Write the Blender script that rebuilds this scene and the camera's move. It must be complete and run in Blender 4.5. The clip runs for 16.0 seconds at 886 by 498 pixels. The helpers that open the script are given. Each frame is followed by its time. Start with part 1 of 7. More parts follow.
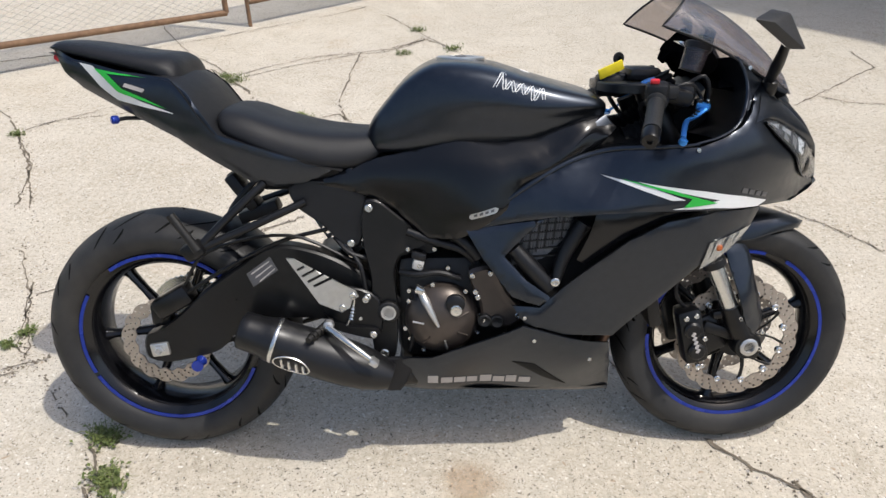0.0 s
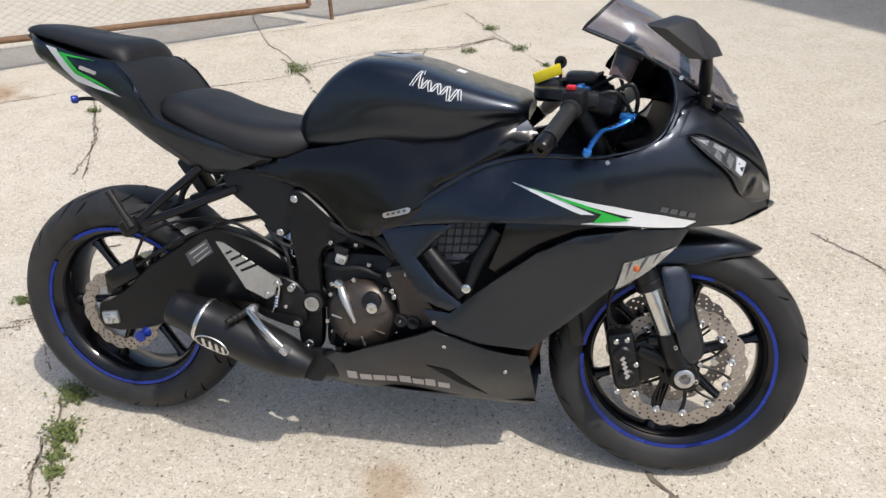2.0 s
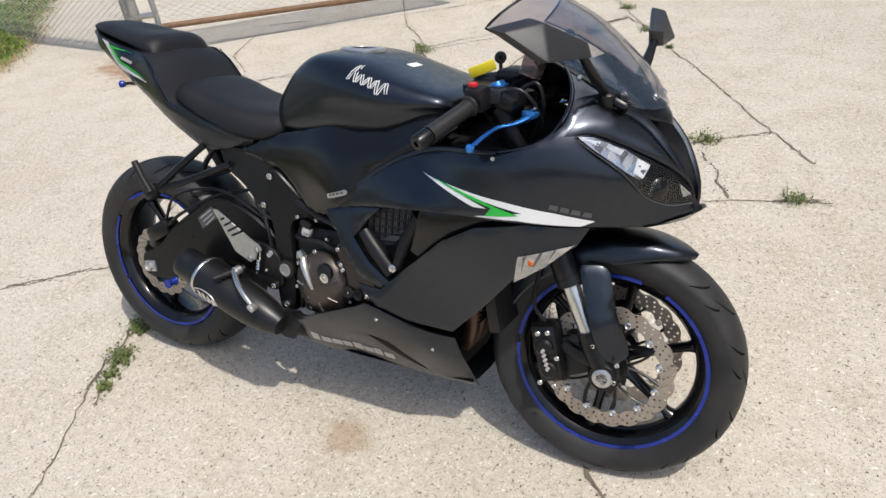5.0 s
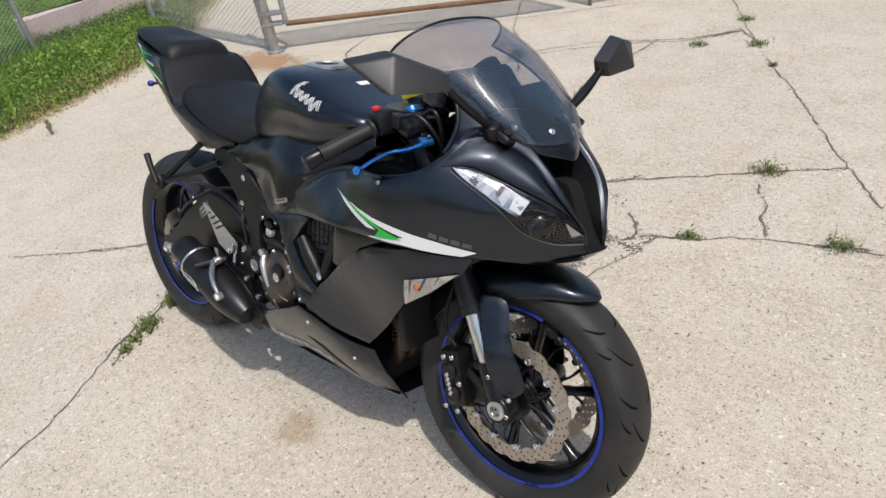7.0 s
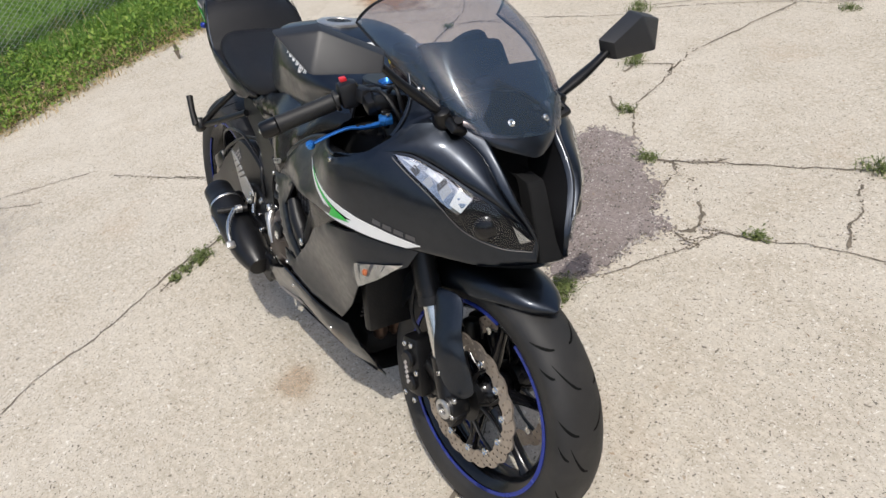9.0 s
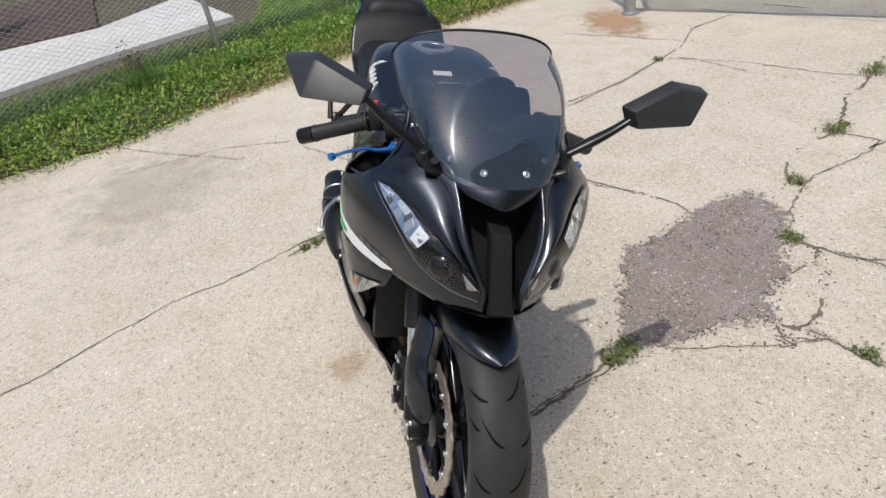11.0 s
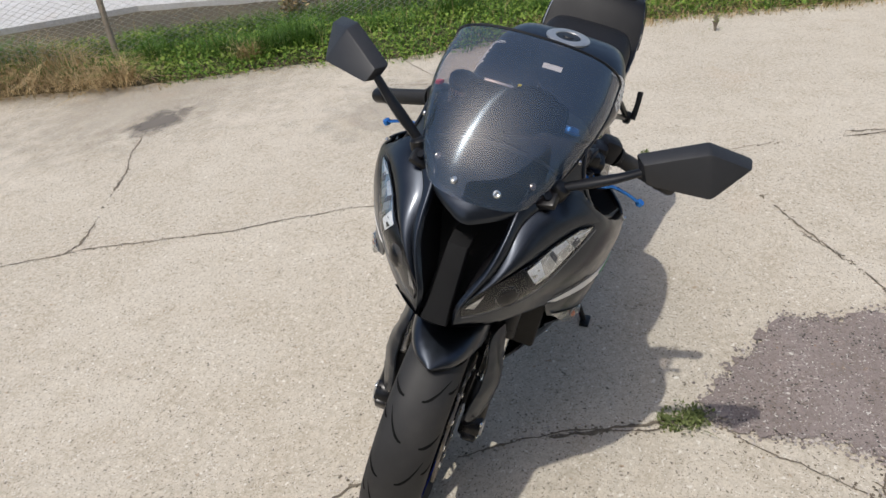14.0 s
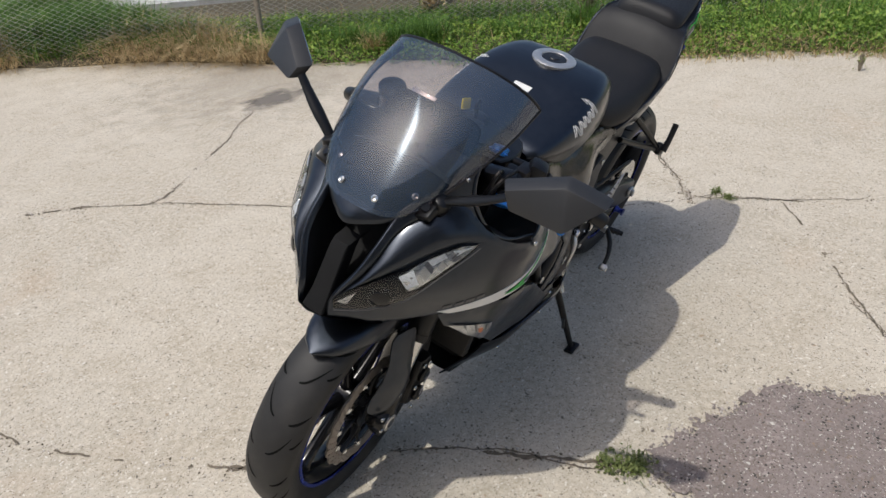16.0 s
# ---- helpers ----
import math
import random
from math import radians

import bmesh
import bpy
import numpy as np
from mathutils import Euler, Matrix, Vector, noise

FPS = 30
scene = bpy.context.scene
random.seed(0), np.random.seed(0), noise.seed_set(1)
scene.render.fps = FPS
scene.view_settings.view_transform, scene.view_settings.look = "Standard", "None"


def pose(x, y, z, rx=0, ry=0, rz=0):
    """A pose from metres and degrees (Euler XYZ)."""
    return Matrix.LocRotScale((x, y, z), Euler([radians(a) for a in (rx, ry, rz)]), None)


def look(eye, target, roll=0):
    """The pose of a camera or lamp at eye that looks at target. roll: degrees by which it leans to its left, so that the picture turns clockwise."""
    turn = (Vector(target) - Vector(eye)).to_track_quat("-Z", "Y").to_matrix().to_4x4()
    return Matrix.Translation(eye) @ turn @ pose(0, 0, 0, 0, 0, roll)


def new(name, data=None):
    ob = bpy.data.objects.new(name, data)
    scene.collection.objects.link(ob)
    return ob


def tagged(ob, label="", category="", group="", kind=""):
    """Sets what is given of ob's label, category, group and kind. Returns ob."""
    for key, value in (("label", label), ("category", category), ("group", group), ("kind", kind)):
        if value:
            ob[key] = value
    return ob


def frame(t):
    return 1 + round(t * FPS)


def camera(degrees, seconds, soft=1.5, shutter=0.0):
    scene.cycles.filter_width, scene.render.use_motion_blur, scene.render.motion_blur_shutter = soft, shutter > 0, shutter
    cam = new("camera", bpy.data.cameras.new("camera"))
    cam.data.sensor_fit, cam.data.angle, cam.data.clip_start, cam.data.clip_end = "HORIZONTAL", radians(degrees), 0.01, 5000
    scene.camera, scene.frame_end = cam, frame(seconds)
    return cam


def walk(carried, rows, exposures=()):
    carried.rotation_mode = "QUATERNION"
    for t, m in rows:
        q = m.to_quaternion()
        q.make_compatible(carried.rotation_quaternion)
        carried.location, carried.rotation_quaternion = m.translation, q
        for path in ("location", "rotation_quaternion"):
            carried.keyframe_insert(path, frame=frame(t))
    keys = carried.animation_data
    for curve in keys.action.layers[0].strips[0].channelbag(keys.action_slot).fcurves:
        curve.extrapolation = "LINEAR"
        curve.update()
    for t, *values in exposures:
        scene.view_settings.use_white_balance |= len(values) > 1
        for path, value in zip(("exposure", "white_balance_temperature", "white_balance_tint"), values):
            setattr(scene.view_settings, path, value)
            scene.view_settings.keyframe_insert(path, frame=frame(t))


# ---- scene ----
cam = camera(64.2, 16.0)
PATH = [
    (0, (0.165, 0.103, 1.444), (0.042, 1.773, 0.35), -0.9),
    (0.5, (0.284, 0.084, 1.452), (0.075, 1.767, 0.391), -0.9),
    (1, (0.369, 0.063, 1.439), (0.085, 1.723, 0.361), -1.2),
    (1.5, (0.458, 0.106, 1.421), (0.122, 1.748, 0.33), -2.5),
    (2, (0.594, 0.186, 1.428), (0.148, 1.802, 0.338), -2.1),
    (2.5, (0.688, 0.224, 1.442), (0.142, 1.811, 0.354), -2.6),
    (3, (0.794, 0.236, 1.451), (0.1, 1.767, 0.367), -4.0),
    (3.5, (0.886, 0.242, 1.461), (0.088, 1.734, 0.394), -4.2),
    (4, (0.994, 0.252, 1.463), (0.141, 1.729, 0.418), -5.5),
    (4.2, (1.039, 0.26, 1.458), (0.182, 1.724, 0.398), -5.9),
    (6.3, (1.469, 0.548, 1.459), (0.243, 1.686, 0.362), -10.6),
    (6.5, (1.533, 0.58, 1.454), (0.276, 1.69, 0.364), -10.4),
    (7, (1.622, 0.677, 1.443), (0.315, 1.764, 0.39), -10.6),
    (7.5, (1.65, 0.795, 1.417), (0.312, 1.817, 0.337), -10.4),
    (8, (1.68, 0.89, 1.416), (0.271, 1.794, 0.322), -10.3),
    (8.5, (1.705, 0.946, 1.419), (0.238, 1.744, 0.319), -10.6),
    (8.7, (1.723, 0.986, 1.416), (0.243, 1.744, 0.305), -11.3),
    (10.8, (1.936, 1.485, 1.405), (0.239, 1.657, 0.361), -10.0),
    (11, (1.94, 1.512, 1.403), (0.214, 1.609, 0.398), -9.9),
    (11.5, (1.977, 1.608, 1.413), (0.233, 1.526, 0.436), -9.7),
    (12, (2.04, 1.731, 1.414), (0.314, 1.486, 0.434), -8.8),
    (12.5, (2.023, 1.824, 1.408), (0.314, 1.526, 0.414), -8.0),
    (13, (1.923, 1.927, 1.401), (0.228, 1.513, 0.423), -5.9),
    (13.5, (1.852, 2.007, 1.409), (0.226, 1.426, 0.399), -5.3),
    (14, (1.82, 2.122, 1.413), (0.281, 1.375, 0.377), -5.2),
    (14.5, (1.797, 2.275, 1.422), (0.322, 1.386, 0.405), -4.5),
    (15, (1.772, 2.383, 1.414), (0.346, 1.411, 0.403), -5.0),
    (15.5, (1.701, 2.466, 1.398), (0.308, 1.436, 0.4), -4.7),
    (16, (1.604, 2.563, 1.408), (0.281, 1.447, 0.405), -3.1),
]
walk(cam, [(t, look(eye, target, roll)) for t, eye, target, roll in PATH], [(0, 0.28), (4, 0.27), (6.5, 0.12), (8.5, 0.09), (11, 0.09), (12.5, 0.02), (14, -0.06), (16, -0.07)])

# ---- world and sun ----
SUN_DIR = Vector((0.465, -0.135, 1.0)).normalized()
world = bpy.data.worlds.new("daylight")
scene.world = world
world.use_nodes = True
wn = world.node_tree.nodes
sky = wn.new("ShaderNodeTexSky")
sky.sky_type = "NISHITA"
sky.sun_disc = False
sky.sun_elevation = math.asin(SUN_DIR.z)
sky.sun_rotation = math.atan2(SUN_DIR.x, SUN_DIR.y)
sky.dust_density = 3.0
sky.ozone_density = 1.3
wn["Background"].inputs["Strength"].default_value = 0.15
world.node_tree.links.new(sky.outputs["Color"], wn["Background"].inputs["Color"])
sun = new("sun", bpy.data.lights.new("sun", "SUN"))
sun.data.energy = 2.65
sun.data.angle = radians(0.9)
sun.data.color = (1.0, 0.968, 0.912)
sun.matrix_world = look(SUN_DIR * 20, (0, 0, 0))
scene.view_settings.exposure = 0.0


# ---- materials ----
def mat(name, color, rough=0.5, metal=0.0, vary=0.15, scale=40.0, bump=0.0, bump_scale=200.0, coat=0.0, spec=0.5, dirt=None, dirt_amount=0.0):
    """A surface with two scales of colour and gloss variation and fine relief."""
    m = bpy.data.materials.new(name)
    m.use_nodes = True
    n, l = m.node_tree.nodes, m.node_tree.links
    b = n["Principled BSDF"]
    b.inputs["Roughness"].default_value = rough
    b.inputs["Metallic"].default_value = metal
    b.inputs["Specular IOR Level"].default_value = spec
    b.inputs["Coat Weight"].default_value = coat
    b.inputs["Coat Roughness"].default_value = 0.15
    co = n.new("ShaderNodeTexCoord")
    t1 = n.new("ShaderNodeTexNoise")
    t1.inputs["Scale"].default_value = scale
    t1.inputs["Detail"].default_value = 6
    l.new(co.outputs["Object"], t1.inputs["Vector"])
    t2 = n.new("ShaderNodeTexNoise")
    t2.inputs["Scale"].default_value = scale / 9
    t2.inputs["Detail"].default_value = 3
    l.new(co.outputs["Object"], t2.inputs["Vector"])
    add = n.new("ShaderNodeMath")
    add.operation = "ADD"
    l.new(t1.outputs["Fac"], add.inputs[0])
    l.new(t2.outputs["Fac"], add.inputs[1])
    ramp = n.new("ShaderNodeMapRange")
    ramp.inputs["From Min"].default_value, ramp.inputs["From Max"].default_value = 0.6, 1.4
    ramp.inputs["To Min"].default_value, ramp.inputs["To Max"].default_value = 1 - vary, 1 + vary
    l.new(add.outputs[0], ramp.inputs["Value"])
    mul = n.new("ShaderNodeVectorMath")
    mul.operation = "SCALE"
    mul.inputs[0].default_value = color
    l.new(ramp.outputs["Result"], mul.inputs["Scale"])
    out = mul.outputs["Vector"]
    if dirt:
        mix = n.new("ShaderNodeMix")
        mix.data_type = "RGBA"
        mix.inputs["B"].default_value = (*dirt, 1)
        t3 = n.new("ShaderNodeTexNoise")
        t3.inputs["Scale"].default_value = scale / 4
        t3.inputs["Detail"].default_value = 8
        l.new(co.outputs["Object"], t3.inputs["Vector"])
        r3 = n.new("ShaderNodeMapRange")
        r3.inputs["From Min"].default_value, r3.inputs["From Max"].default_value = 0.5, 0.75
        r3.inputs["To Max"].default_value = dirt_amount
        l.new(t3.outputs["Fac"], r3.inputs["Value"])
        l.new(r3.outputs["Result"], mix.inputs["Factor"])
        l.new(out, mix.inputs["A"])
        out = mix.outputs["Result"]
    l.new(out, b.inputs["Base Color"])
    rr = n.new("ShaderNodeMapRange")
    rr.inputs["From Min"].default_value, rr.inputs["From Max"].default_value = 0.3, 0.7
    rr.inputs["To Min"].default_value, rr.inputs["To Max"].default_value = max(rough - min(0.05, vary * 0.4), 0.02), min(rough + min(0.06, vary * 0.4), 1)
    l.new(t2.outputs["Fac"], rr.inputs["Value"])
    l.new(rr.outputs["Result"], b.inputs["Roughness"])
    if bump:
        t4 = n.new("ShaderNodeTexNoise")
        t4.inputs["Scale"].default_value = bump_scale
        t4.inputs["Detail"].default_value = 4
        l.new(co.outputs["Object"], t4.inputs["Vector"])
        bp = n.new("ShaderNodeBump")
        bp.inputs["Strength"].default_value = bump
        bp.inputs["Distance"].default_value = 0.002
        l.new(t4.outputs["Fac"], bp.inputs["Height"])
        l.new(bp.outputs["Normal"], b.inputs["Normal"])
    return m


def concrete(name, base, speck=1.0):
    """Worn exposed-aggregate concrete: broad stains, small dark and pale stones, rough relief."""
    m = bpy.data.materials.new(name)
    m.use_nodes = True
    n, l = m.node_tree.nodes, m.node_tree.links
    b = n["Principled BSDF"]
    b.inputs["Roughness"].default_value = 0.9
    b.inputs["Specular IOR Level"].default_value = 0.2
    co = n.new("ShaderNodeTexCoord")

    def noise_tex(scale, detail, rough=0.5):
        t = n.new("ShaderNodeTexNoise")
        t.inputs["Scale"].default_value, t.inputs["Detail"].default_value, t.inputs["Roughness"].default_value = scale, detail, rough
        l.new(co.outputs["Object"], t.inputs["Vector"])
        return t.outputs["Fac"]

    def remap(v, a, c, lo, hi):
        r = n.new("ShaderNodeMapRange")
        r.inputs["From Min"].default_value, r.inputs["From Max"].default_value = a, c
        r.inputs["To Min"].default_value, r.inputs["To Max"].default_value = lo, hi
        l.new(v, r.inputs["Value"])
        return r.outputs["Result"]

    def mixc(fac, a, c):
        x = n.new("ShaderNodeMix")
        x.data_type = "RGBA"
        l.new(fac, x.inputs["Factor"])
        for key, v in (("A", a), ("B", c)):
            if isinstance(v, tuple):
                x.inputs[key].default_value = (*v, 1)
            else:
                l.new(v, x.inputs[key])
        return x.outputs["Result"]

    r, g, bl = base
    wob = n.new("ShaderNodeTexNoise")
    wob.inputs["Scale"].default_value, wob.inputs["Detail"].default_value = 30, 3
    l.new(co.outputs["Object"], wob.inputs["Vector"])
    wsc = n.new("ShaderNodeVectorMath")
    wsc.operation = "SCALE"
    wsc.inputs["Scale"].default_value = 0.05
    l.new(wob.outputs["Color"], wsc.inputs[0])
    warp = n.new("ShaderNodeVectorMath")
    l.new(co.outputs["Object"], warp.inputs[0])
    l.new(wsc.outputs["Vector"], warp.inputs[1])
    col = mixc(remap(noise_tex(0.9, 6, 0.65), 0.38, 0.66, 0, 1), base, (r * 0.80, g * 0.79, bl * 0.77))
    col = mixc(remap(noise_tex(5, 8, 0.65), 0.44, 0.68, 0, 0.95), col, (r * 0.74, g * 0.71, bl * 0.66))
    col = mixc(remap(noise_tex(45, 8, 0.75), 0.42, 0.62, 0, 0.75), col, (r * 1.17, g * 1.17, bl * 1.16))
    col = mixc(remap(noise_tex(130, 5, 0.75), 0.5, 0.66, 0, 0.8), col, (r * 0.58, g * 0.55, bl * 0.5))
    for scale, size, color, amount in ((150, 0.20, (0.09, 0.08, 0.065), 0.85), (120, 0.20, (0.72, 0.69, 0.62), 0.8), (85, 0.15, (0.17, 0.14, 0.10), 0.8), (58, 0.12, (0.07, 0.062, 0.05), 0.85), (52, 0.14, (0.74, 0.71, 0.64), 0.8), (34, 0.07, (0.10, 0.085, 0.065), 0.85), (27, 0.06, (0.30, 0.20, 0.12), 0.7)):
        v = n.new("ShaderNodeTexVoronoi")
        v.inputs["Scale"].default_value = scale
        l.new(warp.outputs["Vector"], v.inputs["Vector"])
        pick = n.new("ShaderNodeSeparateColor")
        l.new(v.outputs["Color"], pick.inputs[0])
        here = remap(pick.outputs[0], 0.66, 0.68, 0, 1)
        dot = remap(v.outputs["Distance"], size, size + 0.1, 1, 0)
        mm = n.new("ShaderNodeMath")
        mm.operation = "MULTIPLY"
        l.new(here, mm.inputs[0])
        l.new(dot, mm.inputs[1])
        m2 = n.new("ShaderNodeMath")
        m2.operation = "MULTIPLY"
        m2.inputs[1].default_value = amount * speck
        l.new(mm.outputs[0], m2.inputs[0])
        col = mixc(m2.outputs[0], col, color)
    rust = n.new("ShaderNodeMath")
    rust.operation = "MULTIPLY"
    l.new(remap(noise_tex(1.7, 4, 0.6), 0.6, 0.78, 0, 0.5), rust.inputs[0])
    l.new(noise_tex(20, 3), rust.inputs[1])
    col = mixc(rust.outputs[0], col, (0.40, 0.24, 0.12))
    l.new(col, b.inputs["Base Color"])
    bp = n.new("ShaderNodeBump")
    bp.inputs["Strength"].default_value, bp.inputs["Distance"].default_value = 0.5, 0.004
    l.new(noise_tex(120, 6, 0.7), bp.inputs["Height"])
    l.new(bp.outputs["Normal"], b.inputs["Normal"])
    return m


def leafy(name, a, c, trans=0.25):
    m = bpy.data.materials.new(name)
    m.use_nodes = True
    n, l = m.node_tree.nodes, m.node_tree.links
    b = n["Principled BSDF"]
    b.inputs["Roughness"].default_value = 0.55
    b.inputs["Specular IOR Level"].default_value = 0.3
    g = n.new("ShaderNodeNewGeometry")
    x = n.new("ShaderNodeMix")
    x.data_type = "RGBA"
    x.inputs["A"].default_value, x.inputs["B"].default_value = (*a, 1), (*c, 1)
    l.new(g.outputs["Random Per Island"], x.inputs["Factor"])
    l.new(x.outputs["Result"], b.inputs["Base Color"])
    tr = n.new("ShaderNodeBsdfTranslucent")
    l.new(x.outputs["Result"], tr.inputs["Color"])
    sh = n.new("ShaderNodeMixShader")
    sh.inputs["Fac"].default_value = trans
    l.new(b.outputs["BSDF"], sh.inputs[1])
    l.new(tr.outputs["BSDF"], sh.inputs[2])
    l.new(sh.outputs["Shader"], n["Material Output"].inputs["Surface"])
    return m


def glassy(name, color, rough=0.02, alpha=0.5, ior=1.6, haze=0.05, sheet_veil=(0.02, 0.02, 0.022)):
    """Thin tinted plastic: part clear, part dark sheet, under a sharp gloss with a faint wiped-on haze."""
    m = bpy.data.materials.new(name)
    m.use_nodes = True
    n, l = m.node_tree.nodes, m.node_tree.links
    b = n["Principled BSDF"]
    b.inputs["Base Color"].default_value = (*sheet_veil, 1)
    b.inputs["Specular IOR Level"].default_value = 0.0
    b.inputs["Roughness"].default_value = 0.5
    tr = n.new("ShaderNodeBsdfTransparent")
    tr.inputs["Color"].default_value = (*color, 1)
    gl = n.new("ShaderNodeBsdfGlossy")
    gl.inputs["Roughness"].default_value = rough
    gl.distribution = "BECKMANN"
    film = n.new("ShaderNodeBsdfAnisotropic")
    film.inputs["Roughness"].default_value = 0.20
    film.inputs["Anisotropy"].default_value = 0.60
    film.inputs["Color"].default_value = (0.72, 0.86, 1.0, 1)
    wiped = n.new("ShaderNodeTangent")
    wiped.direction_type, wiped.axis = "RADIAL", "Z"
    l.new(wiped.outputs["Tangent"], film.inputs["Tangent"])
    both = n.new("ShaderNodeMixShader")
    both.inputs["Fac"].default_value = haze
    l.new(gl.outputs["BSDF"], both.inputs[1])
    l.new(film.outputs["BSDF"], both.inputs[2])
    # gloss by viewing angle, alike from both sides of the thin sheet
    f0 = ((ior - 1) / (ior + 1)) ** 2
    lw = n.new("ShaderNodeLayerWeight")
    lw.inputs["Blend"].default_value = 0.5
    pw = n.new("ShaderNodeMath")
    pw.operation = "POWER"
    pw.inputs[1].default_value = 4.0
    l.new(lw.outputs["Facing"], pw.inputs[0])
    fr = n.new("ShaderNodeMath")
    fr.operation = "MULTIPLY_ADD"
    fr.inputs[1].default_value, fr.inputs[2].default_value = 0.8 * (1 - f0), f0
    l.new(pw.outputs[0], fr.inputs[0])
    m1 = n.new("ShaderNodeMixShader")
    m1.inputs["Fac"].default_value = alpha
    l.new(tr.outputs["BSDF"], m1.inputs[1])
    l.new(b.outputs["BSDF"], m1.inputs[2])
    m2 = n.new("ShaderNodeMixShader")
    l.new(fr.outputs[0], m2.inputs["Fac"])
    l.new(m1.outputs["Shader"], m2.inputs[1])
    l.new(both.outputs["Shader"], m2.inputs[2])
    l.new(m2.outputs["Shader"], n["Material Output"].inputs["Surface"])
    return m


def stain(name, color, at, size, amount):
    """A soft blotch with an uneven fading edge."""
    m = bpy.data.materials.new(name)
    m.use_nodes = True
    n, l = m.node_tree.nodes, m.node_tree.links
    b = n["Principled BSDF"]
    b.inputs["Base Color"].default_value = (*color, 1)
    b.inputs["Roughness"].default_value = 0.85
    co = n.new("ShaderNodeTexCoord")
    no = n.new("ShaderNodeTexNoise")
    no.inputs["Scale"].default_value, no.inputs["Detail"].default_value = 9, 7
    l.new(co.outputs["Object"], no.inputs["Vector"])
    mp = n.new("ShaderNodeMapping")
    mp.vector_type = "TEXTURE"
    mp.inputs["Location"].default_value = (*at, 0)
    mp.inputs["Scale"].default_value = (*size, 1)
    l.new(co.outputs["Object"], mp.inputs["Vector"])
    gr = n.new("ShaderNodeTexGradient")
    gr.gradient_type = "SPHERICAL"
    l.new(mp.outputs["Vector"], gr.inputs["Vector"])
    add = n.new("ShaderNodeMath")
    add.operation = "MULTIPLY_ADD"
    l.new(no.outputs["Fac"], add.inputs[0])
    add.inputs[1].default_value = 1.1
    l.new(gr.outputs["Fac"], add.inputs[2])
    r = n.new("ShaderNodeMapRange")
    r.interpolation_type = "SMOOTHSTEP"
    r.inputs["From Min"].default_value, r.inputs["From Max"].default_value = 0.72, 1.35
    r.inputs["To Max"].default_value = amount
    l.new(add.outputs[0], r.inputs["Value"])
    tr = n.new("ShaderNodeBsdfTransparent")
    x = n.new("ShaderNodeMixShader")
    l.new(r.outputs["Result"], x.inputs["Fac"])
    l.new(tr.outputs["BSDF"], x.inputs[1])
    l.new(b.outputs["BSDF"], x.inputs[2])
    l.new(x.outputs["Shader"], n["Material Output"].inputs["Surface"])
    return m


M_CONCRETE = concrete("worn_concrete", (0.545, 0.492, 0.408))
M_WHITE_CONCRETE = concrete("pale_concrete", (0.58, 0.575, 0.565), 0.25)
M_PINK = concrete("pinkish_concrete", (0.62, 0.50, 0.49), 0.25)
M_PATCH = concrete("gravel_patch", (0.255, 0.215, 0.20), 0.8)
M_SOIL = mat("crack_soil", (0.16, 0.132, 0.098), 0.95, vary=0.6, scale=60, bump=0.8)
M_EARTH = mat("earth", (0.075, 0.062, 0.036), 0.95, vary=0.4, scale=14, bump=0.8, bump_scale=60)
M_MULCH = mat("mulch", (0.06, 0.035, 0.028), 0.95, vary=0.5, scale=25, bump=1.0, bump_scale=50)
M_GRASS = leafy("grass", (0.045, 0.125, 0.02), (0.16, 0.27, 0.05))
M_LAWN = leafy("lawn_grass", (0.10, 0.22, 0.03), (0.24, 0.38, 0.07), 0.3)
M_WEED = leafy("weed_leaves", (0.09, 0.20, 0.025), (0.30, 0.40, 0.07))
M_SAPLING = leafy("sapling_leaves", (0.20, 0.32, 0.06), (0.40, 0.52, 0.16), 0.35)
M_CRACKWEED = leafy("crack_weed_leaves", (0.10, 0.135, 0.04), (0.20, 0.23, 0.08))
M_DRY = leafy("dry_grass", (0.36, 0.25, 0.12), (0.55, 0.42, 0.22), 0.1)
M_BUSH = leafy("brown_brush", (0.06, 0.05, 0.03), (0.12, 0.10, 0.05), 0.1)
M_TIMBER = mat("unseen_wall_timber", (0.13, 0.11, 0.09), 0.85, vary=0.35, scale=14)
M_DARKBUSH = leafy("shrub_leaves", (0.008, 0.012, 0.01), (0.03, 0.04, 0.03), 0.05)
M_GALV = mat("galvanised_steel", (0.42, 0.43, 0.42), 0.45, 0.8, 0.25, 30, dirt=(0.3, 0.2, 0.12), dirt_amount=0.4)
M_RUST = mat("rusty_steel", (0.20, 0.12, 0.07), 0.8, 0.2, 0.4, 30, 0.4)
M_RAW = mat("fence_wire", (0.50, 0.49, 0.46), 0.5, 0.6, 0.2, 20)
M_WALL = mat("rendered_wall", (0.45, 0.42, 0.38), 0.9, vary=0.2, scale=6, bump=0.3)
M_WOODPOST = mat("weathered_wood", (0.26, 0.22, 0.17), 0.9, vary=0.3, scale=30)
M_SATIN = mat("satin_black_paint", (0.031, 0.037, 0.048), 0.39, 1.0, 0.12, 500, coat=0.55)
M_FRAME = mat("black_frame_and_recess", (0.0035, 0.0037, 0.0045), 0.20, 0.0, 0.05, 400, spec=0.42)
M_SEAT = mat("black_seat_vinyl", (0.010, 0.010, 0.0112), 0.5, 0, 0.15, 60, 0.25, 900, spec=0.3)
M_PLASTIC = mat("matte_black_plastic", (0.007, 0.007, 0.008), 0.42, 0, 0.2, 60, 0.15, 700, spec=0.36)
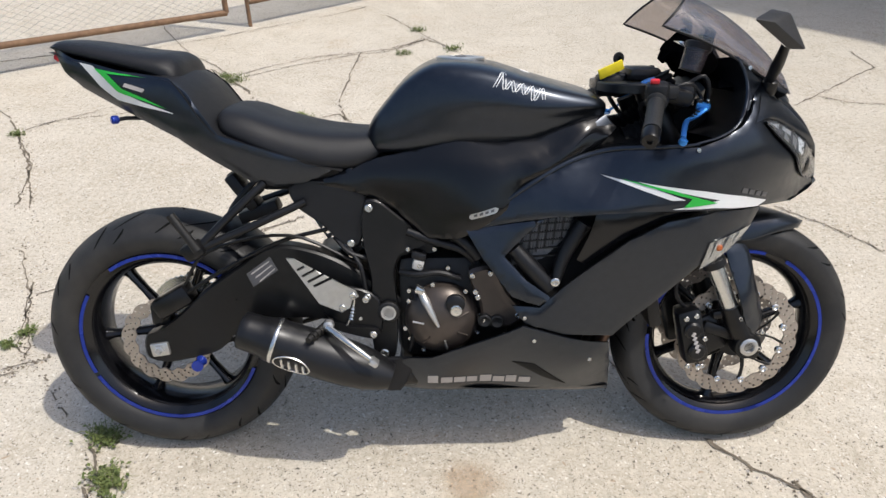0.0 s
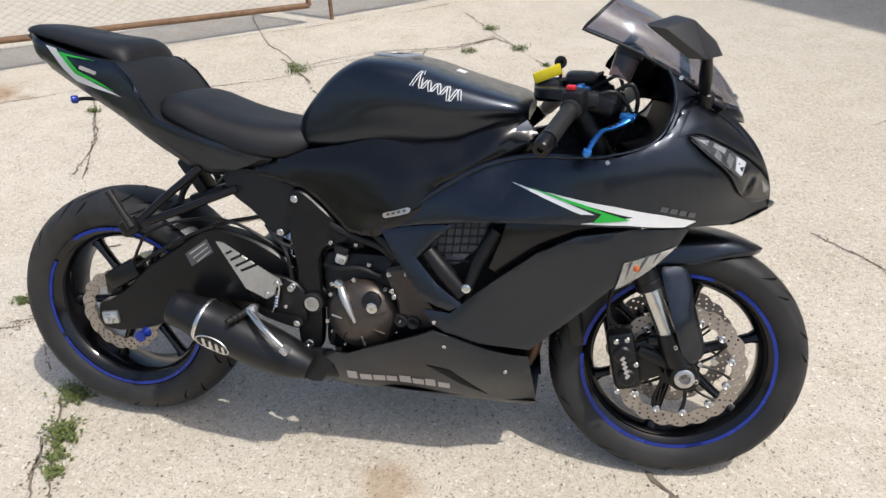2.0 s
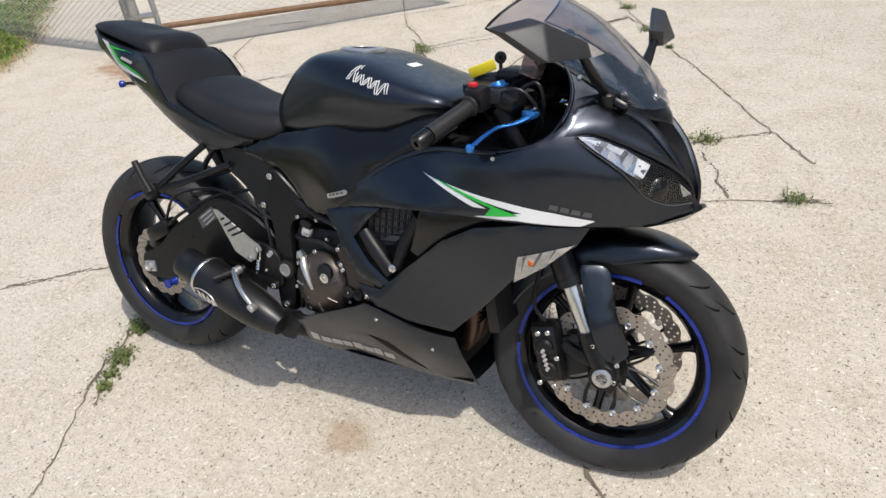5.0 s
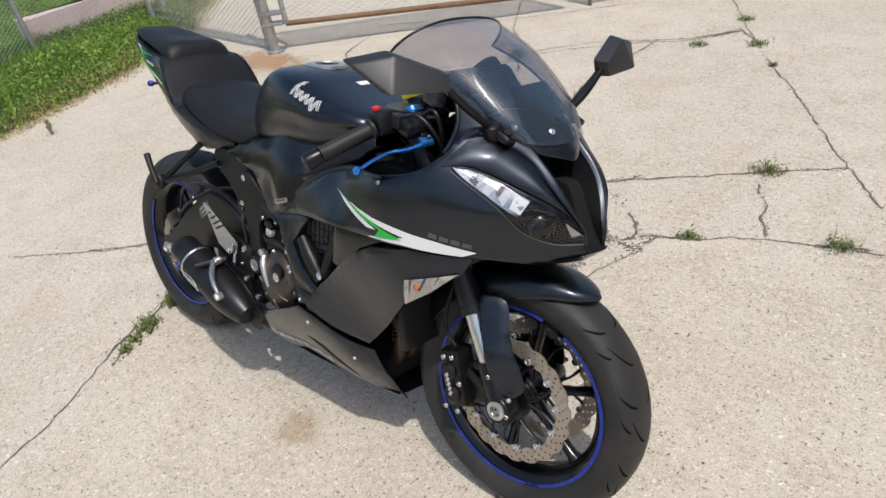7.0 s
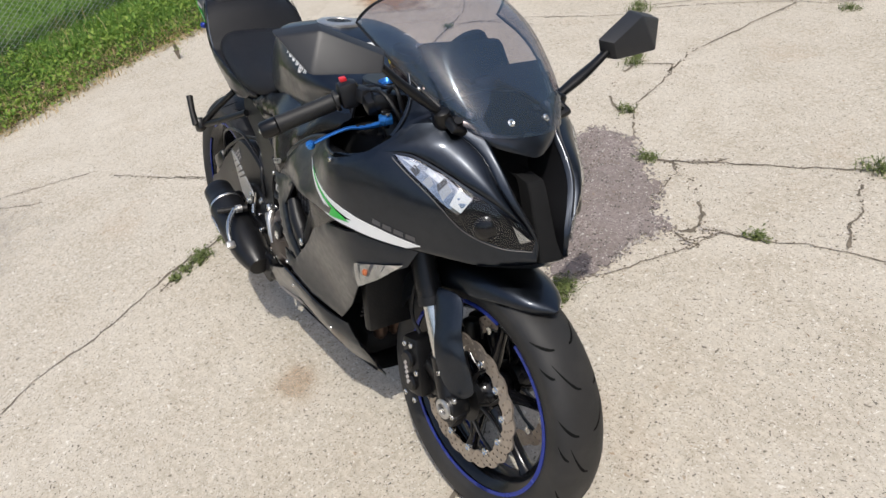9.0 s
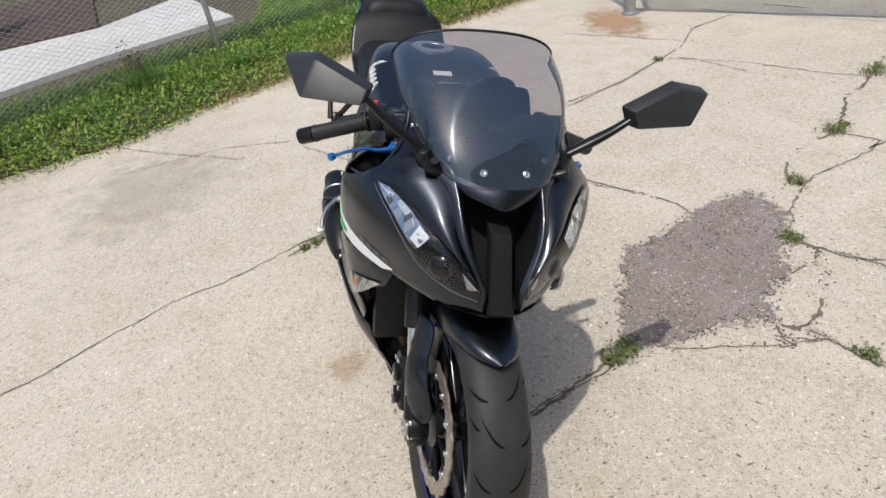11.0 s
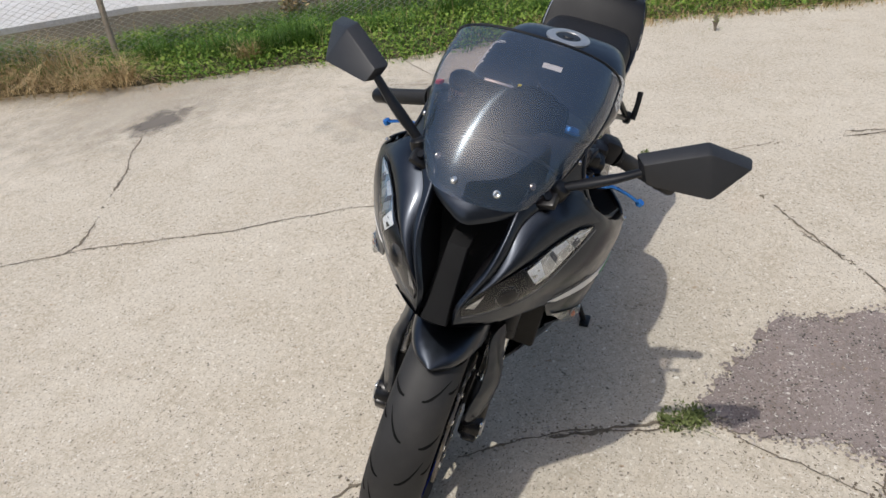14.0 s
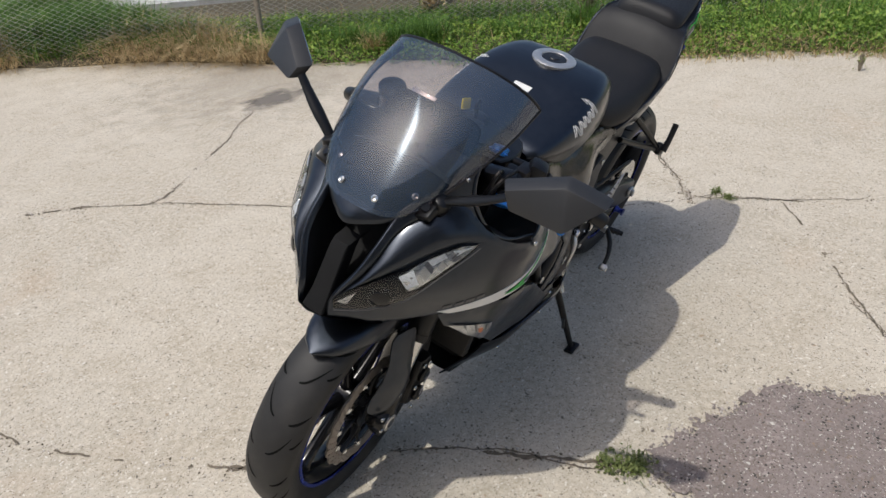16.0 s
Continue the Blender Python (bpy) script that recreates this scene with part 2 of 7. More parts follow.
M_SHELL = mat("grained_mirror_shell", (0.017, 0.0172, 0.0185), 0.46, 0, 0.15, 60, 0.15, 700, spec=0.55)
M_BLACK = mat("black_metal", (0.0045, 0.0045, 0.005), 0.32, 0.0, 0.25, 60, spec=0.36, dirt=(0.022, 0.02, 0.018), dirt_amount=0.2)
M_DEEP = mat("dark_void", (0.006, 0.006, 0.0062), 0.75, 0, 0.3, 40, spec=0.25)
# glossless near-black: the darkness under the screen is put into the colour
M_UNLIT = mat("unlit_interior_black", (0.0025, 0.0025, 0.0027), 1.0, 0, 0.2, 40, spec=0.0)
M_BOWL = mat("black_lamp_bowl", (0.003, 0.003, 0.004), 0.5, 0, 0.1, 40, spec=0.08)
M_RUBBER = mat("tyre_rubber", (0.021, 0.0205, 0.020), 0.55, 0, 0.25, 25, 0.2, 500, spec=0.35, dirt=(0.075, 0.066, 0.056), dirt_amount=0.35)
M_GROOVE = mat("tread_groove", (0.006, 0.006, 0.006), 0.9, 0, 0.2, 50, spec=0.1)
M_RIM = mat("gloss_black_rim", (0.005, 0.005, 0.006), 0.16, 0.0, 0.2, 50, spec=0.45)
M_BLUE = mat("blue_rim_tape", (0.014, 0.035, 0.27), 0.25, 0.3, 0.15, 60)
M_CORE = mat("core_and_signal_grey", (0.13, 0.13, 0.135), 0.5, 0.5, 0.4, 90, 0.6, 240)
M_HAZY = mat("cloudy_plastic", (0.40, 0.39, 0.37), 0.5, 0, 0.1, 60)
M_ANOBLUE = mat("blue_anodised", (0.04, 0.22, 0.62), 0.28, 0.65, 0.1, 60)
M_DISC = mat("brake_disc_steel", (0.40, 0.345, 0.29), 0.42, 0.75, 0.15, 80)
M_STEEL = mat("bright_steel", (0.62, 0.62, 0.60), 0.22, 0.95, 0.1, 80)
M_ALU = mat("brushed_aluminium", (0.55, 0.54, 0.52), 0.36, 0.85, 0.12, 80)
M_BRONZE = mat("bronze_engine_paint", (0.075, 0.060, 0.050), 0.36, 0.5, 0.25, 40, 0.15, 300, dirt=(0.04, 0.033, 0.026), dirt_amount=0.4)
M_ENGINE = mat("engine_casting", (0.016, 0.015, 0.014), 0.5, 0.4, 0.3, 40, 0.3, 200)
M_CAN = mat("black_exhaust_can", (0.010, 0.010, 0.011), 0.38, 0.25, 0.2, 40)
M_PIPE = mat("heat_stained_pipe", (0.10, 0.062, 0.045), 0.4, 0.8, 0.35, 20)
M_WHITE = mat("white_decal_and_glint", (0.72, 0.72, 0.71), 0.4, 0, 0.05, 60)
M_GREEN = mat("green_decal", (0.02, 0.42, 0.05), 0.4, 0, 0.05, 60)
M_GREY = mat("grey_decal", (0.40, 0.37, 0.35), 0.45, 0, 0.1, 60)
M_DKGREY = mat("dark_grey_decal_and_reflection", (0.07, 0.07, 0.075), 0.4, 0, 0.1, 60)
M_YELLOW = mat("yellow_tag", (0.75, 0.60, 0.02), 0.5, 0, 0.1, 60)
M_RED = mat("red_switch", (0.6, 0.02, 0.03), 0.4)
M_CHROME = mat("chrome_reflector", (0.56, 0.56, 0.56), 0.14, 1.0, 0.35, 90, 1.0, 40)
M_FACET_BRIGHT = mat("bright_facet_reflection", (0.68, 0.69, 0.70), 0.30, 0.7, 0.3, 120, 0.6, 90)
M_AMBER = mat("amber_bulb", (0.55, 0.12, 0.02), 0.3)
# the screen's blue sheet colour paints in the sky's reflected veil
M_SMOKE = glassy("smoked_screen", (0.735, 0.675, 0.67), 0.035, 0.30, 1.85, 0.16, (0.052, 0.086, 0.138))
M_LENS = glassy("clear_lens", (0.95, 0.96, 0.97), 0.07, 0.01, 1.40, 0.02)
M_FLUID = glassy("smoky_reservoir", (0.55, 0.45, 0.46), 0.12, 0.35, 1.5, 0.1, (0.10, 0.085, 0.09))
M_MIRROR = mat("mirror_glass", (0.85, 0.86, 0.87), 0.02, 1.0, 0.02)
M_PAPER = mat("white_plastic", (0.75, 0.74, 0.70), 0.5, 0, 0.08, 50)


# ---- geometry helpers: a shape is (points, faces) ----
def join(*shapes):
    pts, faces = [], []
    for p, f in shapes:
        o = len(pts)
        pts.extend(p)
        faces.extend(tuple(i + o for i in q) for q in f)
    return pts, faces


def moved(shape, m):
    return [tuple(m @ Vector(p)) for p in shape[0]], shape[1]


def mirrored(shape):
    return [(p[0], -p[1], p[2]) for p in shape[0]], [tuple(reversed(q)) for q in shape[1]]


def sided(shape, side):
    """Shapes are drawn for the right side (y below 0); side 1 gives the left one."""
    return shape if side < 0 else mirrored(shape)


def part(name, shape, material, parent=None, label="", smooth=38, category="", kind="", group=""):
    me = bpy.data.meshes.new(name)
    me.from_pydata([tuple(p) for p in shape[0]], [], shape[1])
    me.validate()
    if smooth:
        me.polygons.foreach_set("use_smooth", [True] * len(me.polygons))
        me.set_sharp_from_angle(angle=radians(smooth))
    me.materials.append(material)
    ob = new(name, me)
    if parent:
        ob.parent = parent
    return tagged(ob, label, category, group, kind)


def islands(shape):
    """The separate pieces of a shape, each a shape of its own."""
    pts, faces = shape
    up = list(range(len(pts)))

    def root(i):
        while up[i] != i:
            up[i] = up[up[i]]
            i = up[i]
        return i
    for q in faces:
        for i in q[1:]:
            up[root(i)] = root(q[0])
    groups = {}
    for q in faces:
        groups.setdefault(root(q[0]), []).append(q)
    out = []
    for qs in groups.values():
        ids = sorted({i for q in qs for i in q})
        at = {i: k for k, i in enumerate(ids)}
        out.append(([pts[i] for i in ids], [tuple(at[i] for i in q) for q in qs]))
    return out


def resample(line, n):
    """n + 1 points at even steps along a line."""
    pts = [Vector(p) for p in line]
    d = [0.0]
    for a, b in zip(pts, pts[1:]):
        d.append(d[-1] + (b - a).length)
    out, k = [], 0
    for i in range(n + 1):
        u = d[-1] * i / n
        while k < len(pts) - 2 and d[k + 1] < u:
            k += 1
        out.append(pts[k].lerp(pts[k + 1], (u - d[k]) / max(d[k + 1] - d[k], 1e-9)))
    return out


def curve(pts, n=6, closed=False):
    """Catmull-Rom points through the given ones."""
    p = [np.array(q, float) for q in pts]
    out = []
    count = len(p) if closed else len(p) - 1
    for i in range(count):
        a = p[i - 1] if (i or closed) else 2 * p[0] - p[1]
        b, c = p[i], p[(i + 1) % len(p)]
        d = p[(i + 2) % len(p)] if (closed or i + 2 < len(p)) else 2 * c - b
        for k in range(n):
            t = k / n
            out.append(0.5 * (2 * b + (c - a) * t + (2 * a - 5 * b + 4 * c - d) * t * t + (3 * b - a - 3 * c + d) * t ** 3))
    if not closed:
        out.append(p[-1])
    return out


def loft(rings, closed=True, caps=True):
    n = len(rings[0])
    pts = [tuple(q) for r in rings for q in r]
    faces = []
    for i in range(len(rings) - 1):
        for j in range(n if closed else n - 1):
            k = (j + 1) % n
            faces.append((i * n + j, i * n + k, (i + 1) * n + k, (i + 1) * n + j))
    if caps and closed:
        faces.append(tuple(reversed(range(n))))
        faces.append(tuple(range((len(rings) - 1) * n, len(rings) * n)))
    return pts, faces


def tube(pts, radius, seg=10, smooth=5, flat=1.0):
    path = [Vector(p) for p in (curve(pts, smooth) if smooth and len(pts) > 2 else pts)]
    m = len(path)
    rad = radius if isinstance(radius, (list, tuple)) else [radius] * 2
    up = Vector((0.13, 0.27, 0.95))
    rings = []
    for i, p in enumerate(path):
        d = (path[min(i + 1, m - 1)] - path[max(i - 1, 0)]).normalized()
        a = d.cross(up)
        a = a.normalized() if a.length > 1e-4 else Vector((1, 0, 0))
        b = d.cross(a)
        s = i / (m - 1) * (len(rad) - 1)
        k = min(int(s), len(rad) - 2)
        r = rad[k] + (rad[k + 1] - rad[k]) * (s - k)
        rings.append([p + a * (r * math.cos(6.28318 * j / seg)) + b * (r * flat * math.sin(6.28318 * j / seg)) for j in range(seg)])
    return loft(rings)


def lathe(profile, at, axis=(0, 1, 0), seg=40, closed=False):
    """profile: (radius, height along the axis)."""
    z = Vector(axis).normalized()
    x = z.cross(Vector((0, 0, 1)) if abs(z.z) < 0.9 else Vector((1, 0, 0))).normalized()
    y = z.cross(x)
    o = Vector(at)
    rings = [[o + z * h + (x * math.cos(6.28318 * j / seg) + y * math.sin(6.28318 * j / seg)) * max(r, 0.0004) for j in range(seg)] for r, h in profile]
    if closed:
        rings.append(rings[0])
    return loft(rings, True, not closed)


def box(at, size, bevel=0.004, turn=(0, 0, 0)):
    bm = bmesh.new()
    bmesh.ops.create_cube(bm, size=1)
    bmesh.ops.scale(bm, vec=size, verts=bm.verts)
    if bevel:
        bmesh.ops.bevel(bm, geom=list(bm.edges), offset=min(bevel, min(size) * 0.45), segments=2, affect="EDGES", profile=0.5)
    shape = ([tuple(v.co) for v in bm.verts], [tuple(v.index for v in f.verts) for f in bm.faces])
    bm.free()
    return moved(shape, pose(*at, *turn))


def inside(p, poly):
    x, y = p
    hit = False
    for (ax, ay), (bx, by) in zip(poly, poly[1:] + poly[:1]):
        if (ay > y) != (by > y) and x < (bx - ax) * (y - ay) / (by - ay) + ax:
            hit = not hit
    return hit


def refine(poly, step):
    out = []
    for a, b in zip(poly, poly[1:] + poly[:1]):
        k = max(1, int(math.hypot(b[0] - a[0], b[1] - a[1]) / step))
        out += [(a[0] + (b[0] - a[0]) * i / k, a[1] + (b[1] - a[1]) * i / k) for i in range(k)]
    return out


def filled(outline, step=0.015, holes=(), grid=True):
    """Triangles that fill an outline, as flat points, faces and how many points lie on the rim."""
    from mathutils.geometry import delaunay_2d_cdt
    loops = [refine(list(outline), step)] + [list(h) for h in holes]
    pts, edges = [], []
    for lp in loops:
        o = len(pts)
        pts += lp
        edges += [(o + i, o + (i + 1) % len(lp)) for i in range(len(lp))]
    rim = len(pts)
    if grid:
        xs, ys = [p[0] for p in loops[0]], [p[1] for p in loops[0]]
        ix, iy = int((max(xs) - min(xs)) / step) + 1, int((max(ys) - min(ys)) / (step * 0.87)) + 1
        r2 = np.array(loops[0])
        for j in range(iy + 1):
            for i in range(ix + 1):
                p = (min(xs) + (i + 0.5 * (j % 2)) * step, min(ys) + j * step * 0.87)
                if inside(p, loops[0]) and not any(inside(p, h) for h in loops[1:]) and np.min((r2[:, 0] - p[0]) ** 2 + (r2[:, 1] - p[1]) ** 2) > (step * 0.55) ** 2:
                    pts.append(p)
    v, _, f, ov, _, _ = delaunay_2d_cdt([Vector(p) for p in pts], edges, [], 0, 1e-6)
    v = [tuple(p) for p in v]
    keep = []
    for t in f:
        c = (sum(v[i][0] for i in t) / len(t), sum(v[i][1] for i in t) / len(t))
        if inside(c, loops[0]) and not any(inside(c, h) for h in loops[1:]):
            keep.append(tuple(t))
    return v, keep


def rim_edges(faces):
    seen = {}
    for q in faces:
        for a, b in zip(q, q[1:] + q[:1]):
            seen[(a, b)] = seen.get((a, b), 0) + 1
    return [e for e in seen if (e[1], e[0]) not in seen]


def surface(control, soft=2e-4):
    """A smooth sheet y(x, z) through a few control points (thin plate)."""
    c = np.array(control, float)
    n = len(c)
    d = np.linalg.norm(c[:, None, :2] - c[None, :, :2], axis=2)
    k = np.where(d > 0, d * d * np.log(d + 1e-12), 0) + np.eye(n) * soft
    p = np.c_[np.ones(n), c[:, :2]]
    w = np.linalg.solve(np.block([[k, p], [p.T, np.zeros((3, 3))]]), np.r_[c[:, 2], 0, 0, 0])

    def value(x, z):
        r = np.hypot(x - c[:, 0], z - c[:, 1])
        return float(np.where(r > 0, r * r * np.log(r + 1e-12), 0) @ w[:n] + w[n] + w[n + 1] * x + w[n + 2] * z)
    return value


def panel(outline, sheet, thick=0.004, lift=0.0, step=0.014, roll=0.004, round_corners=0, holes=(), bulge=0.0):
    """A moulded panel on the right side: outline in x, z on the sheet y(x, z), with rolled edges."""
    line = [tuple(p) for p in curve(outline, round_corners, True)] if round_corners else outline
    flat, tris = filled(line, step, holes)
    edges = rim_edges(tris)
    rim = {i for e in edges for i in e}
    rp = np.array([flat[i] for i in rim])
    front, back = [], []
    e = 0.002
    for i, (x, z) in enumerate(flat):
        y = sheet(x, z)
        n = Vector(((sheet(x + e, z) - y) / e, 1, (sheet(x, z + e) - y) / e))
        n = Vector((-n.x, 1, -n.z)).normalized()
        extra = lift - (roll if i in rim else 0)
        if bulge:
            extra += bulge * (1 - math.exp(-math.sqrt(np.min((rp[:, 0] - x) ** 2 + (rp[:, 1] - z) ** 2)) / 0.02))
        a = Vector((x, y, z)) + n * extra
        b = a - n * thick
        front.append((a.x, -a.y, a.z))
        back.append((b.x, -b.y, b.z))
    n = len(front)
    faces = []
    for t in tris:
        faces.append(t)
        faces.append(tuple(i + n for i in reversed(t)))
    faces += [(b, a, a + n, b + n) for a, b in edges]
    # the flat filling is counter-clockwise in x, z, which faces -y
    return front + back, faces


def plate(outline, y0, thick, holes=(), bevel=0.0, round_corners=0, step=0.03):
    """A flat plate in x, z from y0 (outer face) inwards."""
    line = [tuple(p) for p in curve(outline, round_corners, True)] if round_corners else list(outline)
    flat, tris = filled(line, step, holes, grid=False)
    edges = rim_edges(tris)
    if bevel:
        cx, cz = np.mean([p[0] for p in flat]), np.mean([p[1] for p in flat])
    n = len(flat)
    top = []
    for x, z in flat:
        if bevel:
            d = math.hypot(x - cx, z - cz) + 1e-9
            top.append((x - (x - cx) / d * bevel, y0, z - (z - cz) / d * bevel))
        else:
            top.append((x, y0, z))
    pts = top + [(x, y0 + (bevel if bevel else 0), z) for x, z in flat] + [(x, y0 + thick, z) for x, z in flat]
    faces = []
    for t in tris:
        faces.append(t)
        faces.append(tuple(i + 2 * n for i in reversed(t)))
    for a, b in edges:
        faces.append((b, a, a + n, b + n))
        faces.append((b + n, a + n, a + 2 * n, b + 2 * n))
    return pts, faces


def circle(cx, cz, r, n=8):
    return [(cx + r * math.cos(6.28318 * k / n), cz + r * math.sin(6.28318 * k / n)) for k in range(n)]


def bolt(at, r=0.006, side=-1, axis=(0, -1, 0)):
    return lathe([(r, 0), (r, 0.003), (r * 0.8, 0.0045), (r * 0.5, 0.0045), (r * 0.45, 0.002)], at, axis, 12)


# ---- ground ----
def ground_sheet():
    xs = sorted(set([-600, -200, -60, -25] + [round(-12 + 0.5 * i, 2) for i in range(53)] + [25, 60, 200, 600]))
    pts = [(x, y, 0.0) for y in xs for x in xs]
    n = len(xs)
    return pts, [(j * n + i, j * n + i + 1, (j + 1) * n + i + 1, (j + 1) * n + i) for j in range(n - 1) for i in range(n - 1)]


part("ground", ground_sheet(), M_CONCRETE, None, "sunlit worn tan concrete yard with cracks and speckled aggregate", 0, "ground", "structure")


def crack(pts, width=0.012, seed=0):
    """A ragged soil-filled crack along a line on the ground, with crumbled banks."""
    rng = random.Random(seed)
    path = []
    for a, b in zip(pts, pts[1:]):
        k = max(2, int(math.dist(a, b) / 0.012))
        path += [(a[0] + (b[0] - a[0]) * i / k, a[1] + (b[1] - a[1]) * i / k) for i in range(k)]
    path.append(pts[-1])
    left, right = [], []
    for i, p in enumerate(path):
        q0, q1 = path[max(i - 3, 0)], path[min(i + 3, len(path) - 1)]
        d = Vector((q1[0] - q0[0], q1[1] - q0[1])).normalized()
        nn = Vector((-d.y, d.x))
        j = 0.014 * noise.noise((p[0] * 5, p[1] * 5, seed)) + 0.010 * noise.noise((p[0] * 24, p[1] * 24, seed)) + rng.uniform(-0.002, 0.002)
        w = 0.8 * width * (0.18 + 1.0 * abs(noise.noise((p[0] * 11, p[1] * 11, seed + 7)))) * (0.2 if i in (0, len(path) - 1) else 1)
        c = Vector(p) + nn * j
        left.append((*(c + nn * (w * rng.uniform(0.3, 0.8) + 0.0007)), 0.003))
        right.append((*(c - nn * (w * rng.uniform(0.3, 0.8) + 0.0007)), 0.003))
    n = len(path)
    # the crack closes up here and there
    shut = [noise.noise((p[0] * 2.3, p[1] * 2.3, seed + 31)) + 0.45 * noise.noise((p[0] * 19, p[1] * 19, seed)) > 0.42 for p in path]
    return left + right, [(i + n, i + n + 1, i + 1, i) for i in range(n - 1) if not (shut[i] or shut[i + 1])]


CRACK_LINES = []


def yard_crack(line, width):
    CRACK_LINES.append((line, width))
    part("ground_crack", crack(line, width, len(CRACK_LINES)), M_SOIL, None, "ragged crack in the concrete filled with dark soil", 0, "crack", "structure")


yard_crack([(-0.43, 3.06), (-0.57, 3.13), (-0.68, 3.23), (-0.76, 3.37), (-0.78, 3.48), (-0.94, 3.63), (-1.14, 3.77), (-1.24, 3.94), (-1.38, 4.08), (-1.56, 4.28)], 0.03)
yard_crack([(-0.78, 3.48), (-0.7, 3.54), (-0.63, 3.57), (-0.56, 3.48), (-0.5, 3.33), (-0.46, 3.17), (-0.33, 3.04), (-0.2, 2.92)], 0.014)
yard_crack([(-0.02, 2.84), (0.04, 2.89), (0.12, 2.94), (0.18, 3.03)], 0.022)
yard_crack([(0.04, 2.89), (0.1, 2.83), (0.14, 2.73), (0.17, 2.65)], 0.012)
yard_crack([(0.12, 2.83), (0.18, 2.83), (0.23, 2.79), (0.3, 2.72), (0.36, 2.68), (0.4, 2.62), (0.4, 2.58), (0.36, 2.55)], 0.024)
yard_crack([(0.36, 2.55), (0.43, 2.53), (0.47, 2.54)], 0.014)
yard_crack([(0.42, 2.61), (0.47, 2.64)], 0.016)
yard_crack([(0.33, 2.13), (0.38, 2.24), (0.42, 2.38), (0.46, 2.52), (0.47, 2.63), (0.56, 2.69)], 0.008)
yard_crack([(0.33, 2.11), (0.41, 1.96), (0.46, 1.87), (0.52, 1.75)], 0.024)
yard_crack([(-0.77, 2.35), (-0.6, 2.5), (-0.45, 2.6), (-0.35, 2.61)], 0.008)
yard_crack([(-3.21, 2.97), (-2.85, 3.27), (-2.52, 3.55)], 0.012)
yard_crack([(-2.38, 3.48), (-2.73, 3.72), (-2.81, 3.88), (-2.91, 4.12)], 0.014)
yard_crack([(-1.8, 2.54), (-1.95, 2.93), (-2.09, 3.11), (-2.24, 3.3)], 0.014)
yard_crack([(-2.24, 3.3), (-2.03, 3.52), (-1.86, 3.68), (-1.66, 3.79), (-1.45, 3.92), (-1.33, 4.03)], 0.009)
yard_crack([(-0.1, 0.06), (-0.17, 0.19), (-0.29, 0.33), (-0.47, 0.56), (-0.59, 0.84), (-0.75, 1.06), (-0.81, 1.19)], 0.009)
yard_crack([(-0.75, 1.06), (-0.78, 1.14), (-0.82, 1.19)], 0.024)
yard_crack([(-2.03, -0.05), (-2.08, 0.25), (-2.15, 0.57), (-2.04, 0.99)], 0.007)
yard_crack([(1.28, 0.59), (1.26, 0.69), (1.2, 0.83), (1.1, 1.02), (1.02, 1.15), (0.93, 1.3)], 0.016)
yard_crack([(0.67, 1.55), (0.56, 1.68), (0.5, 1.78), (0.46, 1.86), (0.43, 1.95), (0.41, 2.02)], 0.012)
yard_crack([(0.59, -0.8), (0.5, -0.74), (0.36, -0.61)], 0.04)
yard_crack([(0.36, -0.61), (0.15, -0.35), (-0.01, -0.09), (-0.15, 0.17)], 0.009)
yard_crack([(0.2, -0.41), (0.12, -0.4), (-0.07, -0.5), (-0.24, -0.6), (-0.51, -0.77), (-0.94, -1.07)], 0.012)
yard_crack([(-0.98, 1.41), (-1.09, 1.53), (-1.29, 1.7), (-1.4, 1.96), (-1.53, 2.13), (-1.62, 2.3)], 0.01)
yard_crack([(-1.6, 1.3), (-1.47, 1.41), (-1.36, 1.51), (-1.22, 1.58)], 0.012)
yard_crack([(-1.38, 1.96), (-1.17, 2.11), (-0.97, 2.24), (-0.8, 2.35), (-0.6, 2.49)], 0.012)
yard_crack([(0.08, 2.91), (0.29, 3.07), (0.5, 3.2), (0.67, 3.33), (0.84, 3.43)], 0.011)
yard_crack([(-0.64, 5.53), (-0.34, 5.08), (-0.05, 4.63), (0.19, 4.32), (0.44, 3.99), (0.84, 3.43), (1.04, 3.18)], 0.013)
yard_crack([(-1.34, 4.13), (-1.06, 4.35), (-0.77, 4.55), (-0.55, 4.63), (-0.4, 4.76), (-0.29, 4.92)], 0.013)
yard_crack([(-0.49, 4.72), (-0.39, 4.81), (-0.29, 4.92)], 0.04)
yard_crack([(0.58, 3.27), (0.63, 3.13), (0.71, 3.03), (0.74, 2.91), (0.79, 2.82)], 0.022)
yard_crack([(0.41, 2.51), (0.49, 2.65), (0.57, 2.68), (0.7, 2.77), (0.81, 2.81), (0.96, 2.85), (1.02, 2.87), (1.14, 2.9)], 0.01)
yard_crack([(0.94, 2.85), (1.02, 2.87), (1.1, 2.9)], 0.024)
yard_crack([(-1.9, 1.05), (-1.67, 1.23), (-1.39, 1.46)], 0.009)
yard_crack([(-0.65, 1.02), (-0.74, 1.14), (-0.88, 1.32)], 0.014)
yard_crack([(-2.52, 3.64), (-2.25, 3.31), (-1.98, 2.95), (-1.7, 2.49), (-1.52, 2.24), (-1.42, 2.1)], 0.02)
yard_crack([(-1.43, 2.03), (-1.34, 1.84), (-1.26, 1.69), (-1.23, 1.61)], 0.012)
yard_crack([(-1.28, 1.58), (-1.22, 1.61), (-1.16, 1.65)], 0.008)
yard_crack([(1.33, 2.69), (1.46, 2.56), (1.53, 2.47), (1.62, 2.36)], 0.012)
yard_crack([(1.78, 3.78), (1.97, 3.95), (2.22, 4.19), (2.46, 4.41), (2.45, 4.72)], 0.013)
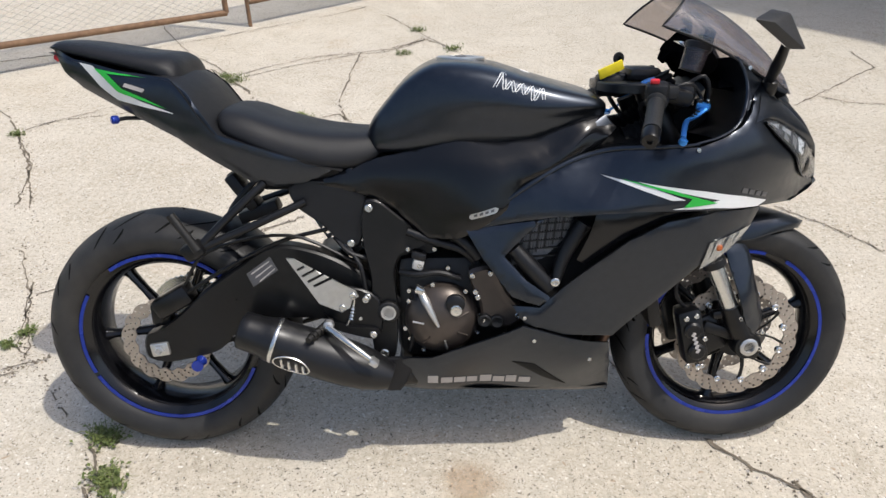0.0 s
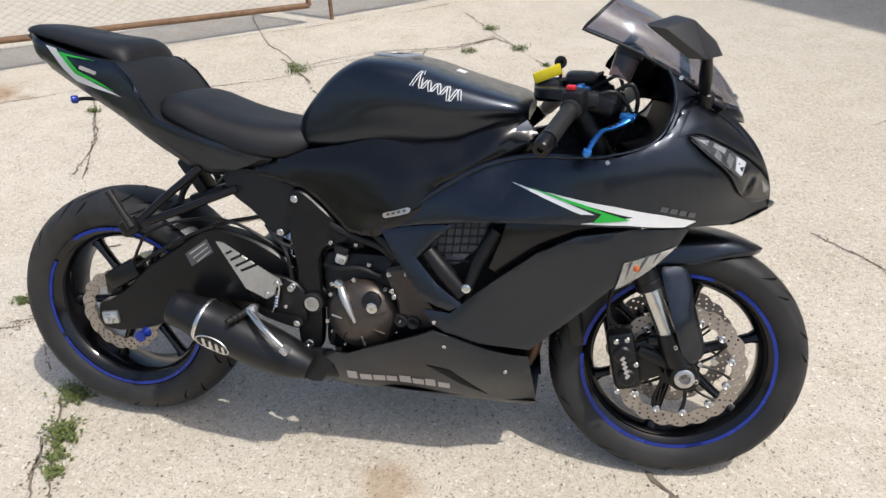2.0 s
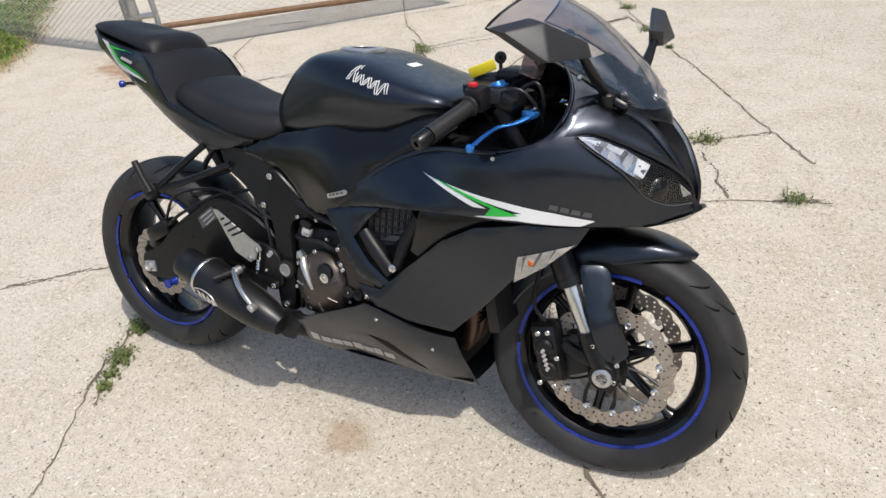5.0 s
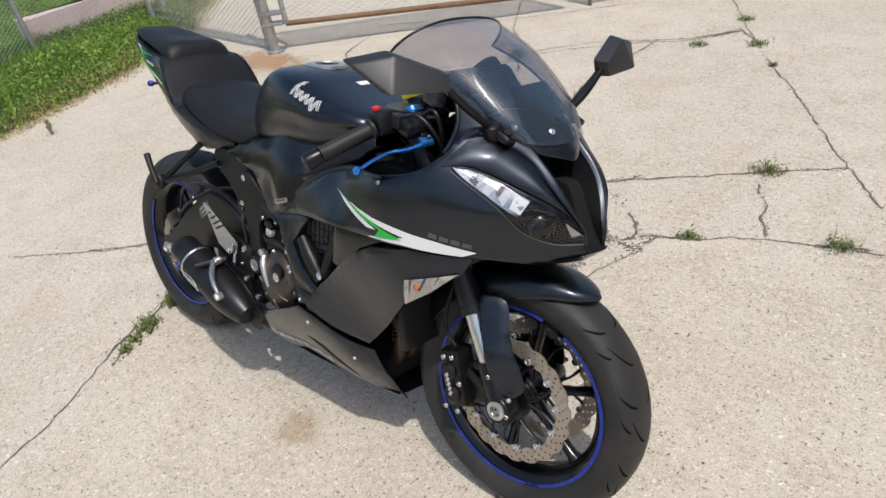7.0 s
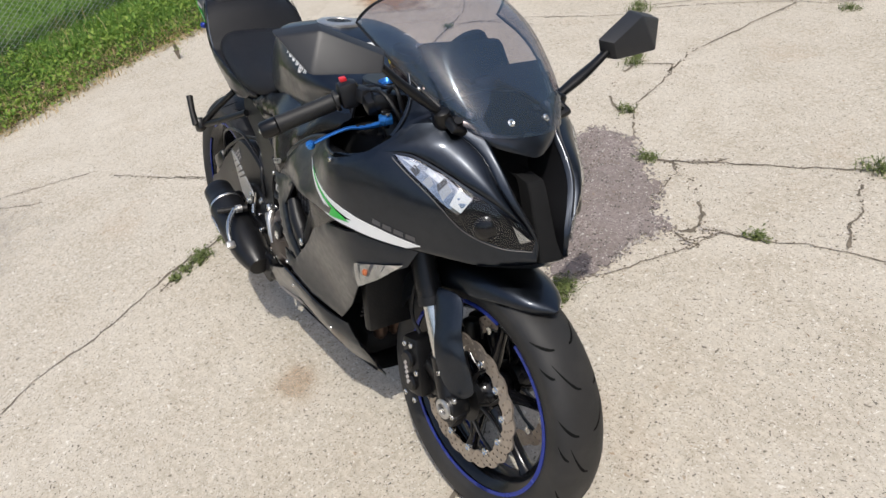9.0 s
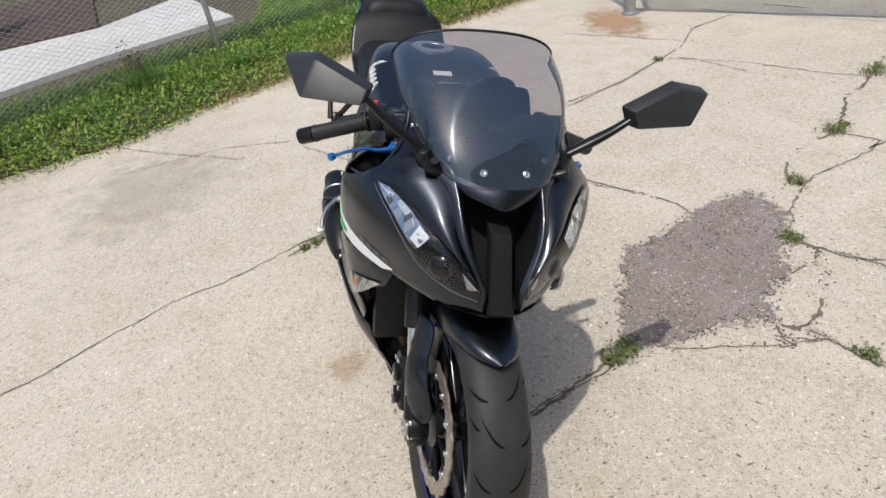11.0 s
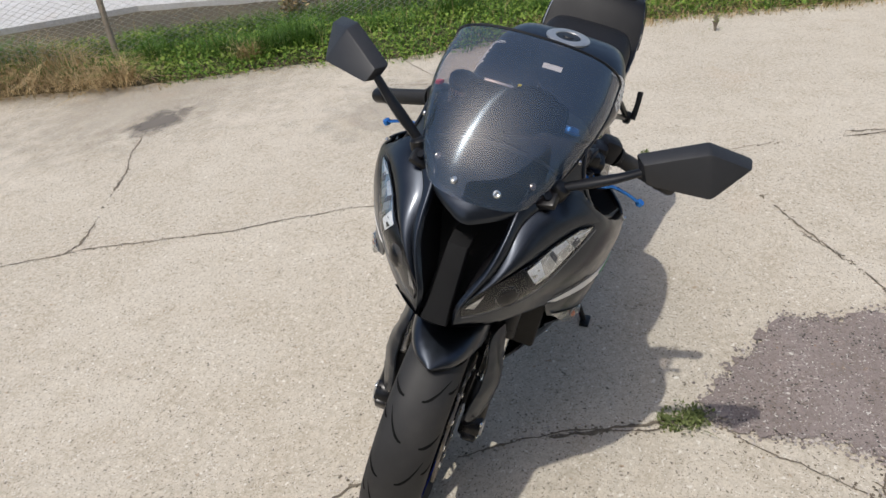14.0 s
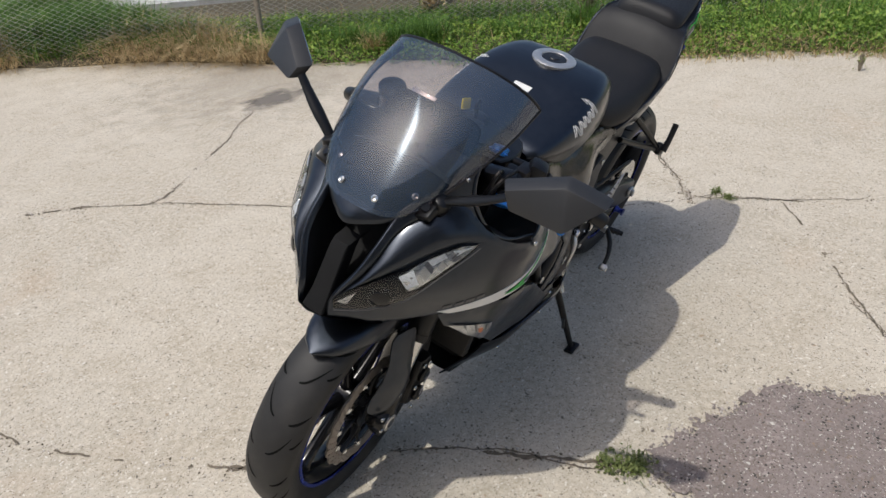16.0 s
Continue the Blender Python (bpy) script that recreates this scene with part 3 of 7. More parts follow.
yard_crack([(1.96, 3.92), (2.08, 3.84), (2.27, 3.81)], 0.009)
yard_crack([(0.75, 1.43), (0.82, 1.35), (0.85, 1.32), (0.91, 1.29), (0.97, 1.25)], 0.028)
yard_crack([(-1.67, 4.44), (-1.38, 4.15), (-1.21, 4.34), (-1.02, 4.49), (-0.68, 4.63), (-0.47, 4.7), (-0.31, 4.95)], 0.014)
yard_crack([(-0.58, 3.5), (-0.67, 3.75), (-0.68, 4.03), (-0.68, 4.28), (-0.68, 4.63)], 0.022)
yard_crack([(-0.31, 4.95), (-0.1, 4.73)], 0.012)
yard_crack([(-2.26, 5.23), (-2.02, 4.86), (-1.79, 4.55), (-1.67, 4.44)], 0.014)
yard_crack([(-2.2, 3.39), (-2.06, 3.47), (-1.85, 3.54), (-1.58, 3.64)], 0.007)
yard_crack([(-3, 4.38), (-2.85, 4.46), (-2.71, 4.53)], 0.012)
yard_crack([(-2.66, -0.32), (-2.23, 0.22), (-1.9, 0.7)], 0.008)
yard_crack([(-3.18, 3.98), (-2.43, 4.46), (-1.7, 4.98), (-1.04, 5.54), (0.03, 6.67)], 0.012)


def blob(outline, z, jitter=0.02, seed=0, n=6):
    rng = random.Random(seed)
    ring = [(p[0] + rng.uniform(-jitter, jitter), p[1] + rng.uniform(-jitter, jitter)) for p in curve(outline, n, True)]
    flat, tris = filled(ring, 0.06)
    return [(x, y, z + 0.004 * noise.noise((x * 30, y * 30, 1))) for x, y in flat], tris


PATCH = [(0.3, 2.12), (0.18, 2.14), (0.06, 2.19), (-0.07, 2.24), (-0.2, 2.31), (-0.2, 2.38), (-0.27, 2.51), (-0.34, 2.62), (-0.39, 2.74), (-0.42, 2.87), (-0.36, 2.9), (-0.24, 2.9), (-0.21, 2.92), (-0.14, 2.86), (-0.06, 2.8), (0.07, 2.73), (0.15, 2.69), (0.19, 2.62), (0.27, 2.56), (0.32, 2.55), (0.33, 2.5), (0.31, 2.45), (0.31, 2.38), (0.33, 2.33), (0.34, 2.25), (0.34, 2.18)]
for level, (name, label, color, at, size, amount) in enumerate((
        ("dirt_stain", "broad faint brown dirt on concrete by the grass", (0.27, 0.23, 0.18), (-1.83, -1.552), (2.3, 1.5), 0.2),
        ("oil_stain", "faint dark oil stain on concrete", (0.17, 0.15, 0.13), (-1.175, -1.138), (0.36, 0.22), 0.75),
        ("rust_stain", "pale orange rust stain on concrete", (0.42, 0.25, 0.11), (0.138, 1.245), (0.13, 0.11), 0.28),
        ("rust_stain", "orange rust stain at the gate post", (0.42, 0.24, 0.12), (-3.289, 3.369), (0.75, 0.32), 0.6),
        ("damp_stain", "faint grey dirt stain on concrete", (0.30, 0.27, 0.23), (-1.726, 0.232), (0.9, 0.7), 0.2))):
    ring = [(at[0] + size[0] * 1.2 * math.cos(k * 0.2618), at[1] + size[1] * 1.2 * math.sin(k * 0.2618), 0.0008 + 0.0004 * level) for k in range(24)]
    part(name, (ring, [tuple(range(24))]), stain(name, color, at, size, amount), None, label, 0, "stain", "structure")
part("asphalt_patch", blob(PATCH, 0.0075, 0.026, 3), M_PATCH, None, "rough dark grey gravelly patch let into broken concrete", 30, "patch", "structure")


def stones(count, spot, size, seed):
    """Loose chips, each a small uneven lump."""
    rng = random.Random(seed)
    pts, faces = [], []
    for _ in range(count):
        x, y, z = spot(rng)
        s = size * rng.uniform(0.4, 1.3)
        o = len(pts)
        a = rng.uniform(0, 6.28)
        for k in range(5):
            r = s * rng.uniform(0.7, 1.2)
            pts.append((x + r * math.cos(a + k * 1.257), y + r * math.sin(a + k * 1.257), z))
        pts.append((x + rng.uniform(-0.3, 0.3) * s, y, z + s * rng.uniform(0.5, 0.9)))
        faces += [(o + k, o + (k + 1) % 5, o + 5) for k in range(5)]
    return pts, faces


def in_patch(rng):
    while True:
        p = (rng.uniform(-0.45, 0.36), rng.uniform(2.08, 2.95))
        if inside(p, PATCH):
            return (*p, 0.007)


M_CHIP = mat("stone_chips", (0.25, 0.215, 0.20), 0.9, vary=0.6, scale=30)
M_CHIP_PALE = mat("pale_chips", (0.44, 0.40, 0.36), 0.9, vary=0.3, scale=30)
M_CHIP_DARK = mat("dark_chips", (0.06, 0.055, 0.05), 0.9, vary=0.5, scale=30)
part("gravel", stones(2600, in_patch, 0.0045, 5), M_CHIP, None, "loose grey gravel chips on the asphalt patch", 0, "gravel", "stuff")
part("dark_gravel", stones(1100, in_patch, 0.0036, 9), M_CHIP_DARK, None, "dark gravel chips on the asphalt patch", 0, "gravel", "stuff")
part("pale_gravel", stones(420, in_patch, 0.0032, 6), M_CHIP_PALE, None, "pale stone chips on the asphalt patch", 0, "gravel", "stuff")


def by_patch(rng):
    k = rng.randrange(len(PATCH))
    a, b = PATCH[k], PATCH[(k + 1) % len(PATCH)]
    u = rng.random()
    return (a[0] + (b[0] - a[0]) * u + rng.gauss(0, 0.018), a[1] + (b[1] - a[1]) * u + rng.gauss(0, 0.018), 0.003)


part("patch_rubble", stones(900, by_patch, 0.0055, 35), M_CHIP, None, "crumbled grey rubble along the patch's broken edge", 0, "rubble", "stuff")
part("pale_rubble", stones(420, by_patch, 0.006, 36), M_CHIP_PALE, None, "pale concrete crumbs along the patch's broken edge", 0, "rubble", "stuff")


def by_crack(rng):
    line, w = CRACK_LINES[rng.randrange(len(CRACK_LINES))]
    k = rng.randrange(len(line) - 1)
    a, b = line[k], line[k + 1]
    u = rng.random()
    return (a[0] + (b[0] - a[0]) * u + rng.gauss(0, 0.004 + w * 0.5), a[1] + (b[1] - a[1]) * u + rng.gauss(0, 0.004 + w * 0.5), 0.001)


part("crack_crumbs", stones(2200, by_crack, 0.0040, 37), M_SOIL, None, "dark crumbs of earth along the cracks", 0, "rubble", "stuff")
part("pale_crumbs", stones(1500, by_crack, 0.004, 38), M_CHIP_PALE, None, "pale concrete crumbs along the cracks", 0, "rubble", "stuff")
part("yard_grit", stones(1500, lambda r: (r.uniform(-2.5, 2.0), r.uniform(-1.0, 5), 0), 0.0026, 7), M_CHIP_DARK, None, "scattered dark grit on concrete", 0, "grit", "stuff")
part("yard_chips", stones(700, lambda r: (r.uniform(-3.0, 2.0), r.uniform(-1.5, 5), 0), 0.0032, 8), M_CHIP_PALE, None, "scattered pale stone chips on concrete", 0, "grit", "stuff")


# ---- planting ----
def blades(roots, length, width, lean, seed):
    """Grass blades: tapered bent strips."""
    rng = random.Random(seed)
    pts, faces = [], []
    for x, y, z, s in roots:
        a, l = rng.uniform(0, 6.283), length * s * rng.uniform(0.5, 1.25)
        k = lean * rng.uniform(0.2, 1.6)
        w = width * rng.uniform(0.6, 1.2)
        ca, sa = math.cos(a), math.sin(a)
        o = len(pts)
        for t, ww in ((0, 1), (0.5, 0.8)):
            dx = k * l * t * t
            px, py, pz = x + ca * dx, y + sa * dx, z + l * t * (1 - 0.25 * k * t)
            pts.append((px - sa * w * ww / 2, py + ca * w * ww / 2, pz))
            pts.append((px + sa * w * ww / 2, py - ca * w * ww / 2, pz))
        pts.append((x + ca * k * l, y + sa * k * l, z + l * (1 - 0.3 * k)))
        faces += [(o, o + 1, o + 3, o + 2), (o + 2, o + 3, o + 4)]
    return pts, faces


def leaves(roots, size, height, seed):
    """Small folded oval leaves at random heights over their roots."""
    rng = random.Random(seed)
    pts, faces = [], []
    for x, y, z, s in roots:
        h = z + height * s * rng.random()
        a, tilt = rng.uniform(0, 6.283), rng.uniform(-0.3, 0.9)
        l = size * rng.uniform(0.5, 1.2)
        d = Vector((math.cos(a) * math.cos(tilt), math.sin(a) * math.cos(tilt), math.sin(tilt)))
        side = Vector((-math.sin(a), math.cos(a), 0)) * l * 0.33
        c = Vector((x, y, h))
        o = len(pts)
        pts += [tuple(c), tuple(c + d * l * 0.45 + side + Vector((0, 0, l * 0.1))), tuple(c + d * l), tuple(c + d * l * 0.45 - side + Vector((0, 0, l * 0.1)))]
        faces += [(o, o + 1, o + 2), (o, o + 2, o + 3)]
    return pts, faces


EDGE = [(0.573, -4.954), (-0.127, -4.06), (-0.705, -3.38), (-1.258, -2.732), (-1.622, -1.982), (-1.902, -1.52), (-2.308, -0.938), (-2.603, -0.183), (-3.13, 0.381), (-3.476, 0.887), (-3.917, 1.513), (-4.207, 2.158), (-4.532, 2.802), (-4.912, 3.337), (-5.486, 3.913), (-6.718, 4.996), (-7.93, 6.613)]
FENCE = [(0.574, -4.754), (-1.996, -2.272), (-4.441, 0.271), (-5.971, 2.528), (-6.024, 3.886)]


def bed():
    """The raised earth bed beside the yard, from its ragged edge out to the neighbour's ground."""
    rng = random.Random(2)
    edge = [(p[0] + rng.uniform(-0.03, 0.03), p[1] + rng.uniform(-0.03, 0.03)) for p in curve(EDGE, 8)]
    pts, faces = [], []
    cols = [(0, 0.0), (0.06, 0.03), (0.25, 0.06), (0.8, 0.08), (2.0, 0.09), (5, 0.09), (14, 0.08), (60, 0.05)]
    for x, y in edge:
        for d, h in cols:
            pts.append((x - 0.72 * d, y - 0.70 * d, h + 0.012 * noise.noise((x * 3 + d, y * 3, 0)) * (d > 0) - (0.002 if d == 0 else 0)))
    n = len(cols)
    for i in range(len(edge) - 1):
        for j in range(n - 1):
            faces.append((i * n + j, i * n + j + 1, (i + 1) * n + j + 1, (i + 1) * n + j))
    return pts, faces


part("planting_bed", bed(), M_EARTH, None, "low bare earth bed beside the concrete yard", 0, "earth bed", "structure")
EDGE_LINE = [Vector(p) for p in curve(EDGE, 8)]


def scatter(count, near, far, seed, power=1.0, only=None):
    """Roots over the bed: near and far are distances from its ragged edge."""
    rng = random.Random(seed)
    out = []
    while len(out) < count:
        p = EDGE_LINE[rng.randrange(len(EDGE_LINE))]
        d = near + (far - near) * rng.random() ** power
        x, y = p.x - 0.72 * d + rng.uniform(-0.12, 0.12), p.y - 0.70 * d + rng.uniform(-0.12, 0.12)
        if only and not only(x, y, d):
            continue
        h = 0.03 * min(d / 0.06, 1) + 0.04 * min(max(d - 0.06, 0) / 0.5, 1)
        out.append((x, y, max(h, 0.0), 0.55 + 0.45 * min(max(d, 0) / 0.5, 1) + 0.5 * noise.noise((x * 2, y * 2, seed))))
    return out


def straw_side(x, y, d):
    return x > -1.75 and y < -0.9


def slab_free(x, y, d):
    return y > 0.5 or x + y > -4.9 + 0.14 * (y + 0.5) and x + y > -5.85


part("lawn", blades(scatter(34000, -0.02, 1.6, 11, 1.0, lambda x, y, d: slab_free(x, y, d) and (d > 0.1 or not straw_side(x, y, d))), 0.11, 0.006, 0.7, 12), M_GRASS, None, "tall uncut green grass along the fence", 0, "grass", "stuff")
part("tall_grass", blades(scatter(17000, 0.12, 1.9, 27, 0.9, straw_side), 0.30, 0.010, 1.1, 28), M_GRASS, None, "tall rank green grass before the wire fence", 0, "grass", "stuff")
part("far_lawn", blades(scatter(26000, 1.4, 5.5, 13, 0.8, slab_free), 0.12, 0.010, 0.7, 14), M_LAWN, None, "bright green grass behind the fence", 0, "grass", "stuff")
part("mown_lawn", blades(scatter(24000, 0.25, 2.4, 23, 0.9, lambda x, y, d: y > 0.9), 0.09, 0.008, 0.8, 24), M_LAWN, None, "bright green short lawn beside the concrete", 0, "grass", "stuff")
part("leafy_weeds", leaves(scatter(34000, -0.03, 1.0, 15, 1.25, lambda x, y, d: slab_free(x, y, d) and (not straw_side(x, y, d) or d > 0.45)), 0.034, 0.085, 16), M_WEED, None, "low leafy green weeds spilling over the concrete edge", 0, "weeds", "stuff")
part("dry_straw", blades(scatter(7000, -0.02, 0.42, 17, 1.0, lambda x, y, d: straw_side(x, y, d) and noise.noise((x * 1.6, y * 1.6, 4)) > -0.15), 0.34, 0.0045, 1.9, 18), M_DRY, None, "long bent bleached straw at the edge of the concrete", 0, "dry grass", "stuff")
part("dry_stems", blades(scatter(900, 0.0, 1.5, 19, 1.0, slab_free), 0.2, 0.004, 0.7, 20), M_DRY, None, "thin dry stems among the grass", 0, "dry grass", "stuff")
part("bleached_edge", blades(scatter(6500, -0.14, 0.30, 31, 1.0, lambda x, y, d: y > 0.4), 0.10, 0.005, 1.5, 32), M_DRY, None, "bleached dry grass along the lawn edge", 0, "dry grass", "stuff")
part("edge_litter", blades(scatter(2600, -0.08, 0.12, 21, 1.0), 0.06, 0.005, 2.0, 22), M_DRY, None, "dry bits of grass on the concrete edge", 0, "dry grass", "stuff")


def weed_tuft(name, at, size, seed, material, label):
    rng = random.Random(seed)
    roots = [(at[0] + rng.gauss(0, size * 0.30), at[1] + rng.gauss(0, size * 0.24), 0.0, 1) for _ in range(int(50 + size * 700))]
    base = new(name)
    base.location = (at[0], at[1], 0)
    tagged(base, label, "weed", "weeds in the cracks")
    roots = [(x - at[0], y - at[1], z, k) for x, y, z, k in roots]
    part("foliage", leaves(roots, 0.014, size * 0.28, seed), material, base, "", 0, kind="stuff")
    part("grass_tuft", blades(roots[: len(roots) // 2], size * 0.5, 0.003, 1.0, seed + 1), material, base, "", 0, kind="stuff")
    return base


for i, (x, y, s) in enumerate([(-0.36, 5.12, 0.1), (-0.09, 4.7, 0.11), (0.12, 4.41, 0.05), (-0.4, 4.6, 0.1), (0.6, 3.28, 0.13), (1.01, 2.88, 0.1), (0.57, 2.695, 0.07), (0.357, 2.078, 0.1), (0.335, 2.1, 0.08), (0.372, 2.03, 0.06), (-0.046, 2.837, 0.09), (-0.432, 3.09, 0.09), (-0.8, 3.49, 0.12), (-1.35, 4.06, 0.15), (-0.85, 1.345, 0.1), (-0.82, 1.335, 0.08), (-0.78, 1.22, 0.09), (-0.75, 1.19, 0.08), (-0.73, 1.132, 0.06), (-0.7, 1.09, 0.05), (-2.22, 3.26, 0.08), (-1.29, 1.756, 0.06), (-0.84, 3.56, 0.06), (-1.32, 1.69, 0.06), (-1.43, 4.14, 0.07)]):
    weed_tuft("crack_weed", (x, y), s * 0.82, 40 + i, M_CRACKWEED, "small green weed growing from a concrete crack")


def shrub(name, at, size, count, leaf, material, label, seed):
    """Many thin stems from one root with leaves along them."""
    rng = random.Random(seed)
    base = new(name)
    base.location = at
    tagged(base, label, "shrub")
    stems, roots = [], []
    for _ in range(26):
        a, k = rng.uniform(0, 6.28), rng.uniform(0.1, 0.9)
        tip = Vector((math.cos(a) * size[0] * k, math.sin(a) * size[0] * k, size[1] * rng.uniform(0.5, 1.0)))
        mid = tip * 0.5 + Vector((0, 0, size[1] * 0.12))
        stems.append(tube([(0, 0, -0.02), tuple(mid), tuple(tip)], [0.006, 0.004, 0.002], 5, 3))
        for _ in range(count // 26):
            p = tip * rng.uniform(0.25, 1.05)
            roots.append((p.x + rng.gauss(0, 0.03), p.y + rng.gauss(0, 0.03), p.z + rng.gauss(0, 0.03), 1))
    part("stems", join(*stems), M_WOODPOST, base)
    part("leaves", leaves(roots, leaf, 0.03, seed), material, base, "", 0)
    return base


shrub("brown_shrub", (-3.776, -0.3, 0.06), (0.16, 0.30), 500, 0.03, M_BUSH, "small brownish dried shrub in the grass", 61)
shrub("sapling", (-3.615, -1.821, 0.06), (0.12, 0.42), 150, 0.085, M_SAPLING, "young leafy green sapling beside the wire fence", 62)
shrub("dark_shrub", (-6.95, -2.968, 0.1), (0.75, 1.0), 5200, 0.06, M_DARKBUSH, "dark dense shrub behind the pale slab", 63)
shrub("grass_clump", (-3.341, -1.592, 0.06), (0.14, 0.22), 260, 0.05, M_DRY, "dry stemmy clump in the grass", 64)
shrub("crack_sprig", (-3.53, 1.798, 0.0), (0.03, 0.11), 60, 0.016, M_WEED, "thin upright sprig growing from the concrete", 66)

def tussock(at, size, seed, material, label):
    """A clump of long blades from one root."""
    rng = random.Random(seed)
    base = new("grass_tussock")
    base.location = (at[0], at[1], 0.03)
    tagged(base, label, "grass clump", "clumps along the fence")
    roots = [(rng.gauss(0, size * 0.22), rng.gauss(0, size * 0.22), 0.0, 1) for _ in range(int(420 * size / 0.3))]
    part("blade_clump", blades(roots, size, 0.006, 0.9, seed), material, base, "", 0, kind="stuff")


for i, (x, y, size) in enumerate(((-2.42, -1.22, 0.26), (-2.62, -1.05, 0.30), (-2.30, -1.55, 0.22), (-3.05, -0.62, 0.18), (-3.55, -0.2, 0.30), (-3.75, 0.55, 0.20), (-2.05, -2.0, 0.24))):
    tussock((x, y), size, 80 + i, M_GRASS, "dark green clump of long grass by the fence")
tussock((-2.28, -1.28), 0.16, 90, M_DRY, "small bleached clump of grass by the fence")

for x, y, a in ((-2.782, -0.305, 20), (-2.825, -0.147, 60)):
    part("paper_scrap", box((x, y, 0.035), (0.09, 0.035, 0.006), 0.002, (8, 5, a)), M_PAPER, None, "crumpled white litter scrap lying in weeds", 0, "litter")


# ---- neighbour's slab ----
def prism(outline, z0, z1):
    n = len(outline)
    pts = [(x, y, z0) for x, y in outline] + [(x, y, z1) for x, y in outline]
    return pts, [tuple(range(n, 2 * n)), tuple(reversed(range(n)))] + [(i, (i + 1) % n, (i + 1) % n + n, i + n) for i in range(n)]


part("pale_slab", prism([(-0.868, -5.293), (-3.324, -3.332), (-4.024, -1.586), (-4.764, -0.874), (-5.648, 0.254), (-7.771, -0.655), (-6.433, -1.314), (-6.082, -2.308), (-5.684, -4.407), (-2.337, -7.02)], 0.0, 0.14), M_WHITE_CONCRETE, None, "pale raised concrete slab behind the wire fence", 0, "slab", "structure")
part("mulch_bed", prism([(-2.337, -7.02), (-5.686, -4.431), (-6.095, -2.331), (-6.456, -1.337), (-9.99, -2.421), (-8.52, -9.607)], 0.05, 0.155), M_MULCH, None, "dark mulch bed behind the pale slab", 0, "mulch", "structure")
part("pale_kerb", prism([(-6.445, 2.648), (-7.051, 5.073), (-6.601, 4.687), (-6.716, 2.636)], 0.0, 0.30), M_PINK, None, "pale pinkish raised concrete kerb behind the fence", 0, "kerb", "structure")


# ---- fences ----
def chain_link(length, height, pitch=0.074, r=0.0023):
    """Woven diamond wire: zigzag wires side by side, standing along x."""
    pts, faces = [], []
    count = int(length / pitch)
    rows = int(height / (pitch * 0.5))
    for i in range(count):
        for sgn in (1, -1):
            line = []
            for j in range(rows + 1):
                x = i * pitch + (pitch / 2) * sgn * (1 if j % 2 else -1) + pitch / 2
                line.append((x, 0.002 * sgn, j * pitch * 0.5))
            for a, b in zip(line, line[1:]):
                o = len(pts)
                for p in (a, b):
                    pts += [(p[0] - r, p[1] - r, p[2]), (p[0] + r, p[1] - r, p[2]), (p[0], p[1] + r, p[2])]
                faces += [(o, o + 1, o + 4, o + 3), (o + 1, o + 2, o + 5, o + 4), (o + 2, o, o + 3, o + 5)]
    return pts, faces


def stand(shape, a, b, z0=0.0, z1=None):
    """Place a shape drawn along x between two ground points; z1 lets it climb or sag."""
    z1 = z0 if z1 is None else z1
    d = Vector((b[0] - a[0], b[1] - a[1]))
    ang = math.atan2(d.y, d.x)
    L = d.length
    return [(a[0] + p[0] * math.cos(ang) - p[1] * math.sin(ang), a[1] + p[0] * math.sin(ang) + p[1] * math.cos(ang), z0 + (z1 - z0) * p[0] / L + p[2]) for p in shape[0]], shape[1]


fence = new("wire_fence")
tagged(fence, "chain-link wire fence on thin leaning posts along the grass", "fence")
for a, b in zip(FENCE, FENCE[1:]):
    part("wire_mesh", stand(chain_link(math.dist(a, b), 1.1), a, b, 0.06), M_RAW, fence, "", 0)
for i, (x, y) in enumerate(FENCE):
    part("post", tube([(x, y, -0.1), (x + 0.03 * (-1) ** i, y - 0.04, 1.25)], 0.024, 10, 0), M_WOODPOST if i == 1 else M_GALV, fence)
for a, b in zip(FENCE, FENCE[1:]):
    part("top_rail", tube([(*a, 1.18), (*b, 1.18)], 0.018, 8, 0), M_GALV, fence)

side_fence = new("side_fence")
tagged(side_fence, "chain-link fence panel beside the gate post", "fence")
SIDE = [(-3.545, 3.57), (-5.774, 3.63)]
part("wire_mesh", stand(chain_link(math.dist(*SIDE), 1.2), *SIDE, 0.03), M_RAW, side_fence, "", 0)
part("top_rail", tube([(*SIDE[0], 1.25), (*SIDE[1], 1.25)], 0.018, 8, 0), M_GALV, side_fence)
part("post", tube([(*SIDE[1], -0.1), (*SIDE[1], 1.3)], 0.025, 10, 0), M_GALV, side_fence)

POST = (-3.428, 3.554)
gate_post = new("gate_post")
tagged(gate_post, "galvanised steel gate post with hinge clamps", "gate post")
part("pole", tube([(*POST, -0.1), (POST[0], POST[1], 1.5)], 0.036, 16, 0), M_GALV, gate_post)
part("second_pole", tube([(POST[0] - 0.16, POST[1] + 0.05, -0.1), (POST[0] - 0.16, POST[1] + 0.05, 1.4)], 0.026, 14, 0), M_GALV, gate_post)
part("footing", lathe([(0.075, -0.02), (0.07, 0.012), (0.04, 0.02)], (*POST, 0), (0, 0, 1), 16), M_GALV, gate_post)
for z in (0.22, 0.30, 1.1):
    part("clamp", box((POST[0] + 0.04, POST[1] + 0.03, z), (0.17, 0.09, 0.025), 0.006, (0, 0, 37)), M_GALV, gate_post)


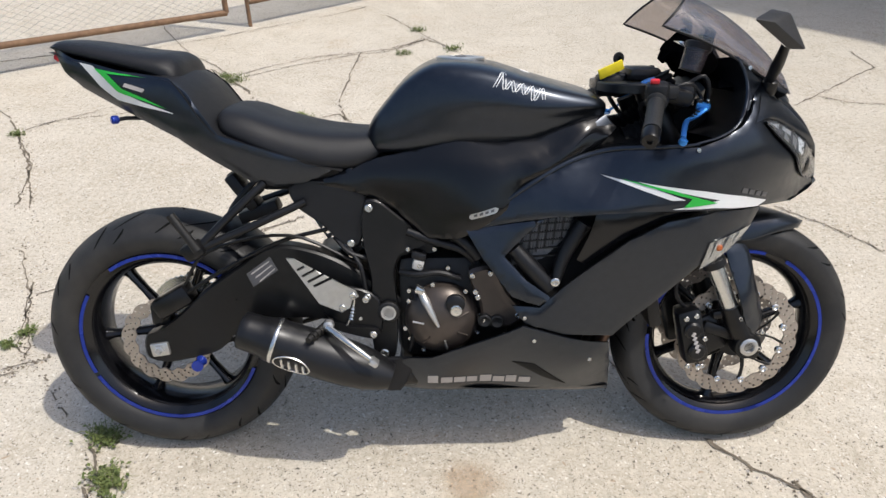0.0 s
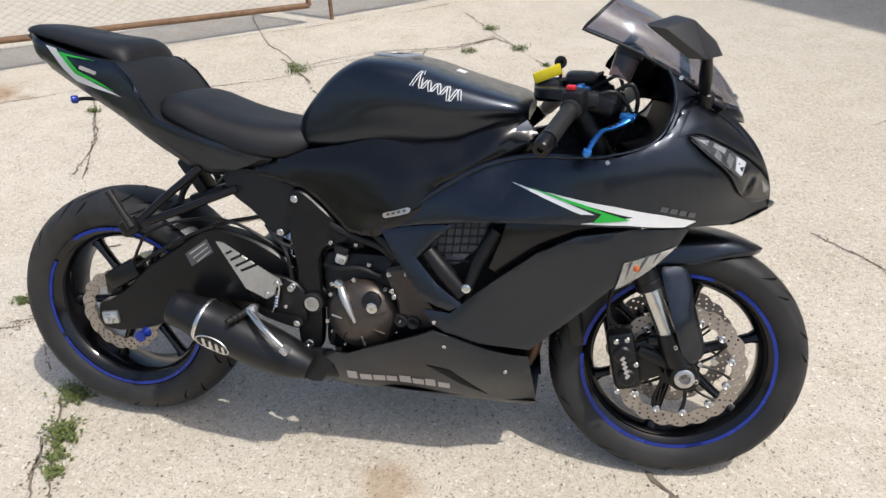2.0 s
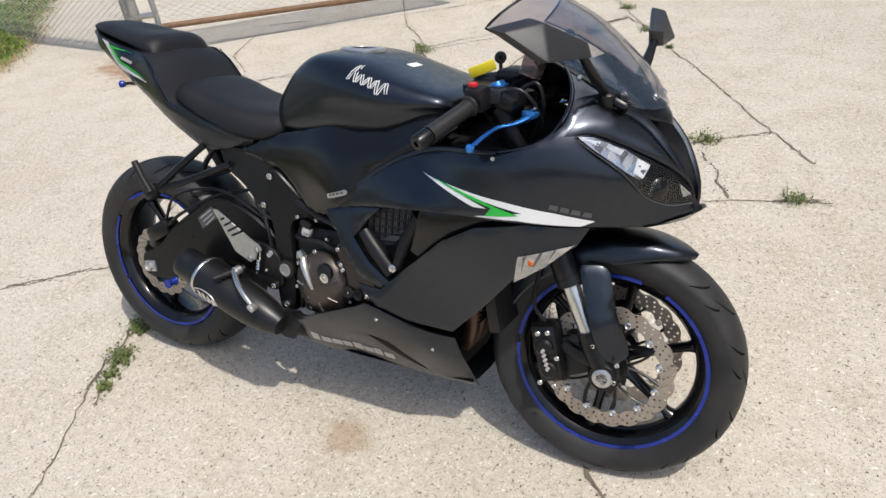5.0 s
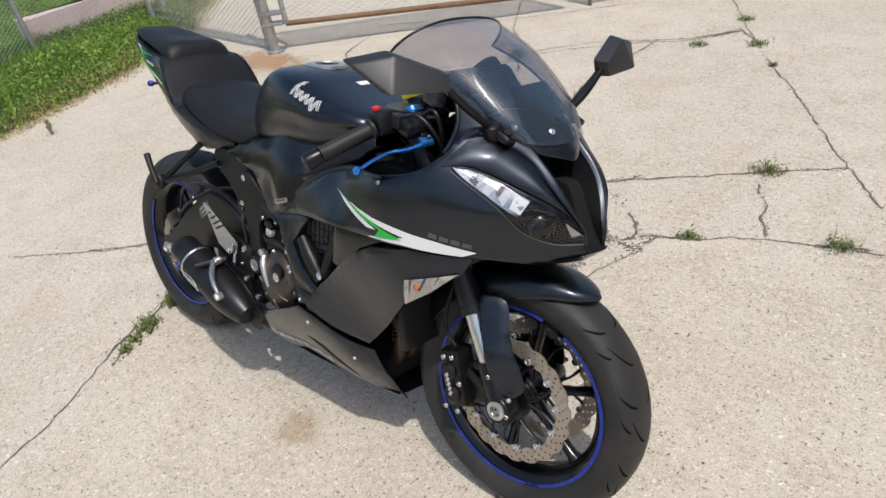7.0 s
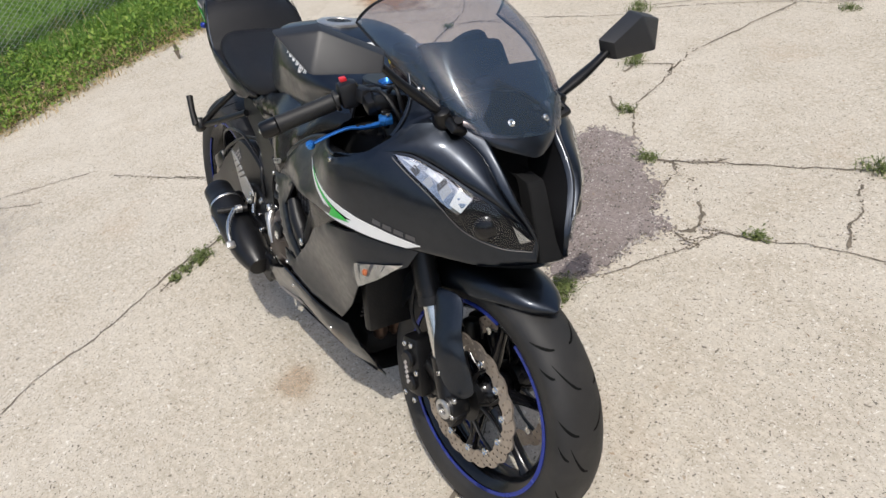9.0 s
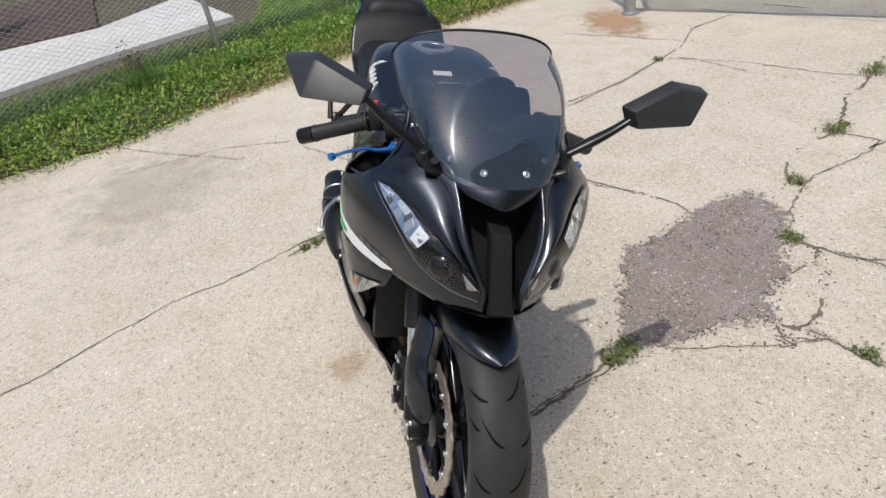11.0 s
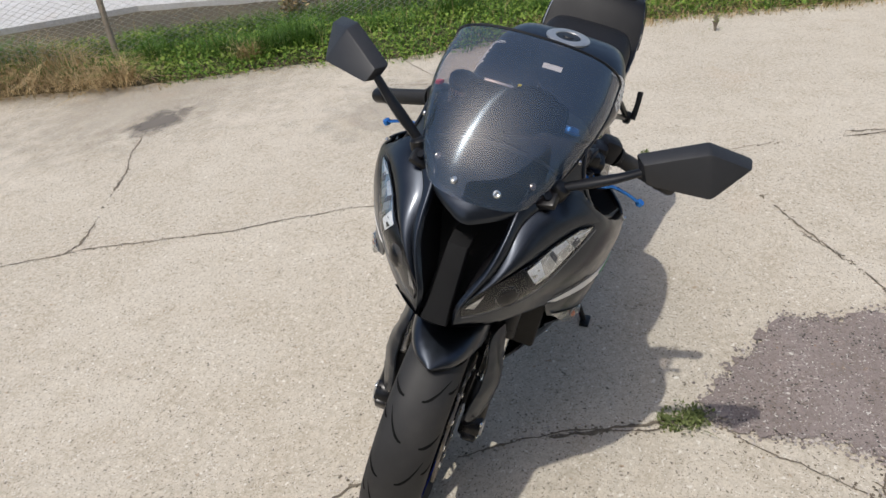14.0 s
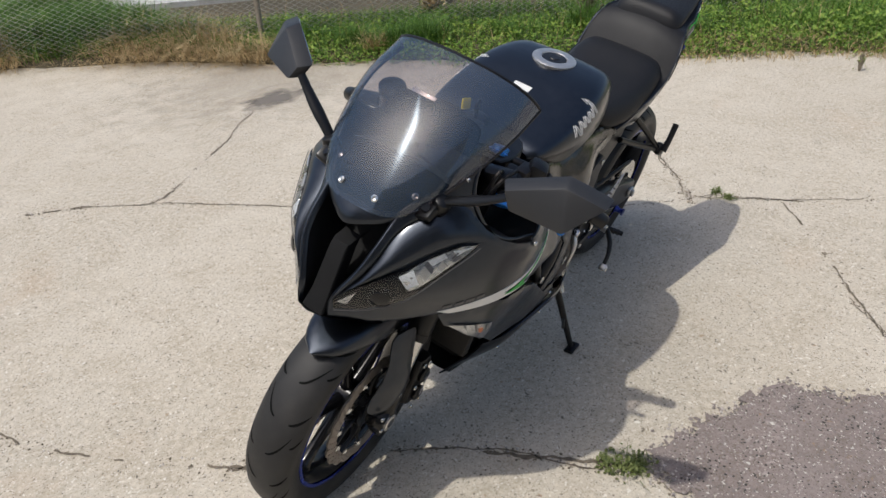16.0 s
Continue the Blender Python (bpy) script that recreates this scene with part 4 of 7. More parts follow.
def leaf(name, a, b, z0, z1, label):
    g = new(name)
    tagged(g, label, "gate")
    length = math.dist(a, b)
    part("wire_mesh", stand(chain_link(length, 1.15), a, b, z0 + 0.02, z1 + 0.02), M_RAW, g, "", 0)
    part("bottom_rail", tube([(*a, z0), (*b, z1)], 0.021, 12, 0), M_RUST, g, "rusted brown bottom rail")
    part("top_rail", tube([(*a, z0 + 1.2), (*b, z1 + 1.2)], 0.02, 12, 0), M_GALV, g)
    for p, z in ((a, z0), (b, z1)):
        part("upright", tube([(*p, z), (*p, z + 1.2)], 0.02, 12, 0), M_RUST if p == b else M_GALV, g)
    return g


leaf("gate", (-3.348, 3.665), (-1.714, 5.092), 0.20, 0.13, "chain-link gate leaf with rusted bottom rail")
leaf("second_gate", (-1.597, 5.231), (0.437, 7.198), 0.17, 0.2, "second chain-link gate leaf standing closed")
part("drop_rod", tube([(-1.597, 5.216, 0.0), (-1.597, 5.216, 0.9)], 0.015, 10, 0), M_RUST, None, "dark steel drop rod standing on concrete", 38, "gate rod")


# ---- house whose shade falls on the far corner of the yard ----
def house():
    a, b = Vector((2.4, 7.2)), Vector((8.4, 1.1))
    n = Vector((b.y - a.y, -(b.x - a.x))).normalized() * -5.0
    q = [a, b, b + n, a + n]
    h = new("neighbour_house")
    tagged(h, "plain rendered two-storey house beyond the yard", "house")
    part("wall", prism([tuple(p) for p in q], 0, 5.9), M_WALL, h, "", 0)
    part("roof", prism([tuple(p) for p in q], 5.9, 6.0), M_RUST, h, "", 0)


house()
# unseen low walls added away from the gate, for dark reflections in the bike
part("unseen_wall_south", prism([(0.95, -5.3), (9.0, -5.3), (9.0, -5.5), (0.95, -5.5)], 0.0, 1.2), M_TIMBER, None, "added unseen low timber wall, there for reflections", 0, "wall", "structure")
part("unseen_wall_east", prism([(9.0, -5.5), (9.2, -5.5), (9.2, 0.9), (9.0, 0.9)], 0.0, 1.2), M_TIMBER, None, "added unseen low timber wall, there for reflections", 0, "wall", "structure")


# ---- motorcycle: x forward, y to its left, z up along its own upright plane ----
bike = new("motorcycle")
bike.matrix_world = pose(-0.6107, 1.3875, -0.0045, 0, 0, 3.34) @ pose(0, 0, 0, -15.0, 0, 0)
tagged(bike, "satin black sport motorcycle with blue rims on its side stand", "motorcycle")
FRONT, REAR = Vector((1.396, 0, 0.296)), Vector((0, 0, 0.308))


def bp(name, shape, material, label="", parent=None, smooth=38):
    return part(name, shape, material, parent or bike, label, smooth)


def bits(name, shape, material, label="", parent=None, smooth=38):
    """Each separate piece of a shape as a part of its own."""
    for piece in islands(shape):
        bp(name, piece, material, label, parent, smooth)


# wheels
def tyre_shape(c, r, w):
    half = [(0.220, 0.76), (0.230, 0.90), (0.247, 0.99), (0.262, 1.0)]
    k = [(a, b * w) for a, b in half]
    for i in range(1, 12):
        t = i / 11 * math.pi / 2
        k.append((0.262 + (r - 0.262) * math.sin(t) ** 1.15, w * math.cos(t) ** 0.85))
    prof = [(a, -b) for a, b in k] + [(a, b) for a, b in reversed(k[:-1])]
    return lathe(prof + [(0.216, w * 0.70), (0.216, -w * 0.70)], c, (0, 1, 0), 96, True), k


def tread(c, r, w, n, seed):
    """Slanted sipes cut round the tread."""
    pts, faces = [], []
    for i in range(n):
        for lane, (t0, t1, sweep, turn) in enumerate(((0.04, 0.5, 0.20, 0.0), (0.28, 0.78, 0.12, 0.5), (0.55, 0.90, 0.10, 0.2))):
            for sgn in (-1, 1):
                o = len(pts)
                m = 8
                for j in range(m + 1):
                    u = j / m
                    s = t0 + (t1 - t0) * u
                    ang = (i + turn + (0.5 if sgn > 0 else 0)) / n * 6.28318 + sweep * (u ** 1.6)
                    t = math.pi / 2 * (1 - s)
                    rad = 0.262 + (r - 0.262) * math.sin(t) ** 1.15 + 0.0006
                    y = sgn * w * math.cos(t) ** 0.85
                    wd = 0.0042 * math.sin(math.pi * min(max(u, 0.06), 0.94)) ** 0.5 / rad
                    for q in (-wd, wd):
                        pts.append((c.x + rad * math.cos(ang + q), c.y + y, c.z + rad * math.sin(ang + q)))
                for j in range(m):
                    q = (o + 2 * j, o + 2 * j + 1, o + 2 * j + 3, o + 2 * j + 2)
                    faces.append(q if sgn < 0 else tuple(reversed(q)))
    return pts, faces


def rim_shape(c, w, spokes, phase):
    a = lathe([(0.221, -w), (0.2235, -w - 0.002), (0.2235, -w + 0.006), (0.214, -w + 0.010), (0.200, -w + 0.022), (0.196, 0), (0.200, w - 0.022), (0.214, w - 0.010), (0.2235, w - 0.006), (0.2235, w + 0.002), (0.221, w), (0.206, w - 0.006), (0.190, w - 0.025), (0.187, 0), (0.190, -w + 0.025), (0.206, -w + 0.006)], c, (0, 1, 0), 96, True)
    hub = lathe([(0.0, -0.052), (0.030, -0.052), (0.034, -0.03), (0.044, -0.02), (0.044, 0.02), (0.034, 0.03), (0.030, 0.052), (0.0, 0.052)], c, (0, 1, 0), 28)
    arms = []
    for i in range(spokes):
        t = phase + 6.28318 * i / spokes
        u, v = Vector((math.cos(t), 0, math.sin(t))), Vector((-math.sin(t), 0, math.cos(t)))
        rings = []
        for d, hw, hy in ((0.03, 0.020, 0.020), (0.07, 0.0135, 0.017), (0.13, 0.0105, 0.014), (0.175, 0.012, 0.016), (0.198, 0.021, 0.022)):
            rings.append([c + u * d + v * (hw * math.cos(q)) + Vector((0, hy * math.sin(q), 0)) for q in [6.28318 * (k + 0.5) / 10 for k in range(10)]])
        arms.append(loft(rings))
    return a, hub, arms


def tape(c, w, r0, r1, arcs, side):
    shapes = []
    for a0, a1 in arcs:
        n = 40
        pts, faces = [], []
        for i in range(n + 1):
            t = radians(a0 + (a1 - a0) * i / n)
            for r, h in ((r0, 0.0), (r1, 0.0), (r1, -0.002), (r0, -0.002)):
                pts.append((c.x + r * math.cos(t), side * (w + 0.0035 + h), c.z + r * math.sin(t)))
        for i in range(n):
            for j in range(4):
                k = (j + 1) % 4
                faces.append((i * 4 + j, i * 4 + k, i * 4 + 4 + k, i * 4 + 4 + j))
        shapes.append((pts, faces))
    return join(*shapes)


def petal_disc(c, y, r_out, r_in, petals, seed=0):
    """A wave-edged drilled brake disc."""
    n = petals * 10
    line = []
    for i in range(n):
        t = 6.28318 * i / n
        line.append((c.x + (r_out - 0.0055 * (0.5 + 0.5 * math.cos(t * petals)) ** 2) * math.cos(t), c.z + (r_out - 0.0055 * (0.5 + 0.5 * math.cos(t * petals)) ** 2) * math.sin(t)))
    holes = [[(c.x + (r_in + 0.003 * math.cos(t * petals)) * math.cos(t), c.z + (r_in + 0.003 * math.cos(t * petals)) * math.sin(t)) for t in [6.28318 * i / 90 for i in range(90)]]]
    for i in range(petals * 2):
        for j, f in enumerate((0.25, 0.52, 0.78)):
            t = 6.28318 * (i + 0.33 * j) / (petals * 2)
            rr = r_in + (r_out - r_in) * f
            holes.append(circle(c.x + rr * math.cos(t), c.z + rr * math.sin(t), 0.0032 if j != 1 else 0.0026, 7))
    return plate(line, y, 0.0045, holes, 0, 0, 0.02)


def wheel(name, c, r, w, rim_w, label, spokes, phase):
    shape, k = tyre_shape(c, r, w)
    ring, hub, arms = rim_shape(c, rim_w, spokes, phase)
    base = bp(name, ring, M_RIM, label)
    bp("hub", hub, M_RIM, "", base)
    for arm in arms:
        bp("spoke", arm, M_RIM, "", base)
    bp("tyre", shape, M_RUBBER, "dusty black rubber tyre", base)
    bits("tread_sipe", tread(c, r, w, 11, 1), M_GROOVE, "", base, 0)
    return base


front_wheel = wheel("front_wheel", FRONT, 0.295, 0.060, 0.045, "gloss black front wheel with blue rim tape", 6, 0.35)
for s in (-1, 1):
    bits("rim_tape", tape(FRONT, 0.045, 0.2130, 0.2215, ((-78, 60), (75, 172), (178, 292)), s), M_BLUE, "blue rim tape", front_wheel, 0)
    disc = bp("brake_disc", petal_disc(FRONT, 0.0625 * s - 0.002, 0.153, 0.117, 20), M_DISC, "drilled wave brake disc", front_wheel, 25)
    spider = []
    for i in range(5):
        t = 0.2 + 6.28318 * i / 5
        for d in (-0.36, 0.36):
            spider.append(tube([(FRONT.x + 0.04 * math.cos(t), 0.058 * s, FRONT.z + 0.04 * math.sin(t)), (FRONT.x + 0.085 * math.cos(t + d * 0.6), 0.060 * s, FRONT.z + 0.085 * math.sin(t + d * 0.6)), (FRONT.x + 0.120 * math.cos(t + d), 0.0615 * s, FRONT.z + 0.120 * math.sin(t + d))], [0.007, 0.0045, 0.006], 8, 3, 0.6))
    spider.append(lathe([(0.03, -0.008), (0.048, -0.008), (0.048, 0.008), (0.03, 0.008)], (FRONT.x, 0.058 * s, FRONT.z), (0, 1, 0), 28))
    bits("carrier_arm", join(*spider), M_BLACK, "", front_wheel)
    bits("rotor_button", join(*[lathe([(0.0085, -0.005), (0.0085, 0.004), (0.006, 0.0055), (0.003, 0.003)], (FRONT.x + 0.117 * math.cos(0.2 + 0.5236 * i), 0.0625 * s, FRONT.z + 0.117 * math.sin(0.2 + 0.5236 * i)), (0, s, 0), 14) for i in range(12)]), M_STEEL, "", front_wheel)

rear_wheel = wheel("rear_wheel", REAR, 0.311, 0.089, 0.072, "gloss black rear wheel with blue rim tape", 6, 0.1)
for s in (-1, 1):
    bits("rim_tape", tape(REAR, 0.072, 0.2130, 0.2215, ((38, 124), (148, 205), (208, 338)), s), M_BLUE, "blue rim tape", rear_wheel, 0)
bp("brake_disc", petal_disc(REAR, -0.088, 0.112, 0.078, 16), M_DISC, "drilled wave brake disc", rear_wheel, 25)
bp("sprocket", plate([(REAR.x + (0.105 + 0.004 * (i % 2)) * math.cos(6.28318 * i / 90), REAR.z + (0.105 + 0.004 * (i % 2)) * math.sin(6.28318 * i / 90)) for i in range(90)], 0.085, 0.006, [circle(0, 0.309, 0.06, 24)]), M_STEEL, "", rear_wheel, 20)

# fork
for s in (-1, 1):
    fork = bp("fork_leg", tube([(1.135, 0.1 * s, 0.872), (1.303, 0.1 * s, 0.505)], 0.0275, 20, 0), M_BLACK)
    bp("stanchion", tube([(1.300, 0.1 * s, 0.512), (1.364, 0.1 * s, 0.372)], 0.0205, 20, 0), M_STEEL, "bright chromed fork tube", fork)
    bp("dust_seal", lathe([(0.0285, 0), (0.0285, 0.018), (0.025, 0.022), (0.0275, 0.026), (0.0275, 0.04)], (1.3065, 0.1 * s, 0.497), (-0.4166, 0, 0.909), 20), M_PLASTIC, "", fork)
    bp("fork_foot", join(tube([(1.353, 0.1 * s, 0.396), (1.372, 0.1 * s, 0.352), (1.394, 0.104 * s, 0.312)], [0.025, 0.027, 0.024], 16), lathe([(0.0, -0.028), (0.030, -0.026), (0.033, -0.018), (0.033, 0.016), (0.030, 0.02), (0.0, 0.02)], (1.399, 0.104 * s, 0.298), (0, s, 0), 24), box((1.414, 0.104 * s, 0.283), (0.035, 0.034, 0.04), 0.006, (0, 25, 0)), box((1.338, 0.094 * s, 0.33), (0.09, 0.02, 0.028), 0.006, (0, 20, 0)), box((1.345, 0.094 * s, 0.375), (0.06, 0.02, 0.022), 0.006, (0, -10, 0))), M_BLACK, "", fork)
    bp("axle_end", lathe([(0.022, 0), (0.022, 0.004), (0.019, 0.006), (0.013, 0.006), (0.012, -0.008), (0.0, -0.008)], (1.399, 0.124 * s, 0.298), (0, s, 0), 24), M_ALU, "bright axle end", fork)
    bits("pinch_bolt", join(*[bolt((x, 0.121 * s, z), 0.006, s, (0, s, 0)) for x, z in ((1.425, 0.292), (1.428, 0.335), (1.372, 0.37))]), M_STEEL, "", fork)
    # shield that runs from the fender down ahead of the fork
    bp("fork_shield", sided(panel([(1.328, 0.538), (1.345, 0.548), (1.382, 0.543), (1.398, 0.51), (1.410, 0.462), (1.440, 0.378), (1.445, 0.346), (1.422, 0.328), (1.402, 0.338), (1.381, 0.376), (1.352, 0.462)], surface([(1.33, 0.55, 0.105), (1.375, 0.56, 0.088), (1.40, 0.38, 0.118), (1.44, 0.39, 0.090), (1.42, 0.46, 0.092), (1.36, 0.48, 0.118), (1.39, 0.48, 0.112), (1.40, 0.43, 0.118)]), 0.004, 0, 0.012, 0.004, 3), s), M_SATIN, "", fork)
    # caliper
    cal = bp("brake_caliper", join(box((1.268, 0.093 * s, 0.322), (0.060, 0.05, 0.142), 0.014, (0, -14, 0)), box((1.318, 0.082 * s, 0.318), (0.062, 0.018, 0.098), 0.008, (0, -24, 0)), box((1.275, 0.068 * s, 0.315), (0.05, 0.05, 0.145), 0.01, (0, -14, 0)), lathe([(0.021, 0), (0.021, 0.012), (0.016, 0.016), (0, 0.016)], (1.262, 0.112 * s, 0.342), (0, s, 0), 20), lathe([(0.021, 0), (0.021, 0.012), (0.016, 0.016), (0, 0.016)], (1.276, 0.112 * s, 0.288), (0, s, 0), 20)), M_BLACK, "black brake caliper")
    bits("caliper_bolt", join(*[bolt((x, 0.119 * s, z), 0.0065, s, (0, s, 0)) for x, z in ((1.245, 0.372), (1.268, 0.378), (1.258, 0.25), (1.292, 0.249), (1.293, 0.32))]), M_STEEL, "", cal)
    bits("maker_stroke", join(*[box((1.262 + 0.0035 * i, 0.1185 * s + 0.0105 * s, 0.335 - 0.0105 * i), (0.011, 0.0015, 0.007), 0, (0, -60, 0)) for i in range(5)]), M_GREY, "", cal, 0)
    bp("brake_hose", tube([(1.255, 0.085 * s, 0.385), (1.225, 0.09 * s, 0.43), (1.235, 0.085 * s, 0.53), (1.26, 0.05 * s, 0.62)], 0.0045, 8), M_PLASTIC, "", cal)

# front fender
def fender_shape():
    rings = []
    n = 26
    for i in range(n + 1):
        t = i / n
        ang = radians(60 + 95 * t)
        half = 0.072 * (math.sqrt(max(1 - (1 - min(t / 0.34, 1)) ** 2, 0.0)) if t > 0 else 0.06)
        r = 0.318 - 0.006 * math.sin(t * math.pi) + 0.004 * (1 - t)
        drop = 0.05 * min(1, t / 0.3)
        ring = []
        for j in range(-12, 13):
            v = j / 12
            y = half * math.sin(v * 1.5708) * 1.06
            rr = r - drop * abs(v) ** 3.2 - 0.010 * v * v
            ring.append(Vector((FRONT.x + rr * math.cos(ang), y, FRONT.z + rr * math.sin(ang))))
        rings.append(ring)
    outer = loft(rings, False, False)
    cx = Vector((FRONT.x, 0, FRONT.z))
    inner = [[p + (cx - p).normalized() * 0.004 for p in ring] for ring in rings]
    inn = loft(inner, False, False)
    rim = [r[0] for r in rings] + rings[-1][1:] + [r[-1] for r in reversed(rings[:-1])] + list(reversed(rings[0]))[1:-1]
    rim2 = [r[0] for r in inner] + inner[-1][1:] + [r[-1] for r in reversed(inner[:-1])] + list(reversed(inner[0]))[1:-1]
    edge = loft([rim, rim2], True, False)
    return join(outer, (inn[0], [tuple(reversed(q)) for q in inn[1]]), edge)


bp("front_fender", fender_shape(), M_SATIN)

# bodywork sheets
def ridged(sheet, ridges):
    """A sheet with raised creases: (line, height, falloff above, falloff below)."""
    lines = [(resample(curve(line, 4), 40), h, up, down) for line, h, up, down in ridges]

    def value(x, z):
        y = sheet(x, z)
        for pts, h, up, down in lines:
            k = min(range(41), key=lambda i: (pts[i].x - x) ** 2 + (pts[i].y - z) ** 2)
            d = (pts[min(k + 1, 40)] - pts[max(k - 1, 0)]).normalized()
            off = Vector((x, z)) - pts[k]
            side = d.x * off.y - d.y * off.x
            w = up if side > 0 else down
            if off.length < 3 * w:
                y += h * math.exp(-(off.length / w) ** 2) * math.sin(math.pi * (k + 0.5) / 41) ** 0.6
        return y
    return value


LIP = [(0.83, 0.670), (0.894, 0.716), (0.93, 0.742), (0.958, 0.758), (0.998, 0.770), (1.059, 0.776), (1.129, 0.780), (1.198, 0.783)]
ARM = [(0.852, 0.716), (0.871, 0.735), (0.931, 0.779), (0.991, 0.825), (1.03, 0.850)]
SHOULDER = [(0.50, 0.728), (0.542, 0.735), (0.636, 0.750), (0.686, 0.760), (0.793, 0.762), (0.86, 0.772), (0.91, 0.785)]
FAIRING = ridged(surface([(1.0, 0.785, 0.182), (1.0, 0.675, 0.246), (1.17, 0.745, 0.260), (1.311, 0.946, 0.147), (1.391, 0.902, 0.105), (1.44, 0.885, 0.055), (1.34, 0.842, 0.205), (1.448, 0.775, 0.142), (1.52, 0.725, 0.052), (1.545, 0.70, 0.03), (1.378, 0.67, 0.170), (1.194, 0.801, 0.260), (1.26, 0.76, 0.251), (1.16, 0.684, 0.257), (1.01, 0.735, 0.216), (1.25, 0.572, 0.230), (1.329, 0.621, 0.196), (0.923, 0.505, 0.223), (0.892, 0.451, 0.222), (0.88, 0.372, 0.222), (1.08, 0.38, 0.185), (1.05, 0.50, 0.218), (1.15, 0.56, 0.236), (0.80, 0.62, 0.20), (0.86, 0.72, 0.195), (1.14, 0.45, 0.20), (1.46, 0.68, 0.11)]), [(LIP, 0.007, 0.010, 0.045)])
BELLY = surface([(0.88, 0.372, 0.222), (1.016, 0.305, 0.185), (0.64, 0.253, 0.175), (0.75, 0.30, 0.195), (1.07, 0.34, 0.165), (1.07, 0.23, 0.12), (0.95, 0.22, 0.14), (0.75, 0.225, 0.145), (0.58, 0.235, 0.15), (0.6, 0.30, 0.18), (0.95, 0.35, 0.21)])
TAIL = surface([(-0.20, 1.0, 0.04), (-0.14, 0.97, 0.085), (-0.10, 0.92, 0.085), (-0.02, 0.87, 0.10), (-0.11, 0.978, 0.095), (0, 0.93, 0.128), (0.10, 0.90, 0.138), (0.1, 0.80, 0.125), (0.19, 0.811, 0.155), (0.2, 0.73, 0.13), (0.33, 0.75, 0.148), (0.33, 0.69, 0.13), (0.45, 0.736, 0.130), (0.45, 0.70, 0.122), (0.02, 0.955, 0.118), (0.15, 0.86, 0.152)])
SPAR = ridged(surface([(0.45, 0.72, 0.125), (0.55, 0.74, 0.13), (0.545, 0.78, 0.11), (0.70, 0.80, 0.14), (0.72, 0.70, 0.185), (0.765, 0.655, 0.204), (0.62, 0.62, 0.15), (0.51, 0.66, 0.125), (0.88, 0.751, 0.188), (0.972, 0.837, 0.160), (0.99, 0.857, 0.14), (0.885, 0.818, 0.15), (0.80, 0.805, 0.148), (0.86, 0.72, 0.182), (0.64, 0.79, 0.13), (0.80, 0.74, 0.188), (0.74, 0.60, 0.19), (0.96, 0.76, 0.174), (1.0, 0.80, 0.160), (1.05, 0.83, 0.150), (1.03, 0.86, 0.118), (0.90, 0.71, 0.176)], 8e-4), [(SHOULDER, 0.010, 0.020, 0.055), (ARM, 0.013, 0.016, 0.030)])

UPPER = [(0.736, 0.618), (0.788, 0.664), (0.864, 0.718), (0.938, 0.761), (1.004, 0.784), (1.057, 0.796), (1.194, 0.805), (1.245, 0.822), (1.285, 0.842), (1.312, 0.868), (1.326, 0.90), (1.345, 0.917), (1.365, 0.918), (1.405, 0.903), (1.437, 0.868), (1.483, 0.82), (1.514, 0.772), (1.536, 0.722), (1.54, 0.675), (1.46, 0.655), (1.371, 0.662), (1.249, 0.672), (1.121, 0.672), (1.009, 0.666), (0.894, 0.65), (0.8, 0.631)]
LOWER = [(1.25, 0.668), (1.368, 0.660), (1.346, 0.620), (1.236, 0.549), (1.14, 0.438), (1.064, 0.36), (0.952, 0.375), (0.856, 0.412), (0.831, 0.452), (0.892, 0.446), (0.945, 0.496), (1.069, 0.605), (1.146, 0.648)]
BLADE = [(0.729, 0.62), (0.8, 0.629), (0.894, 0.646), (0.854, 0.609), (0.812, 0.561), (0.86, 0.509), (0.916, 0.468), (0.892, 0.449), (0.831, 0.471), (0.764, 0.559)]
PAN = [(0.564, 0.205), (0.523, 0.277), (0.598, 0.303), (0.65, 0.31), (0.701, 0.336), (0.824, 0.390), (0.854, 0.406), (0.951, 0.370), (1.063, 0.335), (1.087, 0.165), (0.976, 0.180), (0.769, 0.19)]
TAILSIDE = [(-0.176, 1.008), (-0.117, 0.979), (0.001, 0.954), (0.10, 0.940), (0.14, 0.909), (0.17, 0.864), (0.2, 0.821), (0.292, 0.79), (0.37, 0.764), (0.45, 0.743), (0.375, 0.71), (0.313, 0.7), (0.253, 0.716), (0.196, 0.75), (0.103, 0.81), (-0.023, 0.871), (-0.111, 0.916), (-0.155, 0.965)]
SPARLINE = [(0.449, 0.732), (0.542, 0.766), (0.623, 0.784), (0.708, 0.811), (0.802, 0.804), (0.885, 0.815), (0.95, 0.840), (0.995, 0.860), (1.03, 0.858), (1.052, 0.832), (1.02, 0.798), (0.96, 0.76), (0.90, 0.715), (0.85, 0.68), (0.80, 0.648), (0.742, 0.608), (0.717, 0.595), (0.645, 0.588), (0.57, 0.651), (0.52, 0.675), (0.447, 0.697), (0.38, 0.701)]
LIGHT = [(1.333, 0.846), (1.358, 0.846), (1.401, 0.826), (1.469, 0.789), (1.512, 0.752), (1.533, 0.725), (1.532, 0.703), (1.493, 0.704), (1.456, 0.727), (1.424, 0.77), (1.367, 0.815)]
SIGNAL = [(1.240, 0.599), (1.342, 0.626), (1.290, 0.578), (1.229, 0.537)]



